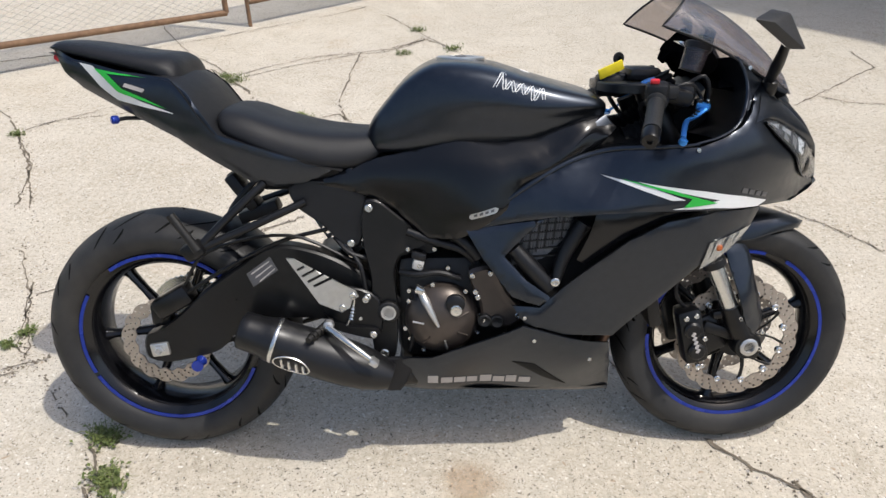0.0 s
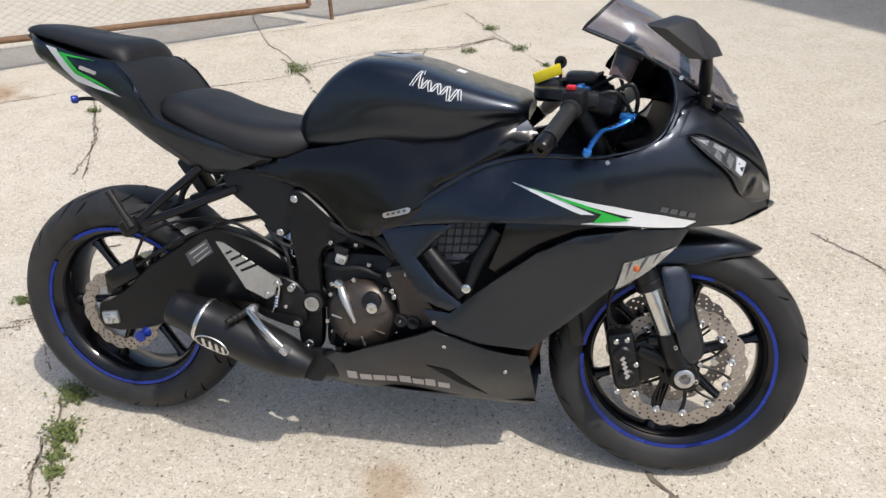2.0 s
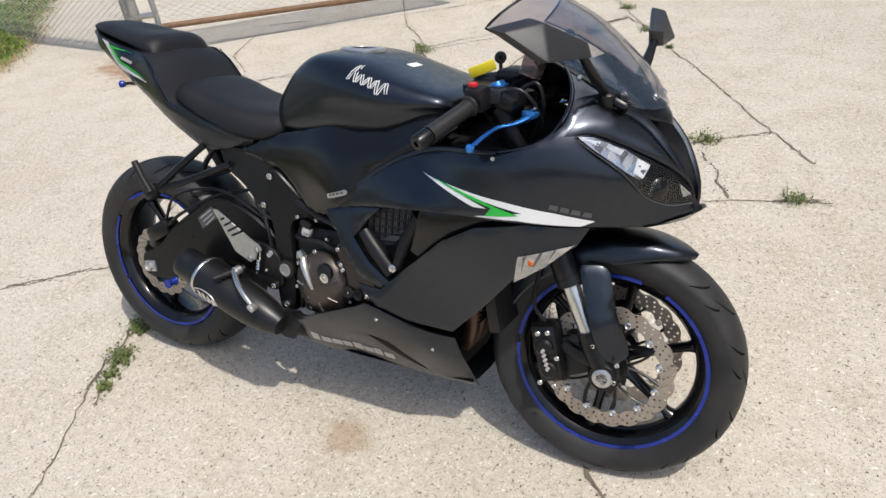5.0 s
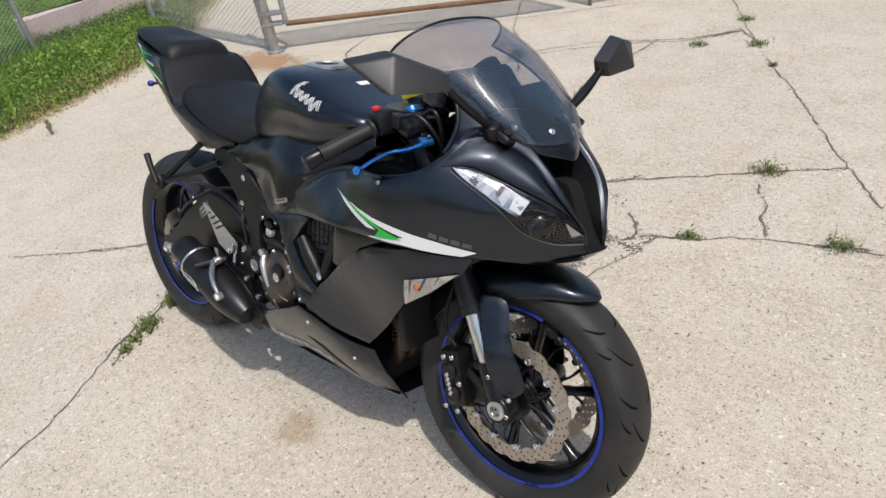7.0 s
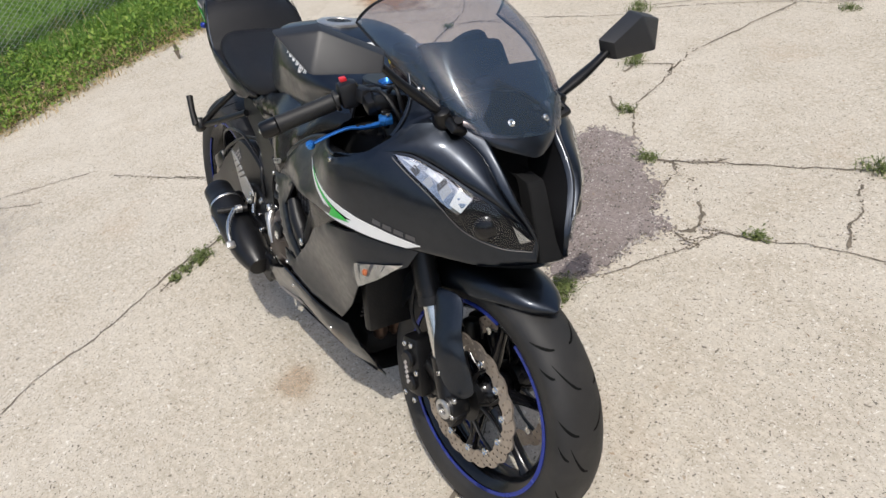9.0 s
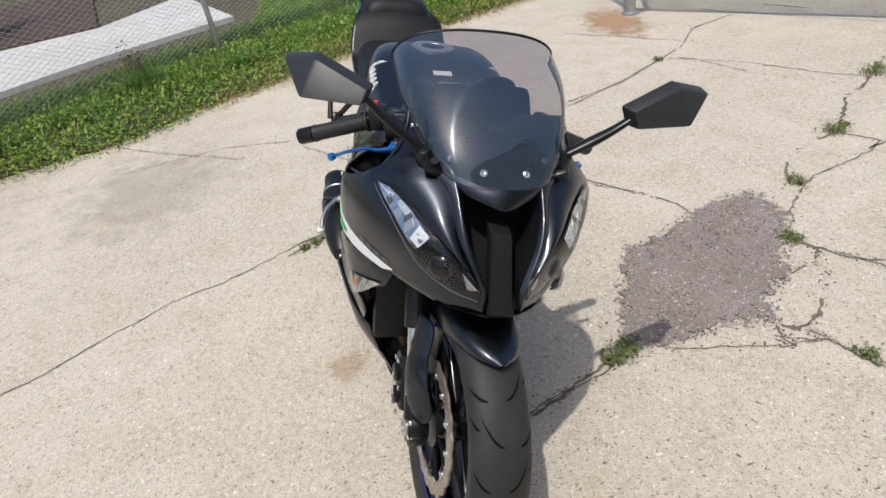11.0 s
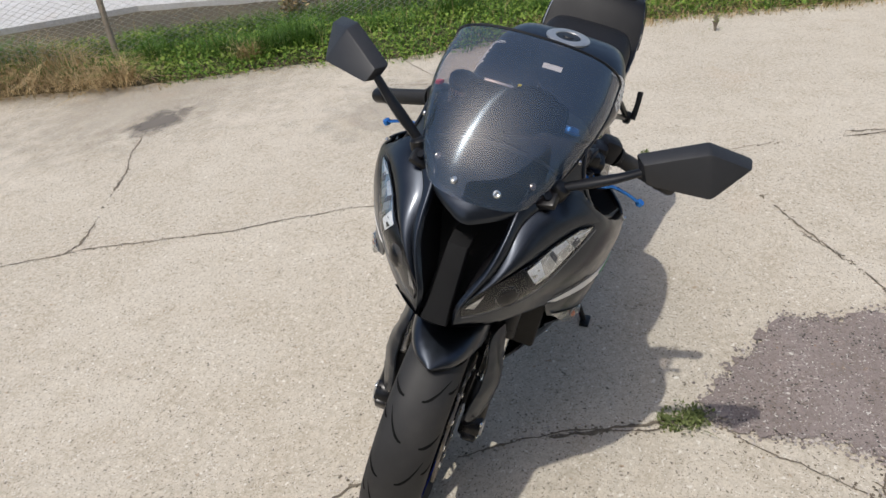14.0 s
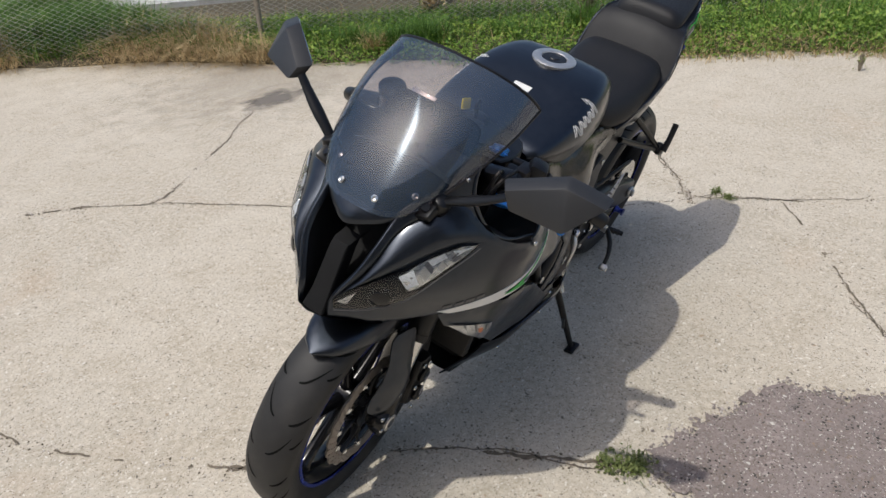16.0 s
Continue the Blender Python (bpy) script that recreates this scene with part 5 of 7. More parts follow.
def skin(p, lift):
    """A point over the right fairing sheet."""
    x, z = p
    y = FAIRING(x, z)
    n = Vector((-(FAIRING(x + 0.002, z) - y) / 0.002, 1, -(FAIRING(x, z + 0.002) - y) / 0.002)).normalized() * lift
    return Vector((x + n.x, -y - n.y, z + n.z))


LAMP_TOP = resample(curve([(1.315, 0.846), (1.333, 0.848), (1.358, 0.848), (1.401, 0.829), (1.469, 0.792), (1.512, 0.755), (1.531, 0.730)], 6), 28)
GROOVE = resample(curve([(1.345, 0.907), (1.382, 0.891), (1.425, 0.862), (1.458, 0.832), (1.487, 0.798), (1.508, 0.766), (1.526, 0.735)], 6), 28)
MOUTH = resample(curve([(1.390, 0.910), (1.410, 0.899), (1.437, 0.868), (1.483, 0.82), (1.514, 0.772), (1.536, 0.722), (1.54, 0.690)], 6), 28)
LAMP_UP = resample([(1.337, 0.845), (1.36, 0.843), (1.411, 0.819), (1.457, 0.790)], 28)
LAMP_DOWN = resample([(1.337, 0.843), (1.362, 0.824), (1.404, 0.793), (1.446, 0.762)], 28)
LAMP_LOW = resample(curve([(1.335, 0.840), (1.367, 0.815), (1.424, 0.770), (1.456, 0.727), (1.493, 0.704), (1.532, 0.703)], 6), 40)
upper_of = {}
BROW_PROFILE = [(0, -0.003), (0.015, 0.005), (0.06, 0.0075), (0.16, 0.0105), (0.30, 0.013), (0.45, 0.014), (0.60, 0.0130), (0.75, 0.0100), (0.88, 0.0055), (0.96, 0.002), (1.0, 0.0)]
RIB_PROFILE = [(0, -0.001), (0.08, 0.0025), (0.18, 0.0042), (0.40, 0.005), (0.62, 0.0055), (0.84, 0.0058), (0.95, 0.005), (1.0, 0.001), (1.0, -0.006)]

for s in (-1, 1):
    upper = bp("upper_fairing", sided(panel(UPPER, FAIRING, 0.004, 0, 0.009, 0.003), s), M_SATIN, "satin black upper side fairing")
    upper_of[s] = upper
    bp("white_stripe", sided(panel([(1.01, 0.742), (1.096, 0.726), (1.175, 0.697), (1.148, 0.696)], FAIRING, 0.001, 0.0014, 0.012, 0), s), M_WHITE, "", upper)
    bp("white_stripe", sided(panel([(1.078, 0.732), (1.214, 0.715), (1.307, 0.696), (1.375, 0.676), (1.351, 0.666), (1.238, 0.678), (1.151, 0.677), (1.249, 0.694)], FAIRING, 0.001, 0.0012, 0.012, 0), s), M_WHITE, "", upper)
    bp("green_stripe", sided(panel([(1.047, 0.737), (1.149, 0.717), (1.242, 0.689), (1.173, 0.681), (1.188, 0.70)], FAIRING, 0.001, 0.0026, 0.012, 0), s), M_GREEN, "", upper)
    for i in range(4):
        x = 1.297 + 0.019 * i
        z = 0.7055 - 0.0055 * i
        bp("model_mark", sided(panel([(x, z), (x + 0.015, z - 0.004), (x + 0.017, z + 0.006), (x + 0.003, z + 0.010)], FAIRING, 0.0008, 0.0014, 0.008, 0), s), M_DKGREY, "", upper)
    # raised brow over the headlight, and the rib between it and the air intake
    brow_rings, rib_rings = [], []
    for k, (h, g, e) in enumerate(zip(LAMP_TOP, GROOVE, MOUTH)):
        fade = min(1, 0.15 + k / 7) * min(1, 0.35 + (28 - k) / 9)
        brow_rings.append([skin(h.lerp(g, v), u * (fade if u > 0 else 1)) for v, u in BROW_PROFILE])
        rib_rings.append([skin(g.lerp(e, v), u * (fade if u > 0 else 1)) for v, u in RIB_PROFILE])
    bp("brow", sided(loft(brow_rings, False, False), s), M_SATIN, "", upper, 60)
    bp("nose_rib", sided(loft(rib_rings, False, False), s), M_SATIN, "", upper, 60)
    light = bp("headlight", sided(panel(LIGHT, FAIRING, 0.002, 0.0095, 0.010, 0.003), s), M_LENS, "clear headlight lens over chrome reflector")
    bp("lamp_bowl", sided(panel(LIGHT, FAIRING, 0.001, 0.0045, 0.010, 0), s), M_BOWL, "", light)
    bp("reflector", sided(panel([(1.337, 0.845), (1.36, 0.843), (1.411, 0.819), (1.457, 0.790), (1.446, 0.762), (1.404, 0.793), (1.362, 0.824)], FAIRING, 0.001, 0.0062, 0.010, 0, 0, (), 0.0), s), M_CHROME, "bright chrome reflector", light, 12)
    # bright and dark patches that paint reflections into the chrome reflector
    for a, b, u, v, m in ((0.10, 0.30, 0.55, 0.10, M_FACET_BRIGHT), (0.27, 0.36, 0.50, 0.95, M_DKGREY), (0.40, 0.62, 0.08, 0.40, M_FACET_BRIGHT), (0.47, 0.60, 0.62, 0.95, M_ALU), (0.64, 0.70, 0.10, 0.75, M_DKGREY), (0.70, 0.82, 0.30, 0.90, M_ALU)):
        lo, hi = int(a * 28), int(b * 28)
        quad = [LAMP_UP[lo].lerp(LAMP_DOWN[lo], u * 0.6), LAMP_UP[hi].lerp(LAMP_DOWN[hi], u), LAMP_UP[hi].lerp(LAMP_DOWN[hi], v), LAMP_UP[lo].lerp(LAMP_DOWN[lo], (u + v) * 0.5 + 0.12)]
        bp("lamp_reflection", sided(panel([tuple(p) for p in quad], FAIRING, 0.001, 0.0068, 0.02, 0), s), m, "", light, 5)
    # grey line painted in for the glint along the lens's lower edge
    bp("lens_edge_glint", sided(tube([tuple(skin(p, 0.0085)) for p in LAMP_LOW], 0.0008, 6, 0), s), M_DKGREY, "", light)
    # white patch painted for the sky mirrored in one facet
    bp("lamp_reflection", sided(panel([(1.436, 0.801), (1.457, 0.788), (1.449, 0.766), (1.434, 0.777)], FAIRING, 0.001, 0.0072, 0.03, 0), s), M_WHITE, "", light, 5)
    bp("lamp_fin", sided(panel([(1.505, 0.748), (1.528, 0.722), (1.515, 0.716)], FAIRING, 0.001, 0.0066, 0.02, 0), s), M_CHROME, "", light, 5)
    bp("projector", sided(lathe([(0.027, -0.004), (0.027, 0.001), (0.024, 0.002), (0.021, 0.006), (0.013, 0.010), (0.0, 0.0115)], (1.478, -FAIRING(1.478, 0.742) - 0.003, 0.742), (0.75, -0.65, 0.1), 24), s), M_RIM, "", light)
    lower = bp("side_fairing", sided(panel(LOWER, FAIRING, 0.004, 0, 0.014, 0.003), s), M_SATIN, "satin black lower side fairing")
    # recess darkness put into the colour: blacker than the fairing round it
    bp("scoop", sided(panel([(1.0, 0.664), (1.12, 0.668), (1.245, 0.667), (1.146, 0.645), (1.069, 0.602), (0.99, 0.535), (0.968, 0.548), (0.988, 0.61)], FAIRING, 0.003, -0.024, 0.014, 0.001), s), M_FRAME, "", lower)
    bp("blade", sided(panel(BLADE, FAIRING, 0.006, -0.002, 0.010, 0.004), s), M_SATIN, "", lower)
    sig = bp("turn_signal", sided(panel(SIGNAL, FAIRING, 0.003, 0.009, 0.010, 0.004), s), M_LENS, "clear flush turn signal with amber bulb")
    bp("signal_reflector", sided(panel(SIGNAL, FAIRING, 0.001, 0.003, 0.008, 0), s), M_CHROME, "", sig, 10)
    # grey slivers paint the darker reflections into the signal's chrome
    for tri, m in (([(1.280, 0.610), (1.287, 0.612), (1.272, 0.580), (1.266, 0.578)], M_CORE), ([(1.306, 0.615), (1.311, 0.617), (1.296, 0.594)], M_CORE), ([(1.250, 0.600), (1.256, 0.602), (1.245, 0.561)], M_CORE)):
        bp("signal_facet_shade", sided(panel(tri, FAIRING, 0.0008, 0.0042, 0.02, 0), s), m, "", sig, 0)
    bp("bulb", sided(lathe([(0.0, -0.006), (0.006, -0.004), (0.0075, 0), (0.005, 0.003), (0, 0.004)], (1.265, -FAIRING(1.265, 0.586) - 0.004, 0.586), (0, -1, 0), 16), s), M_AMBER, "", sig)
    pan = bp("belly_pan", sided(panel(PAN, BELLY, 0.004, 0, 0.014, 0.003), s), M_SATIN, "satin black belly pan")
    for i in range(8):
        x, z = 0.640 + 0.0308 * i, 0.2575 - 0.0012 * i
        w = 0.027 if i % 3 else 0.024
        bp("maker_mark", sided(panel([(x, z - 0.0245), (x + w, z - 0.0255), (x + w + 0.001, z - (0.0 if i in (0, 4, 6) else 0.006)), (x + 0.001, z - (0.0 if i in (0, 4, 6) else 0.005))], BELLY, 0.0008, 0.0014, 0.01, 0), s), M_GREY, "", pan)
    # dark patch that paints the shade of a crease in the pan
    bp("crease_shade", sided(panel([(0.836, 0.302), (0.888, 0.292), (0.971, 0.213), (0.913, 0.244)], BELLY, 0.001, 0.0012, 0.012, 0), s), M_DEEP, "", pan)
    spar = bp("frame_spar", sided(panel(SPARLINE, SPAR, 0.006, 0, 0.008, 0.004), s), M_FRAME, "black painted frame spar")
    arm_rings = []
    for x, z, y in ((0.852, 0.706, 0.180), (0.872, 0.726, 0.186), (0.900, 0.750, 0.186), (0.935, 0.777, 0.179), (0.970, 0.804, 0.168), (1.005, 0.829, 0.153), (1.035, 0.846, 0.135)):
        nx, nz = -0.62, 0.785
        arm_rings.append([Vector((x + nx * a, -y - o, z + nz * a)) for a, o in ((0.020, -0.035), (0.015, -0.006), (0.011, 0.001), (0.004, 0.004), (-0.014, 0.006), (-0.020, 0.000), (-0.022, -0.03))])
    bp("frame_arm", sided(loft(arm_rings, False, False), s), M_SATIN, "satin black frame arm", spar, 22)
    badge = bp("badge", sided(panel([(0.737, 0.646), (0.739, 0.653), (0.744, 0.655), (0.793, 0.671), (0.799, 0.668), (0.797, 0.661), (0.792, 0.658), (0.743, 0.643)], SPAR, 0.002, 0.003, 0.012, 0.001), s), M_ALU, "small silver badge", spar)
    for k in range(4):
        x, z = 0.748 + 0.0115 * k, 0.6495 + 0.0036 * k
        bp("badge_bar", sided(panel([(x, z), (x + 0.007, z + 0.0022), (x + 0.007, z + 0.0072), (x, z + 0.005)], SPAR, 0.0006, 0.0040, 0.01, 0), s), M_DKGREY, "", badge)
    tail = bp("tail_cowl", sided(panel(TAILSIDE, TAIL, 0.004, 0, 0.014, 0.004), s), M_SATIN, "satin black tail side panel")
    bp("tail_stripe", sided(panel([(-0.097, 0.972), (-0.055, 0.92), (-0.02, 0.894), (0.04, 0.879), (0.107, 0.866), (0.037, 0.890), (-0.01, 0.912), (-0.068, 0.966)], TAIL, 0.001, 0.0013, 0.012, 0), s), M_WHITE, "", tail)
    bp("tail_stripe", sided(panel([(-0.062, 0.960), (0.05, 0.940), (-0.035, 0.950), (-0.002, 0.918), (0.09, 0.876), (-0.012, 0.911)], TAIL, 0.001, 0.0022, 0.012, 0), s), M_GREEN, "", tail)
    bp("tail_mark", sided(panel([(0.006, 0.93), (0.047, 0.917), (0.041, 0.91), (0.001, 0.923)], TAIL, 0.001, 0.0014, 0.012, 0), s), M_GREY, "", tail)
    bp("tail_seam", sided(tube([(x, -TAIL(x, z) - 0.0004, z) for x, z in curve([(0.110, 0.935), (0.135, 0.905), (0.165, 0.860), (0.196, 0.822)], 4)], 0.0016, 6, 0), s), M_DEEP, "", tail)
    bp("fairing_lip", sided(tube([(x, -FAIRING(x, z) + 0.003, z - 0.002) for x, z in curve([(0.79, 0.664), (0.864, 0.718), (0.938, 0.761), (1.004, 0.784), (1.057, 0.796), (1.13, 0.804), (1.194, 0.812)], 4)], [0.004, 0.007, 0.007, 0.006, 0.005, 0.003], 10, 0), s), M_SATIN, "", upper)

# nose between the headlights: beak, air intake and its trims
def strip(a, b, thick=0.004, n=6, sag=0.0):
    """A skin from line a to line b, bowed by sag along x."""
    rings = []
    for p, q in zip(a, b):
        p, q = Vector(p), Vector(q)
        rings.append([p.lerp(q, i / n) + Vector((sag * math.sin(math.pi * i / n), 0, 0)) for i in range(n + 1)])
    top = loft(rings, False, False)
    return top[0], top[1]


edge = [(1.405, 0.903), (1.437, 0.868), (1.483, 0.82), (1.514, 0.772), (1.536, 0.722), (1.54, 0.675)]
R_EDGE = [(x, -FAIRING(x, z), z) for x, z in [tuple(p) for p in curve(edge, 4)]]
L_EDGE = [(x, -y, z) for x, y, z in R_EDGE]
bp("air_intake", strip([(x - 0.02 - 0.095 * math.sin(math.pi * i / (len(R_EDGE) - 1)), y, z) for i, (x, y, z) in enumerate(R_EDGE)], [(x - 0.02 - 0.095 * math.sin(math.pi * i / (len(R_EDGE) - 1)), y, z) for i, (x, y, z) in enumerate(L_EDGE)], sag=-0.012, n=10), M_DEEP, "black central air intake")
for s in (-1, 1):
    bp("intake_wall", sided(strip(R_EDGE, [(x - 0.02 - 0.095 * math.sin(math.pi * i / (len(R_EDGE) - 1)), y * 0.95, z) for i, (x, y, z) in enumerate(R_EDGE)], n=3), s), M_PLASTIC)
bp("nose_divider", loft([[Vector((x + d, w * k, z)) for d, k in ((-0.03, -1), (-0.002, -1), (0.002, -0.9), (0.004, 0), (0.002, 0.9), (-0.002, 1), (-0.03, 1))] for x, w, z in ((1.440, 0.019, 0.812), (1.474, 0.019, 0.806), (1.483, 0.0195, 0.795), (1.503, 0.021, 0.75), (1.524, 0.022, 0.705), (1.542, 0.026, 0.676))], False, False), M_DEEP, "", None, 25)
bp("chin", loft([[Vector((x, y, z)) for x, y, z in ((1.46, -0.108, 0.656), (1.52, -0.06, 0.672), (1.552, -0.028, 0.684), (1.560, 0, 0.686), (1.552, 0.028, 0.684), (1.52, 0.06, 0.672), (1.46, 0.108, 0.656))], [Vector((x, y, z)) for x, y, z in ((1.44, -0.09, 0.652), (1.50, -0.05, 0.655), (1.525, -0.025, 0.66), (1.53, 0, 0.662), (1.525, 0.025, 0.66), (1.50, 0.05, 0.655), (1.44, 0.09, 0.652))], [Vector((1.40, y, 0.66)) for y in (-0.08, -0.05, -0.025, 0, 0.025, 0.05, 0.08)]], False, False), M_SATIN)

# beak under the screen
def beak_shape():
    top = [(1.392, -0.108, 0.900), (1.424, -0.077, 0.892), (1.447, -0.04, 0.886), (1.457, 0, 0.884)]
    low = [(1.404, -0.104, 0.894), (1.437, -0.071, 0.869), (1.462, -0.034, 0.858), (1.474, 0, 0.850)]
    top = top + [(x, -y, z) for x, y, z in reversed(top[:-1])]
    low = low + [(x, -y, z) for x, y, z in reversed(low[:-1])]
    return join(strip(curve(top, 4), curve(low, 4), n=4, sag=0.004), strip(curve(low, 4), [(x - 0.06, y * 0.9, z + 0.012) for x, y, z in curve(low, 4)], n=2))


bp("beak", beak_shape(), M_SATIN)

# screen
SC = curve([(1.458, 0.884), (1.425, 0.935), (1.37, 0.992), (1.29, 1.055), (1.195, 1.105)], 10)
SE = curve([(1.394, 0.104, 0.897), (1.36, 0.130, 0.925), (1.295, 0.152, 0.962), (1.215, 0.168, 1.002), (1.125, 0.168, 1.035)], 10)


def screen_rows(off=0.0):
    rows = []
    for (xc, zc), (xe, ye, ze) in zip(SC, SE):
        row = []
        for j in range(-24, 25):
            v = j / 24
            k = 1 - abs(v) ** 2.3
            row.append(Vector((xe + (xc - xe) * k - off * 0.7, ye * math.sin(v * 1.5708) * (1 - 0.03 * k) , ze + (zc - ze) * k - off * 0.7)))
        rows.append(row)
    return rows


rows = screen_rows()
screen = bp("windscreen", loft(rows, False, False), M_SMOKE, "smoke-tinted curved windscreen")
rim = [r[0] for r in rows] + rows[-1][1:] + [r[-1] for r in reversed(rows[:-1])]
bp("screen_edge", tube([tuple(p) for p in rim], 0.0028, 6, 0), M_PLASTIC, "", screen)
bits("screen_bolt", join(*[lathe([(0.007, 0), (0.007, 0.003), (0.004, 0.005), (0.0, 0.0035)], at, ax, 14) for sgn in (-1, 1) for at, ax in (((1.389, 0.089 * sgn, 0.9135), (0.6, 0.45 * sgn, 0.7)), ((1.441, 0.039 * sgn, 0.9075), (0.8, 0.2 * sgn, 0.6)), ((1.315, 0.141 * sgn, 0.948), (0.3, 0.8 * sgn, 0.4)))]), M_STEEL, "", screen)
# dark panels that carry the screen
for s in (-1, 1):
    bracket = surface([(1.189, 0.801, 0.244), (1.235, 0.815, 0.233), (1.28, 0.836, 0.212), (1.303, 0.874, 0.187), (1.31, 0.914, 0.168), (1.30, 0.948, 0.158), (1.284, 0.979, 0.151), (1.272, 1.0, 0.146), (1.36, 0.92, 0.128), (1.345, 0.86, 0.185)])
    rear = [(1.235, 0.817), (1.28, 0.838), (1.303, 0.874), (1.310, 0.914), (1.302, 0.946), (1.287, 0.972)]
    bp("screen_bracket", sided(panel([tuple(p) for p in curve(rear, 4)] + [(1.305, 0.966), (1.335, 0.944), (1.365, 0.921), (1.345, 0.89), (1.315, 0.85)], bracket, 0.004, 0.0, 0.012, 0.001), s), M_SATIN, "", upper_of[s])
    bp("bracket_rim", sided(tube([(x, -bracket(x, z) + 0.001, z) for x, z in curve([(1.16, 0.803)] + rear, 5)], [0.002, 0.005, 0.005, 0.005, 0.004, 0.003], 10, 0), s), M_SATIN, "", upper_of[s])
    # inside of the cowl beside the handlebar
    bp("cowl_lining", sided(strip([(x, -bracket(x, z) + 0.004, z) for x, z in curve(rear, 4)], [(x - 0.025, -0.006, z - 0.012) for x, z in curve(rear, 4)], n=6), s), M_PLASTIC, "", upper_of[s])
    bp("bracket_bolt", sided(bolt((1.317, -0.148, 0.95), 0.005), s), M_STEEL)
for s in (-1, 1):
    top = [(0.93, 0.752), (1.0, 0.777), (1.06, 0.790), (1.13, 0.797), (1.194, 0.803), (1.245, 0.820), (1.285, 0.842), (1.305, 0.875)]
    bp("cockpit_lining", sided(strip([(x, -FAIRING(x, z) + 0.004, z - 0.003) for x, z in curve(top, 3)], [(min(x, 1.29), -0.085, z - 0.075) for x, z in curve(top, 3)], n=5), s), M_DEEP, "", upper_of[s])
bp("inner_cowl", loft([[Vector((x, y * w, z + d * y * y)) for y in (-1, -0.6, 0, 0.6, 1)] for x, w, z, d in ((1.24, 0.13, 0.94, -0.03), (1.32, 0.12, 0.925, -0.03), (1.39, 0.10, 0.905, -0.02), (1.44, 0.07, 0.885, -0.015))], False, False), M_UNLIT)
gauge = bp("instrument_panel", join(box((1.235, 0, 0.965), (0.06, 0.20, 0.085), 0.02, (0, -38, 0)), lathe([(0.045, 0), (0.045, 0.012), (0.04, 0.014), (0.038, 0.006), (0, 0.006)], (1.215, 0.03, 0.985), (-0.79, 0, 0.61), 28)), M_UNLIT, "black instrument panel")
bp("display", box((1.207, -0.05, 0.985), (0.004, 0.06, 0.04), 0.001, (0, -38, 0)), M_MIRROR, "", gauge)

# dark filler added under the gauges to hide bright ground behind
bp("cockpit_filler", loft([[Vector((x, w * v, z - 0.02 * v * v)) for v in (-1, -0.7, 0, 0.7, 1)] for x, w, z in ((1.16, 0.075, 0.83), (1.20, 0.10, 0.885), (1.24, 0.12, 0.925), (1.31, 0.125, 0.93))], False, False), M_PLASTIC)
for s in (-1, 1):
    line = curve([(1.155, -0.062, 0.930), (1.172, -0.066, 0.895), (1.165, -0.070, 0.850), (1.135, -0.072, 0.815), (1.085, -0.072, 0.795)], 6)
    bp("rubber_duct", sided(tube([tuple(p) for p in line], [0.022 if k % 2 else 0.027 for k in range(len(line))], 14, 0), s), M_DEEP, "black ribbed rubber duct", None, 20)

# tank
def tank_shape():
    xs = [0.512, 0.522, 0.55, 0.60, 0.66, 0.73, 0.80, 0.87, 0.93, 0.98, 1.01, 1.03]
    zt = [0.815, 0.840, 0.876, 0.930, 0.965, 0.968, 0.958, 0.936, 0.918, 0.904, 0.895, 0.882]
    zb = [0.772, 0.772, 0.776, 0.782, 0.795, 0.806, 0.803, 0.808, 0.824, 0.840, 0.845, 0.852]
    wd = [0.072, 0.095, 0.113, 0.128, 0.146, 0.164, 0.173, 0.176, 0.170, 0.160, 0.149, 0.128]
    rear = np.array(curve([(0, 1.0), (0.48, 0.995), (0.80, 0.965), (0.935, 0.87), (0.985, 0.68), (1.0, 0.43), (0.99, 0.22), (0.96, 0.07), (0.90, -0.04)], 4))
    fore = np.array(curve([(0, 1.0), (0.40, 0.99), (0.70, 0.955), (0.90, 0.87), (0.985, 0.70), (1.0, 0.50), (0.94, 0.30), (0.90, 0.10), (0.84, -0.04)], 4))
    keys = curve([np.array(q) for q in zip(xs, zt, zb, wd)], 4)
    rings = []
    for x, t, b, w in keys:
        k = min(max((x - 0.60) / 0.2, 0), 1)
        prof = rear * (1 - k) + fore * k
        half = [(y * w, b + v * (t - b)) for y, v in prof]
        ring = [Vector((x, -y, z)) for y, z in reversed(half)] + [Vector((x, y, z)) for y, z in half[1:]]
        rings.append(ring)
    return loft(rings)


tank = bp("fuel_tank", tank_shape(), M_SATIN, "broad satin black fuel tank")
cap = bp("filler_cap", lathe([(0.030, 0.0), (0.033, 0.0055), (0.036, 0.006), (0.052, 0.005), (0.055, 0.003), (0.055, -0.01)], (0.722, 0, 0.9665), (0.02, 0, 1), 40), M_ALU, "silver filler cap ring", tank)
bp("cap_centre", lathe([(0.0, 0.006), (0.012, 0.006), (0.014, 0.004), (0.03, 0.0035), (0.031, 0.0)], (0.722, 0, 0.967), (0.02, 0, 1), 30), M_PLASTIC, "", cap)
bp("tank_label", box((0.867, 0, 0.9375), (0.019, 0.046, 0.0012), 0, (0, 17.5, 0)), M_PAPER, "small white warning label", tank, 0)

# maker's script on the tank, drawn as plain slanted strokes laid on its flank
TANK_SIDE = curve([(0, 1.0), (0.40, 0.99), (0.70, 0.955), (0.90, 0.87), (0.985, 0.70), (1.0, 0.50)], 4)


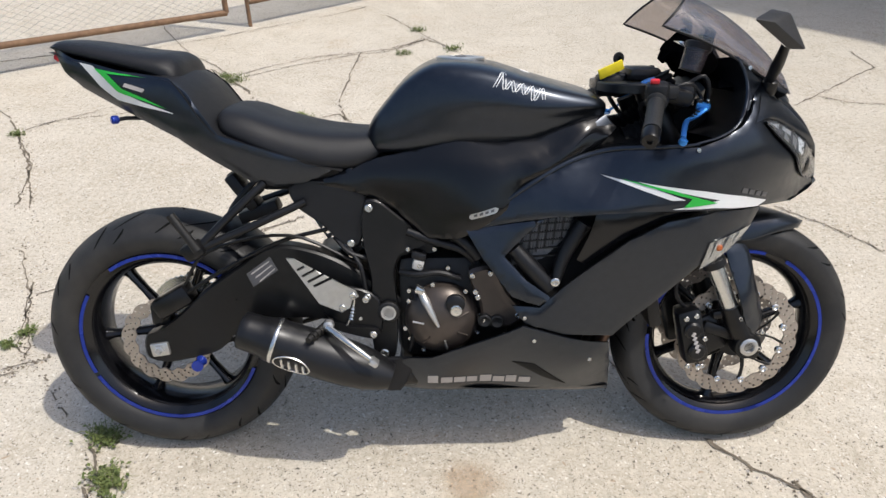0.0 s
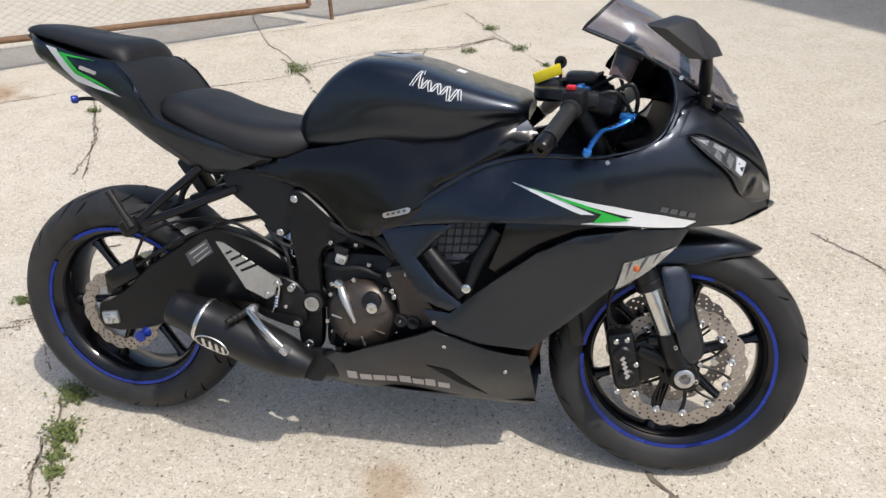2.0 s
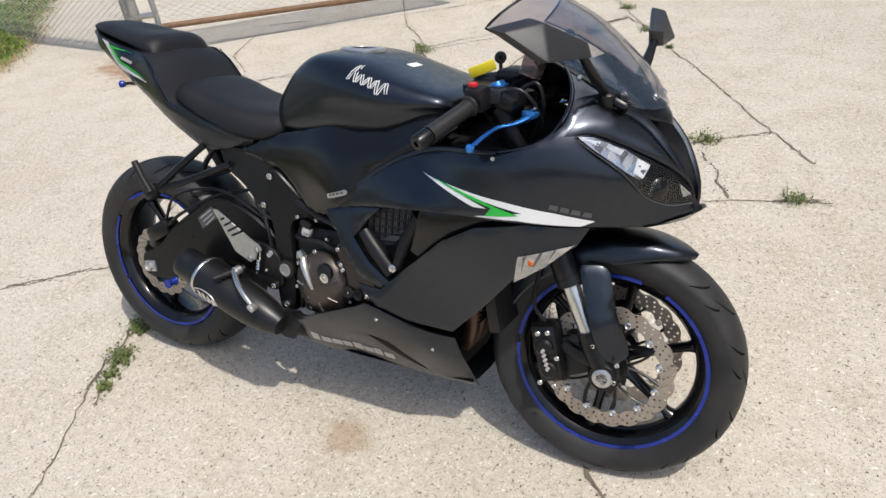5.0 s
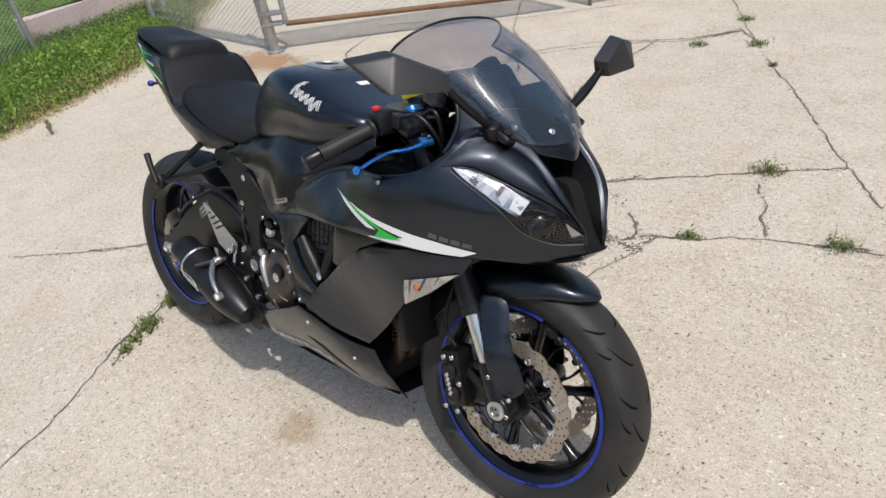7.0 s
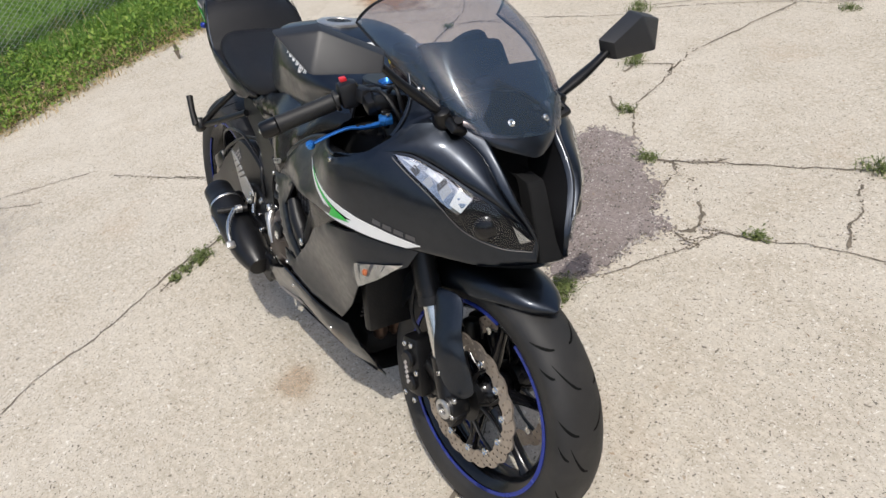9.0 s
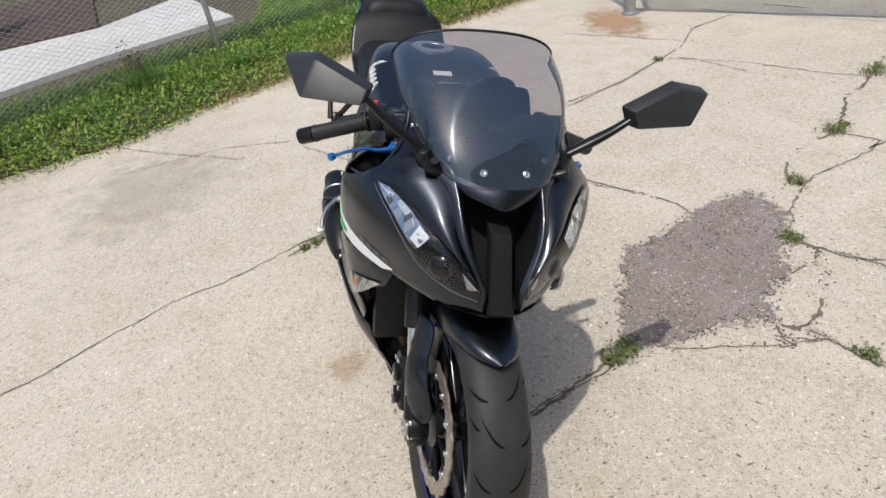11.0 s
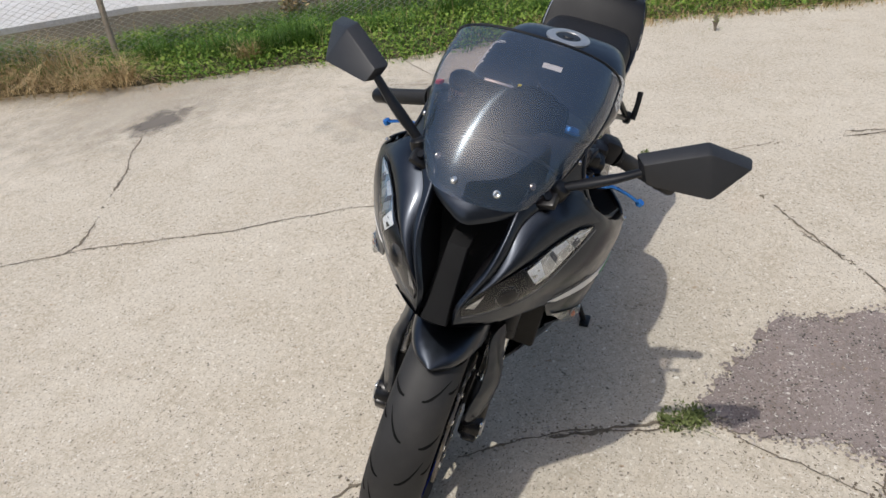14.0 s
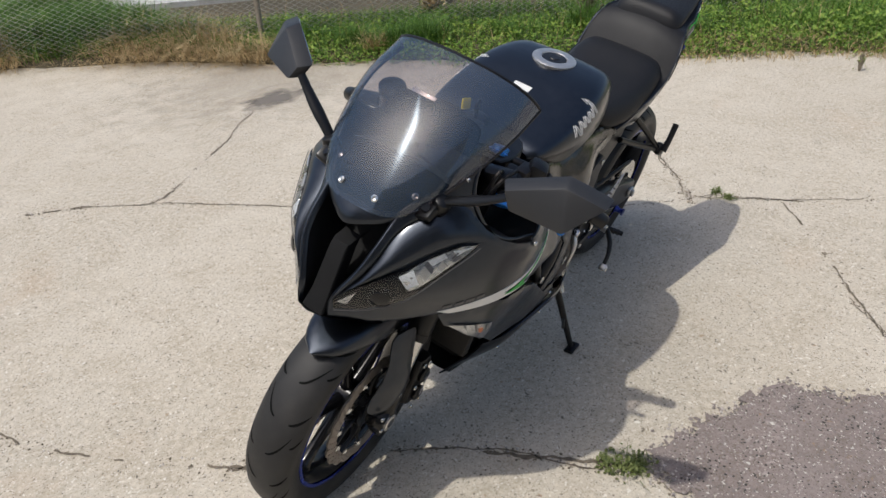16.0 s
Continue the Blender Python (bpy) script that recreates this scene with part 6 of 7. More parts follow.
def on_tank(x, z):
    keys = [(0.66, 0.142, 0.965, 0.795), (0.73, 0.163, 0.968, 0.806), (0.80, 0.173, 0.958, 0.803), (0.87, 0.176, 0.936, 0.808), (0.93, 0.170, 0.915, 0.828)]
    for a, b in zip(keys, keys[1:]):
        if a[0] <= x <= b[0]:
            k = (x - a[0]) / (b[0] - a[0])
            w, t, lo = (a[i] + (b[i] - a[i]) * k for i in (1, 2, 3))
            v = (z - lo) / (t - lo)
            for (y0, v0), (y1, v1) in zip(TANK_SIDE, TANK_SIDE[1:]):
                if v1 <= v <= v0:
                    return w * (y0 + (y1 - y0) * (v0 - v) / (v0 - v1))
            return w if v < 0.5 else 0
    return 0.16


# (a plain slanted wave, not lettered)
WAVE = [(k / 10, (1.0 if k == 1 else 0.62) if k % 2 else (-0.25 if k == 8 else 0.0)) for k in range(11)]
for s in (-1, 1):
    for off in (-0.0030, 0.0030):
        pts = []
        for u, v in curve(WAVE, 4):
            x, z = 0.790 + 0.102 * u + 0.010 * v + off, 0.918 + 0.030 * v - 0.026 * u
            pts.append((x, -on_tank(x, z) - 0.0012, z))
        bp("script_wave", sided(tube(pts, 0.0011, 5, 0), s), M_WHITE, "", tank, 0)

# seats and tail
def seat_shape():
    xs = [0.190, 0.205, 0.25, 0.32, 0.40, 0.47, 0.52, 0.55]
    zt = [0.866, 0.872, 0.866, 0.842, 0.823, 0.815, 0.812, 0.800]
    zb = [0.845, 0.822, 0.800, 0.768, 0.748, 0.744, 0.755, 0.775]
    wd = [0.110, 0.132, 0.142, 0.145, 0.142, 0.128, 0.108, 0.085]
    prof = curve([(0, 1.0), (0.5, 0.97), (0.78, 0.86), (0.93, 0.60), (1.0, 0.28), (0.985, 0.05), (0.93, -0.04)], 4)
    rings = []
    for x, t, b, w in curve([np.array(q) for q in zip(xs, zt, zb, wd)], 4):
        half = [(y * w, b + v * (t - b)) for y, v in prof]
        rings.append([Vector((x, -y, z)) for y, z in reversed(half)] + [Vector((x, y, z)) for y, z in half[1:]])
    return loft(rings)


bp("rider_seat", seat_shape(), M_SEAT, "black vinyl rider seat")


def pillion_shape():
    xs = [-0.185, -0.16, -0.10, 0.0, 0.055, 0.085, 0.105, 0.116, 0.120]
    zt = [1.006, 1.016, 1.012, 0.996, 0.990, 0.986, 0.972, 0.945, 0.915]
    zb = [0.998, 0.985, 0.970, 0.945, 0.925, 0.903, 0.886, 0.880, 0.885]
    wd = [0.045, 0.066, 0.086, 0.102, 0.107, 0.107, 0.102, 0.086, 0.05]
    prof = curve([(0, 1.0), (0.45, 0.985), (0.75, 0.9), (0.94, 0.72), (1.0, 0.50), (0.93, 0.30), (0.5, 0.12), (0, -0.04)], 4)
    rings = []
    for x, t, b, w in curve([np.array(q) for q in zip(xs, zt, zb, wd)], 4):
        half = [(y * w, b + v * (t - b)) for y, v in prof]
        rings.append([Vector((x, -y, z)) for y, z in reversed(half)] + [Vector((x, y, z)) for y, z in half[1:-1]])
    return loft(rings)


bp("pillion_seat", pillion_shape(), M_SEAT, "black vinyl pillion pad")


def tail_deck():
    """Top skin between the tail panels, ahead of and under the pillion pad."""
    line = [(-0.19, 0.995, 0.04), (-0.14, 0.985, 0.08), (-0.05, 0.962, 0.104), (0.05, 0.945, 0.116), (0.10, 0.937, 0.130), (0.14, 0.906, 0.139), (0.17, 0.863, 0.146), (0.20, 0.820, 0.150), (0.25, 0.803, 0.147), (0.40, 0.756, 0.138), (0.46, 0.740, 0.128)]
    rings = []
    for x, z, w in curve([np.array(q) for q in line], 3):
        k = min(max((x + 0.02) / 0.16, 0), 1)
        top = 0.024 * k * k * (3 - 2 * k)
        rings.append([Vector((x, (w + 0.006) * v, z - 0.003 + top * (1 - v * v))) for v in (-1, -0.93, -0.8, -0.6, -0.3, 0, 0.3, 0.6, 0.8, 0.93, 1)])
    return loft(rings, False, False)


bp("tail_deck", tail_deck(), M_SEAT)
bp("undertail", loft([[Vector((x, w * c * 1.18, z + 0.008 + 0.03 * q)) for c, q in ((-1, 1.2), (-0.8, 0), (0, -0.25), (0.8, 0), (1, 1.2))] for x, w, z in ((-0.165, 0.05, 0.965), (-0.12, 0.062, 0.918), (-0.036, 0.068, 0.87), (0.086, 0.08, 0.803), (0.185, 0.095, 0.742), (0.244, 0.105, 0.708), (0.307, 0.112, 0.69), (0.38, 0.112, 0.69), (0.45, 0.11, 0.70))], False, False), M_PLASTIC)
bp("tail_light", box((-0.176, 0, 0.985), (0.02, 0.075, 0.03), 0.008, (0, 25, 0)), M_RED, "dark red tail light")
for s in (-1, 1):
    ind = bp("rear_bracket", tube([(0.02, 0.08 * s, 0.85), (-0.015, 0.095 * s, 0.852), (-0.03, 0.10 * s, 0.85)], 0.0045, 8), M_PLASTIC)
    bp("blue_end", lathe([(0.008, 0), (0.0095, 0.003), (0.0095, 0.013), (0.006, 0.016), (0, 0.016)], (-0.032, 0.099 * s, 0.85), (-0.75, 0.6 * s, 0), 14), M_BLUE, "", ind)

# frame, subframe plates, swingarm
for s in (-1, 1):
    fp = bp("frame_plate", sided(plate([(0.503, 0.662), (0.515, 0.673), (0.535, 0.671), (0.569, 0.645), (0.642, 0.580), (0.612, 0.560), (0.580, 0.545), (0.568, 0.50), (0.571, 0.40), (0.566, 0.30), (0.548, 0.276), (0.52, 0.277), (0.508, 0.36), (0.513, 0.479), (0.497, 0.587)], -0.140, 0.03, (), 0.004, 4), s), M_BLACK, "black frame plate")
    bp("subframe_plate", sided(plate([(0.335, 0.695), (0.352, 0.652), (0.40, 0.615), (0.44, 0.575), (0.47, 0.556), (0.494, 0.575), (0.506, 0.64), (0.50, 0.69), (0.44, 0.712), (0.37, 0.715)], -0.122, 0.02, (), 0.004, 4), s), M_PLASTIC)
    bp("pivot", sided(lathe([(0.026, 0), (0.026, 0.010), (0.022, 0.013), (0.017, 0.013), (0.016, 0.009), (0.011, 0.009), (0.010, 0.004), (0, 0.004)], (0.552, -0.142, 0.408), (0, -1, 0), 28), s), M_ENGINE, "dark swingarm pivot nut", fp)
    bp("pivot_ring", sided(lathe([(0.0175, 0), (0.0175, 0.002), (0.0125, 0.002), (0.0125, 0)], (0.552, -0.1545, 0.408), (0, -1, 0), 28), s), M_ALU, "", fp)
    bits("frame_bolt", sided(join(*[bolt((x, -0.142, z), r) for x, z, r in ((0.515, 0.655, 0.009), (0.538, 0.30, 0.011), (0.543, 0.272, 0.008))] + [bolt((x, -0.124, z), 0.009) for x, z in ((0.362, 0.662), (0.470, 0.568))]), s), M_STEEL, "", fp)
    # beam of the swingarm, a deep tapered box
    beam = bp("swingarm", sided(join(plate([(-0.035, 0.338), (-0.038, 0.285), (0.0, 0.270), (0.05, 0.275), (0.138, 0.300), (0.21, 0.365), (0.347, 0.385), (0.46, 0.375), (0.55, 0.372), (0.585, 0.405), (0.575, 0.44), (0.50, 0.49), (0.44, 0.528), (0.38, 0.553), (0.31, 0.566), (0.26, 0.552), (0.19, 0.505), (0.117, 0.453), (0.05, 0.39), (0.0, 0.355)], -0.128, 0.035, (), 0.007, 4), box((0.40, 0.0, 0.47), (0.07, 0.2, 0.10), 0.02)) if s < 0 else plate([(-0.035, 0.338), (-0.038, 0.285), (0.0, 0.270), (0.10, 0.29), (0.347, 0.36), (0.55, 0.372), (0.585, 0.405), (0.575, 0.44), (0.40, 0.46), (0.20, 0.42), (0.05, 0.37), (0.0, 0.355)], -0.128, 0.035, (), 0.007, 4), s), M_BLACK, "black aluminium swingarm")
    bp("axle_block", sided(join(box((0.0, -0.131, 0.308), (0.044, 0.012, 0.034), 0.004, (0, -8, 0)), lathe([(0.014, 0), (0.014, 0.008), (0.009, 0.010), (0.005, 0.004)], (0.0, -0.137, 0.308), (0, -1, 0), 6)), s), M_ALU, "bright axle adjuster block", beam)
    bp("spool", sided(join(lathe([(0.014, 0), (0.009, 0.01), (0.009, 0.02), (0.014, 0.026), (0.014, 0.03), (0, 0.03)], (0.093, -0.128, 0.275), (0, -1, 0), 18)), s), M_BLUE, "blue anodised stand spool", beam)
bp("warning_label", plate([(0.224, 0.497), (0.282, 0.538), (0.298, 0.506), (0.238, 0.465)], -0.1295, 0.001), M_DKGREY, "small dark grey warning label", None, 0)
bits("label_line", join(*[plate([(0.236 + 0.009 * k, 0.498 - 0.009 * k + 0.001), (0.279 + 0.006 * k, 0.529 - 0.009 * k), (0.279 + 0.006 * k, 0.526 - 0.009 * k), (0.236 + 0.009 * k, 0.495 - 0.009 * k)], -0.1305, 0.0008) for k in range(3)]), M_GREY, "", None, 0)
bp("rear_caliper", join(box((0.035, -0.095, 0.42), (0.10, 0.055, 0.05), 0.012, (0, -30, 0)), box((0.0, -0.09, 0.385), (0.05, 0.035, 0.06), 0.01), tube([(0.07, -0.11, 0.44), (0.16, -0.125, 0.50), (0.30, -0.12, 0.57), (0.42, -0.11, 0.60)], 0.005, 8), tube([(0.06, -0.105, 0.45), (0.14, -0.12, 0.55), (0.33, -0.13, 0.59), (0.48, -0.12, 0.52)], 0.004, 8)), M_BLACK)
bp("rear_hugger", loft([[Vector((REAR.x + (0.330 - 0.03 * abs(v) ** 3) * math.cos(radians(a)), 0.088 * v, REAR.z + (0.330 - 0.03 * abs(v) ** 3) * math.sin(radians(a)))) for v in (-1, -0.85, -0.5, 0, 0.5, 0.85, 1)] for a in range(16, 66, 5)], False, False), M_PLASTIC)
bp("plate_hanger", join(box((0.20, 0, 0.665), (0.03, 0.06, 0.10), 0.008, (0, -35, 0)), box((0.235, 0.0, 0.615), (0.10, 0.05, 0.03), 0.006, (0, -20, 0)), tube([(0.24, -0.02, 0.70), (0.185, -0.03, 0.64), (0.165, -0.035, 0.60)], 0.008, 8)), M_PLASTIC)
bp("chain", join(tube([(0.0, 0.09, 0.418), (0.30, 0.09, 0.445), (0.56, 0.09, 0.46)], 0.007, 6, 0), tube([(0.0, 0.09, 0.202), (0.30, 0.09, 0.28), (0.56, 0.09, 0.36)], 0.007, 6, 0)), M_ENGINE)
bp("shock", join(lathe([(0.03, 0.02 * i) if i % 2 else (0.022, 0.02 * i) for i in range(10)], (0.44, 0, 0.46), (0.15, 0, 1), 16)), M_STEEL)

# pegs, hangers, pedals
for s in (-1, 1):
    hang = bp("pillion_hanger", sided(join(tube([(0.372, -0.13, 0.668), (0.25, -0.165, 0.618), (0.142, -0.195, 0.578)], 0.0095, 10, 0), tube([(0.285, -0.13, 0.712), (0.21, -0.165, 0.645), (0.145, -0.195, 0.582)], 0.0095, 10, 0), box((0.135, -0.198, 0.578), (0.05, 0.028, 0.04), 0.01, (0, -30, 0))), s), M_BLACK, "black pillion peg hanger")
    bp("pillion_peg", sided(tube([(0.150, -0.215, 0.583), (0.128, -0.216, 0.62), (0.100, -0.212, 0.662)], [0.011, 0.009, 0.010], 10), s), M_ENGINE, "folded pillion foot peg", hang)
    guard = bp("heel_guard", sided(plate([(0.328, 0.548), (0.345, 0.547), (0.452, 0.484), (0.480, 0.470), (0.487, 0.455), (0.472, 0.446), (0.466, 0.428), (0.447, 0.416), (0.396, 0.438)], -0.170, 0.004, [[(x0, z0 + 0.003), (x0 + 0.003, z0 - 0.003), (x1, z1 - 0.002), (x1 - 0.003, z1 + 0.004)] for x0, z0, x1, z1 in ((0.349, 0.520, 0.369, 0.528), (0.359, 0.505, 0.392, 0.520), (0.371, 0.491, 0.414, 0.511), (0.384, 0.480, 0.430, 0.500))], 0.001), s), M_ALU, "slotted silver heel guard")
    bits("guard_bolt", sided(join(bolt((0.474, -0.171, 0.458), 0.008), bolt((0.449, -0.171, 0.429), 0.008), bolt((0.505, -0.15, 0.447), 0.008)), s), M_STEEL, "", guard)
    bp("peg_bracket", sided(plate([(0.40, 0.46), (0.47, 0.47), (0.53, 0.44), (0.535, 0.36), (0.50, 0.345), (0.44, 0.375), (0.40, 0.41)], -0.152, 0.012, (), 0.003, 3), s), M_BLACK, "", guard)
    peg = bp("rider_peg", sided(tube([(0.418, -0.165, 0.392), (0.40, -0.205, 0.388), (0.381, -0.245, 0.382)], [0.010, 0.0085, 0.0075], 12, 0), s), M_ENGINE, "knurled dark foot peg", guard)
    for k in range(6):
        bp("peg_ridge", sided(lathe([(0.0105, -0.002), (0.0105, 0.002)], (0.4145 - 0.0052 * k, -0.173 - 0.0117 * k, 0.3912 - 0.0014 * k), (0.38, 0.92, 0.06), 10), s), M_ENGINE, "", peg)
    pedal = bp("pedal", sided(tube([(0.419, -0.205, 0.395), (0.456, -0.235, 0.382), (0.491, -0.252, 0.363), (0.522, -0.258, 0.34)], [0.0085, 0.0078, 0.0068, 0.006], 12), s), M_STEEL if s < 0 else M_BLACK, "polished foot lever" if s < 0 else "black foot lever", guard)
    bp("toe_piece", sided(box((0.526, -0.260, 0.337), (0.022, 0.026, 0.015), 0.005, (0, 38, 0)), s), M_ALU, "", pedal)
    bp("pedal_pivot", sided(lathe([(0.012, -0.01), (0.012, 0.006), (0.009, 0.008), (0, 0.008)], (0.419, -0.195, 0.395), (0, -1, 0), 18), s), M_ALU, "", pedal)
    bp("link_arm", sided(plate([(0.418, 0.395), (0.45, 0.380), (0.51, 0.374), (0.528, 0.366), (0.528, 0.352), (0.512, 0.346), (0.46, 0.358), (0.42, 0.375)], -0.162, 0.010, (), 0.002, 3), s), M_BLACK, "", guard)
    bp("link_rod", sided(tube([(0.452, -0.158, 0.372), (0.47, -0.16, 0.42), (0.477, -0.158, 0.462)], 0.0035, 8), s), M_STEEL, "", guard)
    bp("link_spring", sided(lathe([(0.006 if k % 2 else 0.004, 0.004 * k) for k in range(9)], (0.466, -0.165, 0.395), (0.2, 0, 1), 10), s), M_STEEL, "", guard)
    for x, y, z, r in ((0.516, -0.163, 0.358, 0.0085), (0.500, -0.152, 0.441, 0.0085), (0.487, -0.153, 0.395, 0.005)):
        bp("link_bolt", sided(bolt((x, y, z), r), s), M_STEEL, "", guard)

# exhaust
AX = Vector((0.345, 0.0, -0.125)).normalized()
ex = bp("exhaust_can", lathe([(0.031, 0.004), (0.041, 0.0), (0.0435, 0.003), (0.0445, 0.02), (0.0450, 0.042), (0.0485, 0.062), (0.0525, 0.074), (0.0525, 0.088), (0.0515, 0.092), (0.053, 0.12), (0.0555, 0.20), (0.054, 0.26), (0.049, 0.30), (0.040, 0.335), (0.03, 0.36)], (0.218, -0.19, 0.385), AX, 40), M_CAN, "short black exhaust can")
bp("outlet", lathe([(0.030, 0.05), (0.030, -0.002), (0.034, -0.004), (0.037, 0.003)], (0.218, -0.19, 0.385), AX, 32), M_DEEP, "", ex)
bp("clamp_band", lathe([(0.0525, 0.0), (0.0540, 0.002), (0.0540, 0.007), (0.0525, 0.009)], Vector((0.218, -0.19, 0.385)) + AX * 0.078, AX, 40), M_STEEL, "", ex)
def on_can(d, a, r=0.0560):
    """A point on the can: d along it, a radians round it from its outer side upwards."""
    up = Vector((0, -1, 0)).cross(AX) * -1
    return Vector((0.218, -0.19, 0.385)) + AX * d + (Vector((0, -1, 0)) * math.cos(a) + up * math.sin(a)) * r


bp("maker_oval", tube([tuple(on_can(0.135 + 0.042 * math.cos(6.28318 * k / 30), 0.42 + 0.42 * math.sin(6.28318 * k / 30))) for k in range(31)], 0.002, 6, 0), M_STEEL, "silver oval badge", ex)
for d0 in (0.110, 0.127, 0.144, 0.160):
    bp("oval_stroke", tube([tuple(on_can(d0, 0.20)), tuple(on_can(d0 + 0.006, 0.64))], 0.0038, 6, 0), M_STEEL, "", ex)
bp("link_pipe", tube([(0.58, -0.15, 0.25), (0.70, -0.08, 0.22), (0.85, 0.0, 0.22), (0.98, 0.0, 0.23)], 0.028, 14), M_BLACK)
bp("pan_tail", plate([(0.455, 0.262), (0.505, 0.29), (0.60, 0.302), (0.606, 0.27), (0.575, 0.215), (0.52, 0.225)], -0.172, 0.012, (), 0.003, 2), M_PLASTIC)
for i, y in enumerate((-0.10, -0.035, 0.035, 0.10)):
    bp("header_pipe", tube([(0.95, y, 0.52), (1.04, y, 0.50), (1.075, y * 0.95, 0.40), (1.05, y * 0.7, 0.28), (0.97, y * 0.4, 0.225)], 0.019, 14), M_PIPE, "heat-stained header pipe")

# engine
engine = bp("engine", join(box((0.70, 0, 0.41), (0.26, 0.27, 0.26), 0.03), box((0.83, 0, 0.52), (0.20, 0.26, 0.30), 0.03, (0, 20, 0)), box((0.74, 0, 0.30), (0.34, 0.18, 0.14), 0.03), box((0.60, 0, 0.55), (0.14, 0.22, 0.18), 0.02)), M_ENGINE, "dark cast engine block")
for s in (-1, 1):
    cover = bp("clutch_cover", sided(lathe([(0.086, -0.025), (0.086, 0.0), (0.080, 0.010), (0.070, 0.022), (0.052, 0.032), (0.030, 0.037), (0.0, 0.038)], (0.675, -0.150, 0.392), (0, -1, 0), 48), s), M_BRONZE, "bronze round clutch cover", engine)
    for k in range(7):
        t = 0.4 + 6.28318 * k / 7
        bp("cover_rib", sided(tube([(0.675 + 0.040 * math.cos(t), -0.1855, 0.392 + 0.040 * math.sin(t)), (0.675 + 0.066 * math.cos(t), -0.176, 0.392 + 0.066 * math.sin(t))], [0.0022, 0.003], 6, 0), s), M_ALU if k in (3, 5) else M_BRONZE, "", cover)
    bp("oil_cap", sided(lathe([(0.022, 0), (0.022, 0.010), (0.018, 0.013), (0.0, 0.013)], (0.706, -0.178, 0.442), (0, -1, 0), 24), s), M_PLASTIC, "", cover)
    bp("sight_glass", sided(lathe([(0.013, 0), (0.013, 0.006), (0.010, 0.007), (0.0, 0.005)], (0.708, -0.186, 0.428), (0, -1, 0), 20), s), M_STEEL, "", cover)
    bp("starter_cover", sided(plate([(0.735, 0.505), (0.752, 0.522), (0.789, 0.522), (0.83, 0.462), (0.860, 0.415), (0.845, 0.385), (0.81, 0.378), (0.770, 0.392), (0.76, 0.44)], -0.175, 0.035, (), 0.008, 3), s), M_BRONZE, "bronze starter cover", engine)
    bits("cover_bolt", sided(join(*[bolt((x, -0.177, z), 0.0065) for x, z in ((0.745, 0.507), (0.785, 0.512), (0.752, 0.468), (0.848, 0.41), (0.80, 0.385), (0.768, 0.40), (0.757, 0.455))] + [bolt((0.675 + 0.088 * math.cos(t), -0.153, 0.392 + 0.088 * math.sin(t)), 0.006) for t in (0.1, 0.9, 1.8, 2.6, 3.4, 4.2, 5.2, 5.9)]), s), M_STEEL, "", engine)
    bp("lever_arm", sided(tube([(0.628, -0.168, 0.468), (0.640, -0.182, 0.445), (0.655, -0.188, 0.415), (0.668, -0.190, 0.388)], [0.008, 0.010, 0.007, 0.0035], 10), s), M_ALU, "", engine)
    bp("arm_clamp", sided(box((0.626, -0.172, 0.472), (0.022, 0.02, 0.016), 0.004, (0, 30, 0)), s), M_STEEL, "", engine)
    bp("pickup_cover", sided(join(*[lathe([(0.016, 0), (0.016, 0.008), (0.012, 0.010), (0.0, 0.006)], (x, -0.174, z), (0, -1, 0), 20) for x, z in ((0.773, 0.398), (0.801, 0.396))]), s), M_ENGINE, "", engine)
    bp("connector", sided(box((0.622, -0.138, 0.522), (0.026, 0.022, 0.026), 0.006, (0, 15, 0)), s), M_HAZY, "cloudy grey plastic connector", engine)
    bp("connector_cap", sided(box((0.624, -0.136, 0.543), (0.034, 0.028, 0.018), 0.005, (0, 15, 0)), s), M_PLASTIC, "", engine)
    bits("hose", sided(join(tube([(0.60, -0.14, 0.60), (0.66, -0.15, 0.58), (0.72, -0.15, 0.56), (0.76, -0.14, 0.52)], 0.010, 10), tube([(0.58, -0.13, 0.50), (0.62, -0.15, 0.50), (0.67, -0.15, 0.505), (0.72, -0.15, 0.49)], 0.007, 8), tube([(0.60, -0.13, 0.46), (0.62, -0.16, 0.44), (0.61, -0.16, 0.36), (0.60, -0.15, 0.31)], 0.006, 8), tube([(0.69, -0.14, 0.60), (0.73, -0.16, 0.58), (0.76, -0.16, 0.545)], 0.014, 10), tube([(0.46, -0.12, 0.56), (0.49, -0.14, 0.52), (0.50, -0.14, 0.46)], 0.005, 8), tube([(0.43, -0.11, 0.58), (0.47, -0.13, 0.545), (0.53, -0.125, 0.53)], 0.006, 8)), s), M_PLASTIC, "", engine)
    bits("casing_bolt", sided(join(*[bolt((x, -0.145, z), 0.006) for x, z in ((0.60, 0.46), (0.597, 0.41), (0.60, 0.34), (0.625, 0.52), (0.69, 0.515), (0.66, 0.56), (0.60, 0.56))]), s), M_STEEL, "", engine)
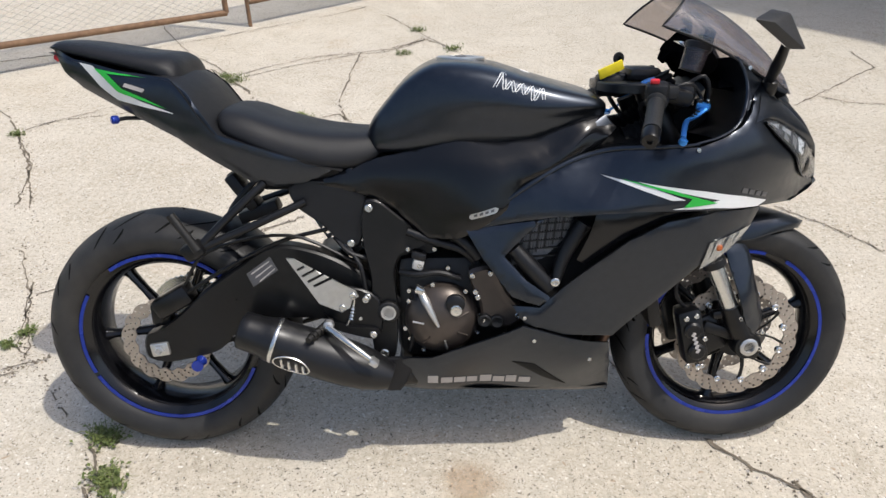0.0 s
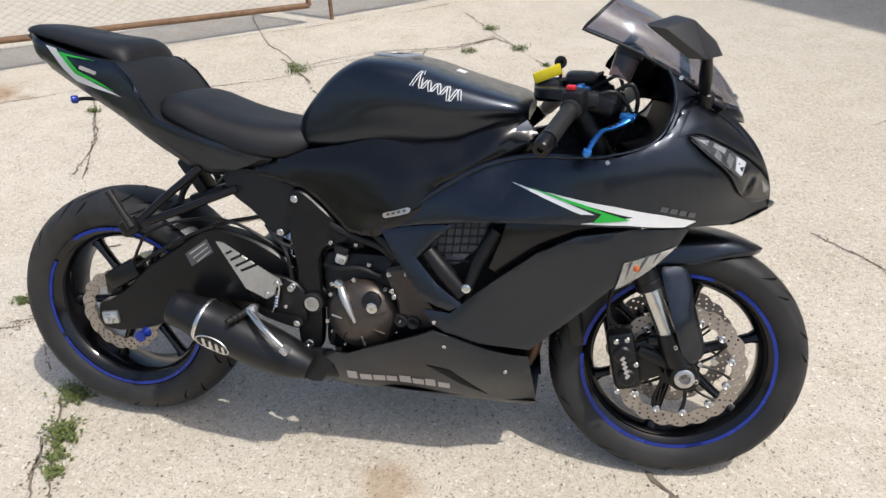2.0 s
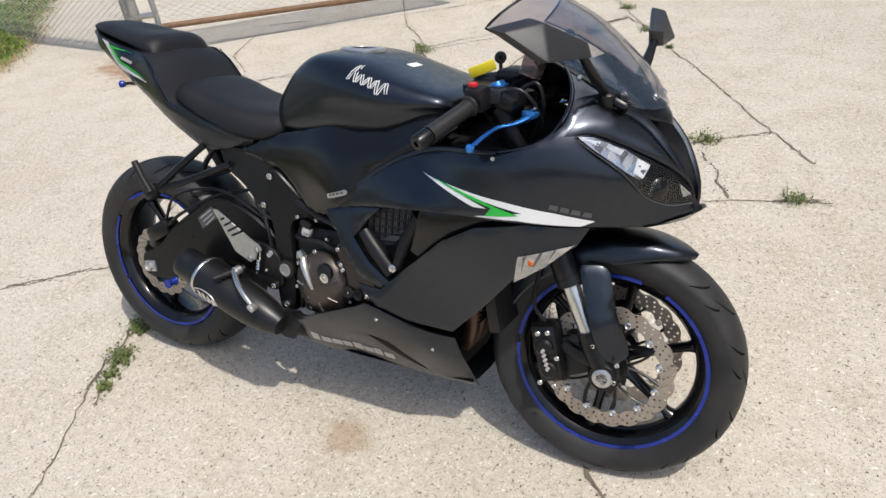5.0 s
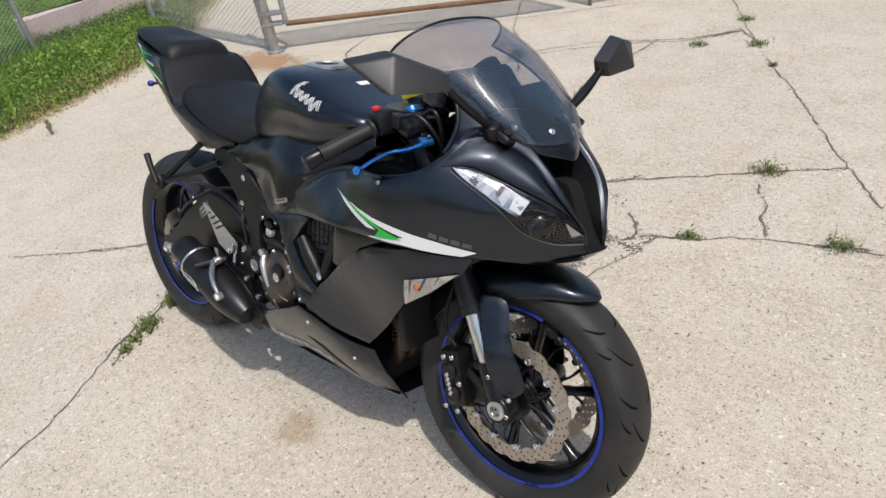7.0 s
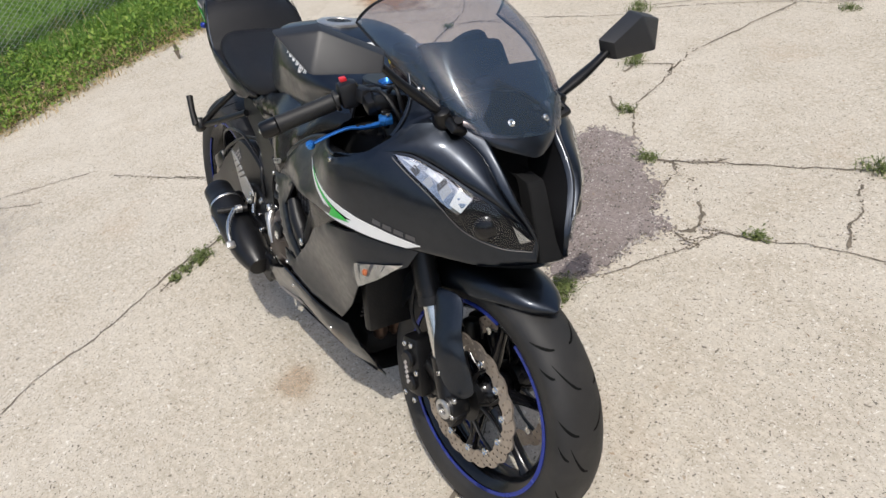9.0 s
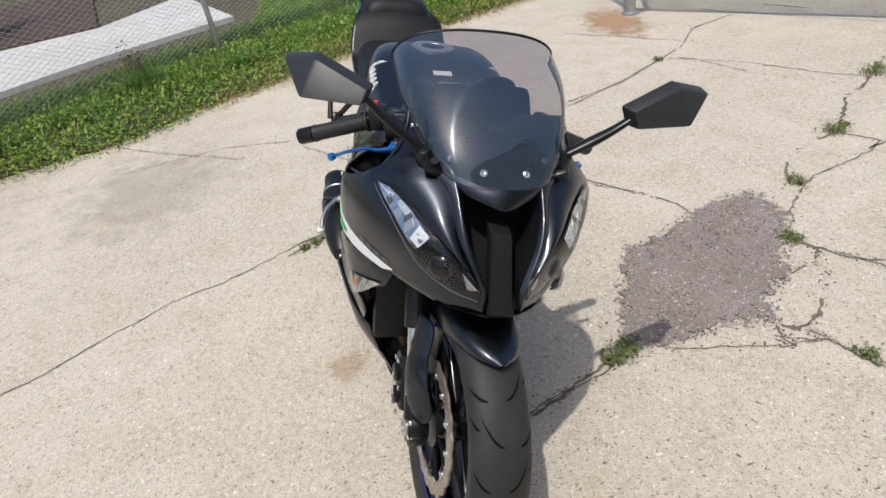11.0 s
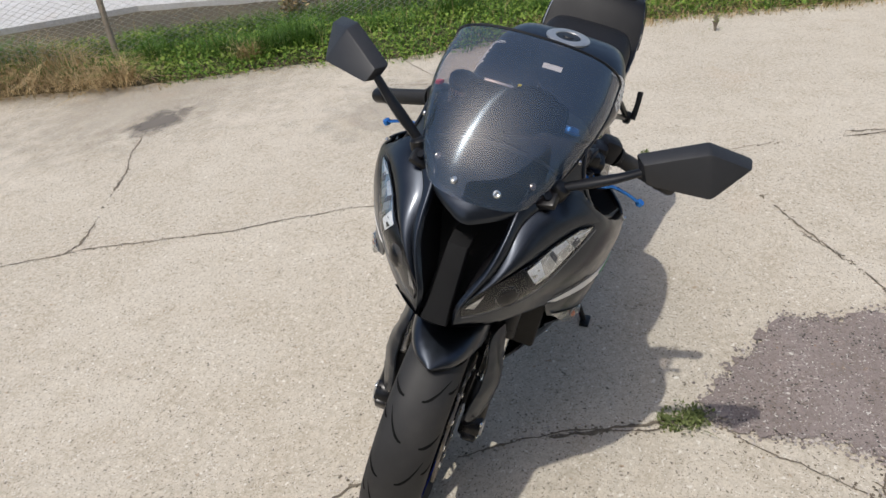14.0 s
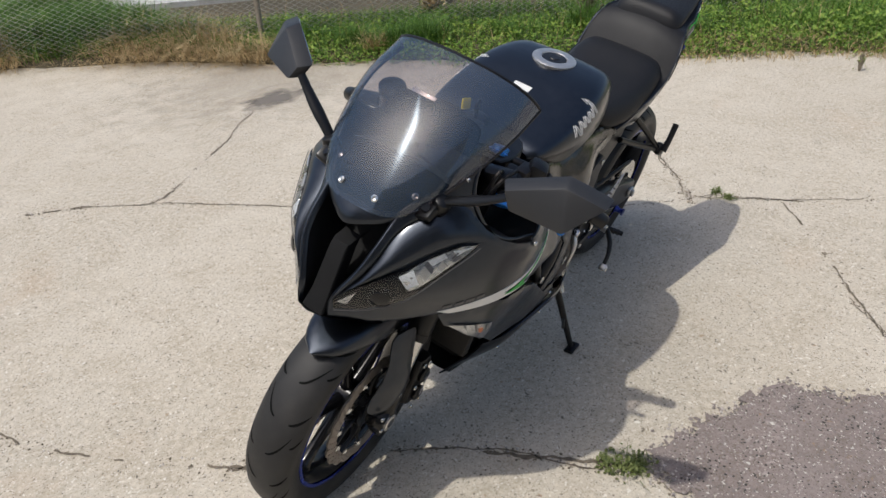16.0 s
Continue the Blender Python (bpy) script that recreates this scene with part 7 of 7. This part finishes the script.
# inside the fairing: radiator with fins, side core and duct
radiator = bp("radiator", box((1.135, 0, 0.52), (0.03, 0.34, 0.30), 0.008, (0, -12, 0)), M_ENGINE, "dark finned radiator")
for k in range(24):
    bp("radiator_fin", box((1.150 + 0.0026 * (k - 12), 0, 0.385 + 0.012 * k), (0.006, 0.32, 0.003), 0, (0, -12, 0)), M_ENGINE, "", radiator, 0)
for s in (-1, 1):
    core = bp("side_core", sided(plate([(0.80, 0.65), (1.25, 0.675), (1.15, 0.55), (1.06, 0.42), (0.90, 0.42), (0.80, 0.50)], -0.168, 0.02), s), M_DEEP, "dark duct wall behind the fairing opening")
    bp("core_face", sided(plate([(0.832, 0.53), (0.832, 0.632), (0.965, 0.648), (0.955, 0.60), (0.90, 0.545)], -0.1735, 0.004), s), M_CORE, "crinkled grey radiator core", core)
    for k in range(22):
        x = 0.836 + 0.0058 * k
        top, low = 0.628 + 0.0008 * k, 0.535 + 0.0030 * k
        bp("core_fin", sided(box((x, -0.176, (top + low) / 2), (0.0022, 0.008, top - low), 0, (0, 6, 0)), s), M_CORE if k % 3 else M_ENGINE, "", core, 0)
    for k in range(5):
        bp("core_tube", sided(box((0.89 + 0.006 * k, -0.1775, 0.552 + 0.019 * k), (0.10, 0.006, 0.003), 0, (0, -4, 0)), s), M_ENGINE, "", core, 0)
    bp("duct_tube", sided(tube([(0.835, -0.19, 0.575), (0.87, -0.195, 0.535), (0.915, -0.195, 0.485)], [0.016, 0.02, 0.02], 12), s), M_PLASTIC, "", core)
    bp("duct_stay", sided(tube([(0.985, -0.185, 0.63), (0.945, -0.19, 0.56), (0.925, -0.20, 0.50)], [0.02, 0.016, 0.012], 10), s), M_PLASTIC, "", core)
    bits("core_bolt", sided(join(bolt((0.924, -0.213, 0.504), 0.010), bolt((0.975, -0.192, 0.60), 0.007)), s), M_STEEL, "", core)
    bits("fairing_bolt", sided(join(*[bolt((x, -f(x, z) - 0.001, z), 0.005) for f, x, z in ((BELLY, 0.881, 0.368), (BELLY, 1.014, 0.304), (FAIRING, 0.858, 0.425), (FAIRING, 1.19, 0.800))]), s), M_STEEL)
# unseen black filler blocks added to keep the gaps between panels dark
bits("inner_filler", join(box((1.05, 0, 0.68), (0.38, 0.26, 0.24), 0.04), box((0.78, 0, 0.70), (0.44, 0.24, 0.16), 0.04), box((0.40, 0, 0.71), (0.30, 0.16, 0.06), 0.02), box((1.26, 0, 0.77), (0.20, 0.14, 0.16), 0.03, (0, 20, 0)), box((0.82, 0, 0.24), (0.46, 0.22, 0.08), 0.03)), M_DEEP)
bp("pan_floor", loft([[Vector((x, w * v, z + 0.012 * v * v)) for v in (-1, -0.6, 0, 0.6, 1)] for x, w, z in ((0.56, 0.14, 0.205), (0.77, 0.138, 0.19), (0.98, 0.12, 0.182), (1.08, 0.10, 0.175))], False, False), M_PLASTIC)

# handlebars and controls
bp("top_clamp", join(plate([(1.04, 0.10), (1.09, 0.135), (1.16, 0.125), (1.165, 0.07), (1.12, 0.03), (1.12, -0.03), (1.165, -0.07), (1.16, -0.125), (1.09, -0.135), (1.04, -0.10), (1.03, 0)], 0, 0.02, (), 0.003, 3)), M_BLACK)
top_clamp = bpy.data.objects["top_clamp"]
top_clamp.matrix_basis = Matrix.Translation((0.0, 0, 0.915)) @ Matrix.Rotation(radians(-90), 4, "X")
bp("steering_stem", join(lathe([(0.022, -0.03), (0.022, 0.012), (0.016, 0.016), (0.010, 0.010)], (1.085, 0, 0.915), (0.02, 0, 1), 20), box((1.06, 0.0, 0.905), (0.06, 0.05, 0.05), 0.012), box((1.13, 0.0, 0.93), (0.07, 0.10, 0.03), 0.012)), M_PLASTIC)
key = bp("ignition_key", join(tube([(1.085, 0.012, 0.93), (1.083, 0.010, 0.955)], 0.004, 8, 0), lathe([(0.012, -0.003), (0.014, 0), (0.012, 0.003), (0.006, 0.003), (0.006, -0.003)], (1.083, 0.010, 0.963), (0.2, -1, 0), 16)), M_PLASTIC, "black ignition key with yellow tag")
bp("key_tag", box((1.056, -0.03, 0.940), (0.062, 0.005, 0.024), 0.003, (12, -22, 10)), M_YELLOW, "yellow key tag", key)
for s in (-1, 1):
    bp("fork_cap", lathe([(0.026, -0.03), (0.026, 0.006), (0.020, 0.008), (0.018, 0.016), (0.010, 0.018), (0, 0.016)], (1.122, 0.1 * s, 0.905), (-0.4166, 0, 0.909), 20), M_ANOBLUE, "blue fork cap")
    bar = bp("handlebar", sided(join(tube([(1.128, -0.10, 0.905), (1.108, -0.18, 0.895), (1.085, -0.26, 0.862), (1.055, -0.335, 0.828)], 0.0115, 12), lathe([(0.032, -0.014), (0.032, 0.014)], (1.126, -0.1, 0.893), (-0.4166, 0, 0.909), 20)), s), M_BLACK)
    dirv = (Vector((1.053, -0.340, 0.826)) - Vector((1.105, -0.205, 0.884))).normalized()
    bp("grip", sided(lathe([(0.021, 0.0), (0.021, 0.006), (0.0165, 0.009), *[(0.0165 + 0.0007 * (k % 2), 0.012 + 0.005 * k) for k in range(21)], (0.0185, 0.12), (0.0185, 0.124)], (1.105, -0.205, 0.884), dirv, 20), s), M_RUBBER, "black rubber grip", bar)
    bp("bar_end", sided(lathe([(0.012, 0.122), (0.0175, 0.127), (0.0175, 0.155), (0.015, 0.160), (0.006, 0.160), (0.005, 0.154)], (1.105, -0.205, 0.884), dirv, 20), s), M_BLACK, "", bar)
    bp("switch_box", sided(join(box((1.112, -0.185, 0.897), (0.048, 0.042, 0.052), 0.012, (15, 0, -20)), box((1.135, -0.17, 0.90), (0.05, 0.03, 0.03), 0.008)), s), M_PLASTIC, "", bar)
    if s < 0:
        bp("kill_switch", box((1.103, -0.194, 0.924), (0.018, 0.014, 0.008), 0.002, (15, 0, -20)), M_RED, "red kill switch", bar)
    bp("lever_perch", sided(join(box((1.165, -0.16, 0.892), (0.06, 0.045, 0.034), 0.010, (10, 15, -15)), box((1.185, -0.14, 0.897), (0.045, 0.07, 0.035), 0.012, (0, 0, -20)), lathe([(0.009, -0.02), (0.009, 0.012), (0.004, 0.014)], (1.208, -0.162, 0.872), (0, 0, 1), 12)), s), M_BLACK, "", bar)
    lev = bp("brake_lever" if s < 0 else "clutch_lever", sided(tube([(1.222, -0.168, 0.868), (1.205, -0.182, 0.858), (1.185, -0.200, 0.850), (1.166, -0.218, 0.846), (1.150, -0.250, 0.832), (1.140, -0.276, 0.818)], [0.0115, 0.0095, 0.0075, 0.0062, 0.0058, 0.0056], 10, 4, 0.6), s), M_ANOBLUE, "blue anodised short lever", bar)
    bp("lever_tip", sided(lathe([(0.0035, -0.005), (0.008, -0.005), (0.0092, 0), (0.008, 0.005), (0.0035, 0.005)], (1.137, -0.283, 0.814), (0.25, -0.5, 1), 16), s), M_ANOBLUE, "", lev)
    bp("lever_clamp", sided(box((1.217, -0.167, 0.870), (0.028, 0.026, 0.014), 0.004, (10, 12, -25)), s), M_ANOBLUE, "", lev)
    bits("lever_hole", sided(join(*[lathe([(0.0036, -0.0064), (0.0036, 0.0064)], p, (0.2, -0.3, 1), 8) for p in ((1.200, -0.186, 0.856), (1.190, -0.195, 0.852), (1.180, -0.204, 0.849))]), s), M_DEEP, "", lev)
    bits("lever_screw", sided(join(lathe([(0.0045, 0), (0.0045, 0.003)], (1.209, -0.166, 0.882), (0, -0.2, 1), 10), lathe([(0.0045, 0), (0.0045, 0.003)], (1.226, -0.168, 0.881), (0, 0, 1), 10)), s), M_STEEL, "", lev)
    bits("cable", sided(join(tube([(1.17, -0.14, 0.90), (1.22, -0.15, 0.93), (1.235, -0.14, 0.88), (1.20, -0.10, 0.80)], 0.0045, 8), tube([(1.12, -0.16, 0.89), (1.19, -0.16, 0.915), (1.23, -0.13, 0.85), (1.18, -0.08, 0.78)], 0.0045, 8), tube([(1.10, -0.17, 0.885), (1.10, -0.12, 0.86), (1.14, -0.09, 0.80)], 0.0055, 8)), s), M_PLASTIC, "", bar)
# brake fluid reservoir on the right bar
res = bp("fluid_reservoir", join(tube([(1.198, -0.125, 0.940), (1.212, -0.122, 0.985)], [0.023, 0.026], 20, 0)), M_FLUID, "smoky brake fluid reservoir")
bp("reservoir_cap", lathe([(0.028, 0), (0.028, 0.012), (0.024, 0.015), (0, 0.015)], (1.212, -0.122, 0.983), (0.28, 0.05, 1), 20), M_PLASTIC, "", res)

# mirrors: the right one is swung further back than the left
def mirror_shape(front, back):
    """A shell with a two-plane face: points inner top, top, outer tip, low, inner low."""
    c = sum((Vector(p) for p in front), Vector()) / 5
    f = [Vector(p) for p in front]
    r = [c.lerp(p, 1.10) + back for p in f]
    bm = bmesh.new()
    vs = [bm.verts.new(p) for p in f + r]
    for q in [(0, 1, 3, 4), (1, 2, 3), (9, 8, 7, 6, 5)] + [(i, (i + 1) % 5, (i + 1) % 5 + 5, i + 5) for i in range(5)]:
        bm.faces.new([vs[i] for i in q])
    bmesh.ops.recalc_face_normals(bm, faces=bm.faces)
    bmesh.ops.bevel(bm, geom=list(bm.edges), offset=0.005, segments=2, affect="EDGES", profile=0.6)
    bm.verts.index_update()
    out = ([tuple(v.co) for v in bm.verts], [tuple(v.index for v in q.verts) for q in bm.faces])
    bm.free()
    pane = [c.lerp(p, 0.95) + back + Vector((-0.003, 0, 0)) for p in f]
    return out, (pane + [p + Vector((0.002, 0, 0)) for p in pane], [(0, 1, 2, 3, 4), (9, 8, 7, 6, 5)] + [(i, i + 5, (i + 1) % 5 + 5, (i + 1) % 5) for i in range(5)])


FACES = {-1: [(1.357, -0.242, 1.022), (1.305, -0.327, 1.057), (1.256, -0.380, 1.042), (1.328, -0.356, 0.994), (1.371, -0.253, 0.997)],
         1: [(1.386, 0.252, 1.014), (1.366, 0.345, 1.058), (1.352, 0.415, 1.047), (1.392, 0.370, 0.993), (1.385, 0.268, 0.980)]}
for s in (-1, 1):
    shell, pane = mirror_shape(FACES[s], Vector((-0.030, -0.010 * s, 0.004)))
    mir = bp("mirror", shell, M_SHELL, "angular matte black mirror on a bent stalk", None, 25)
    bp("mirror_glass", pane, M_MIRROR, "", mir, 0)
    tip = (Vector(FACES[s][0]) + Vector(FACES[s][4])) / 2 + Vector((-0.02, 0, 0))
    root = Vector((1.366, 0.135 * s, 0.918))
    mid = root.lerp(tip, 0.62) + Vector((0.0, 0.0, -0.004))
    stalk = bp("stalk", tube([tuple(root), tuple(mid), tuple(tip)], [0.010, 0.013, 0.010, 0.009], 12, 5, 0.7), M_BLACK, "", mir)
    bp("stalk_base", sided(join(lathe([(0.016, -0.012), (0.018, 0), (0.016, 0.016), (0.010, 0.020), (0, 0.020)], (1.368, -0.132, 0.908), (0.1, -0.35, 0.93), 20), box((1.383, -0.117, 0.900), (0.05, 0.045, 0.016), 0.006, (-25, 25, 0)), lathe([(0.008, 0), (0.008, 0.006), (0.004, 0.006)], (1.395, -0.117, 0.908), (0.5, -0.4, 0.8), 12)), s), M_BLACK, "", mir)

# side stand
foot_z = 0.079
stand_part = bp("side_stand", join(tube([(0.60, 0.13, 0.30), (0.615, 0.20, 0.20), (0.635, 0.283, foot_z + 0.008)], [0.014, 0.011, 0.009], 12, 4), box((0.637, 0.288, foot_z + 0.006), (0.055, 0.03, 0.012), 0.004, (14.5, 0, 0)), tube([(0.622, 0.225, 0.165), (0.66, 0.245, 0.16)], 0.005, 8, 0)), M_BLACK, "lowered black side stand")
bp("stand_spring", tube([(0.59, 0.14, 0.32), (0.61, 0.19, 0.24)], 0.007, 8, 0), M_STEEL, "", stand_part)

# the bars, forks and front wheel stand turned a little to the left
STEER = Matrix.Translation((1.09, 0, 0.90)) @ Matrix.Rotation(radians(3), 4, Vector((-0.4166, 0, 0.909))) @ Matrix.Translation((-1.09, 0, -0.90))
for ob in bike.children:
    if ob.name.split(".")[0] in ("front_wheel", "fork_leg", "brake_caliper", "front_fender", "handlebar", "top_clamp", "fork_cap", "ignition_key", "fluid_reservoir"):
        ob.matrix_basis = STEER @ ob.matrix_basis
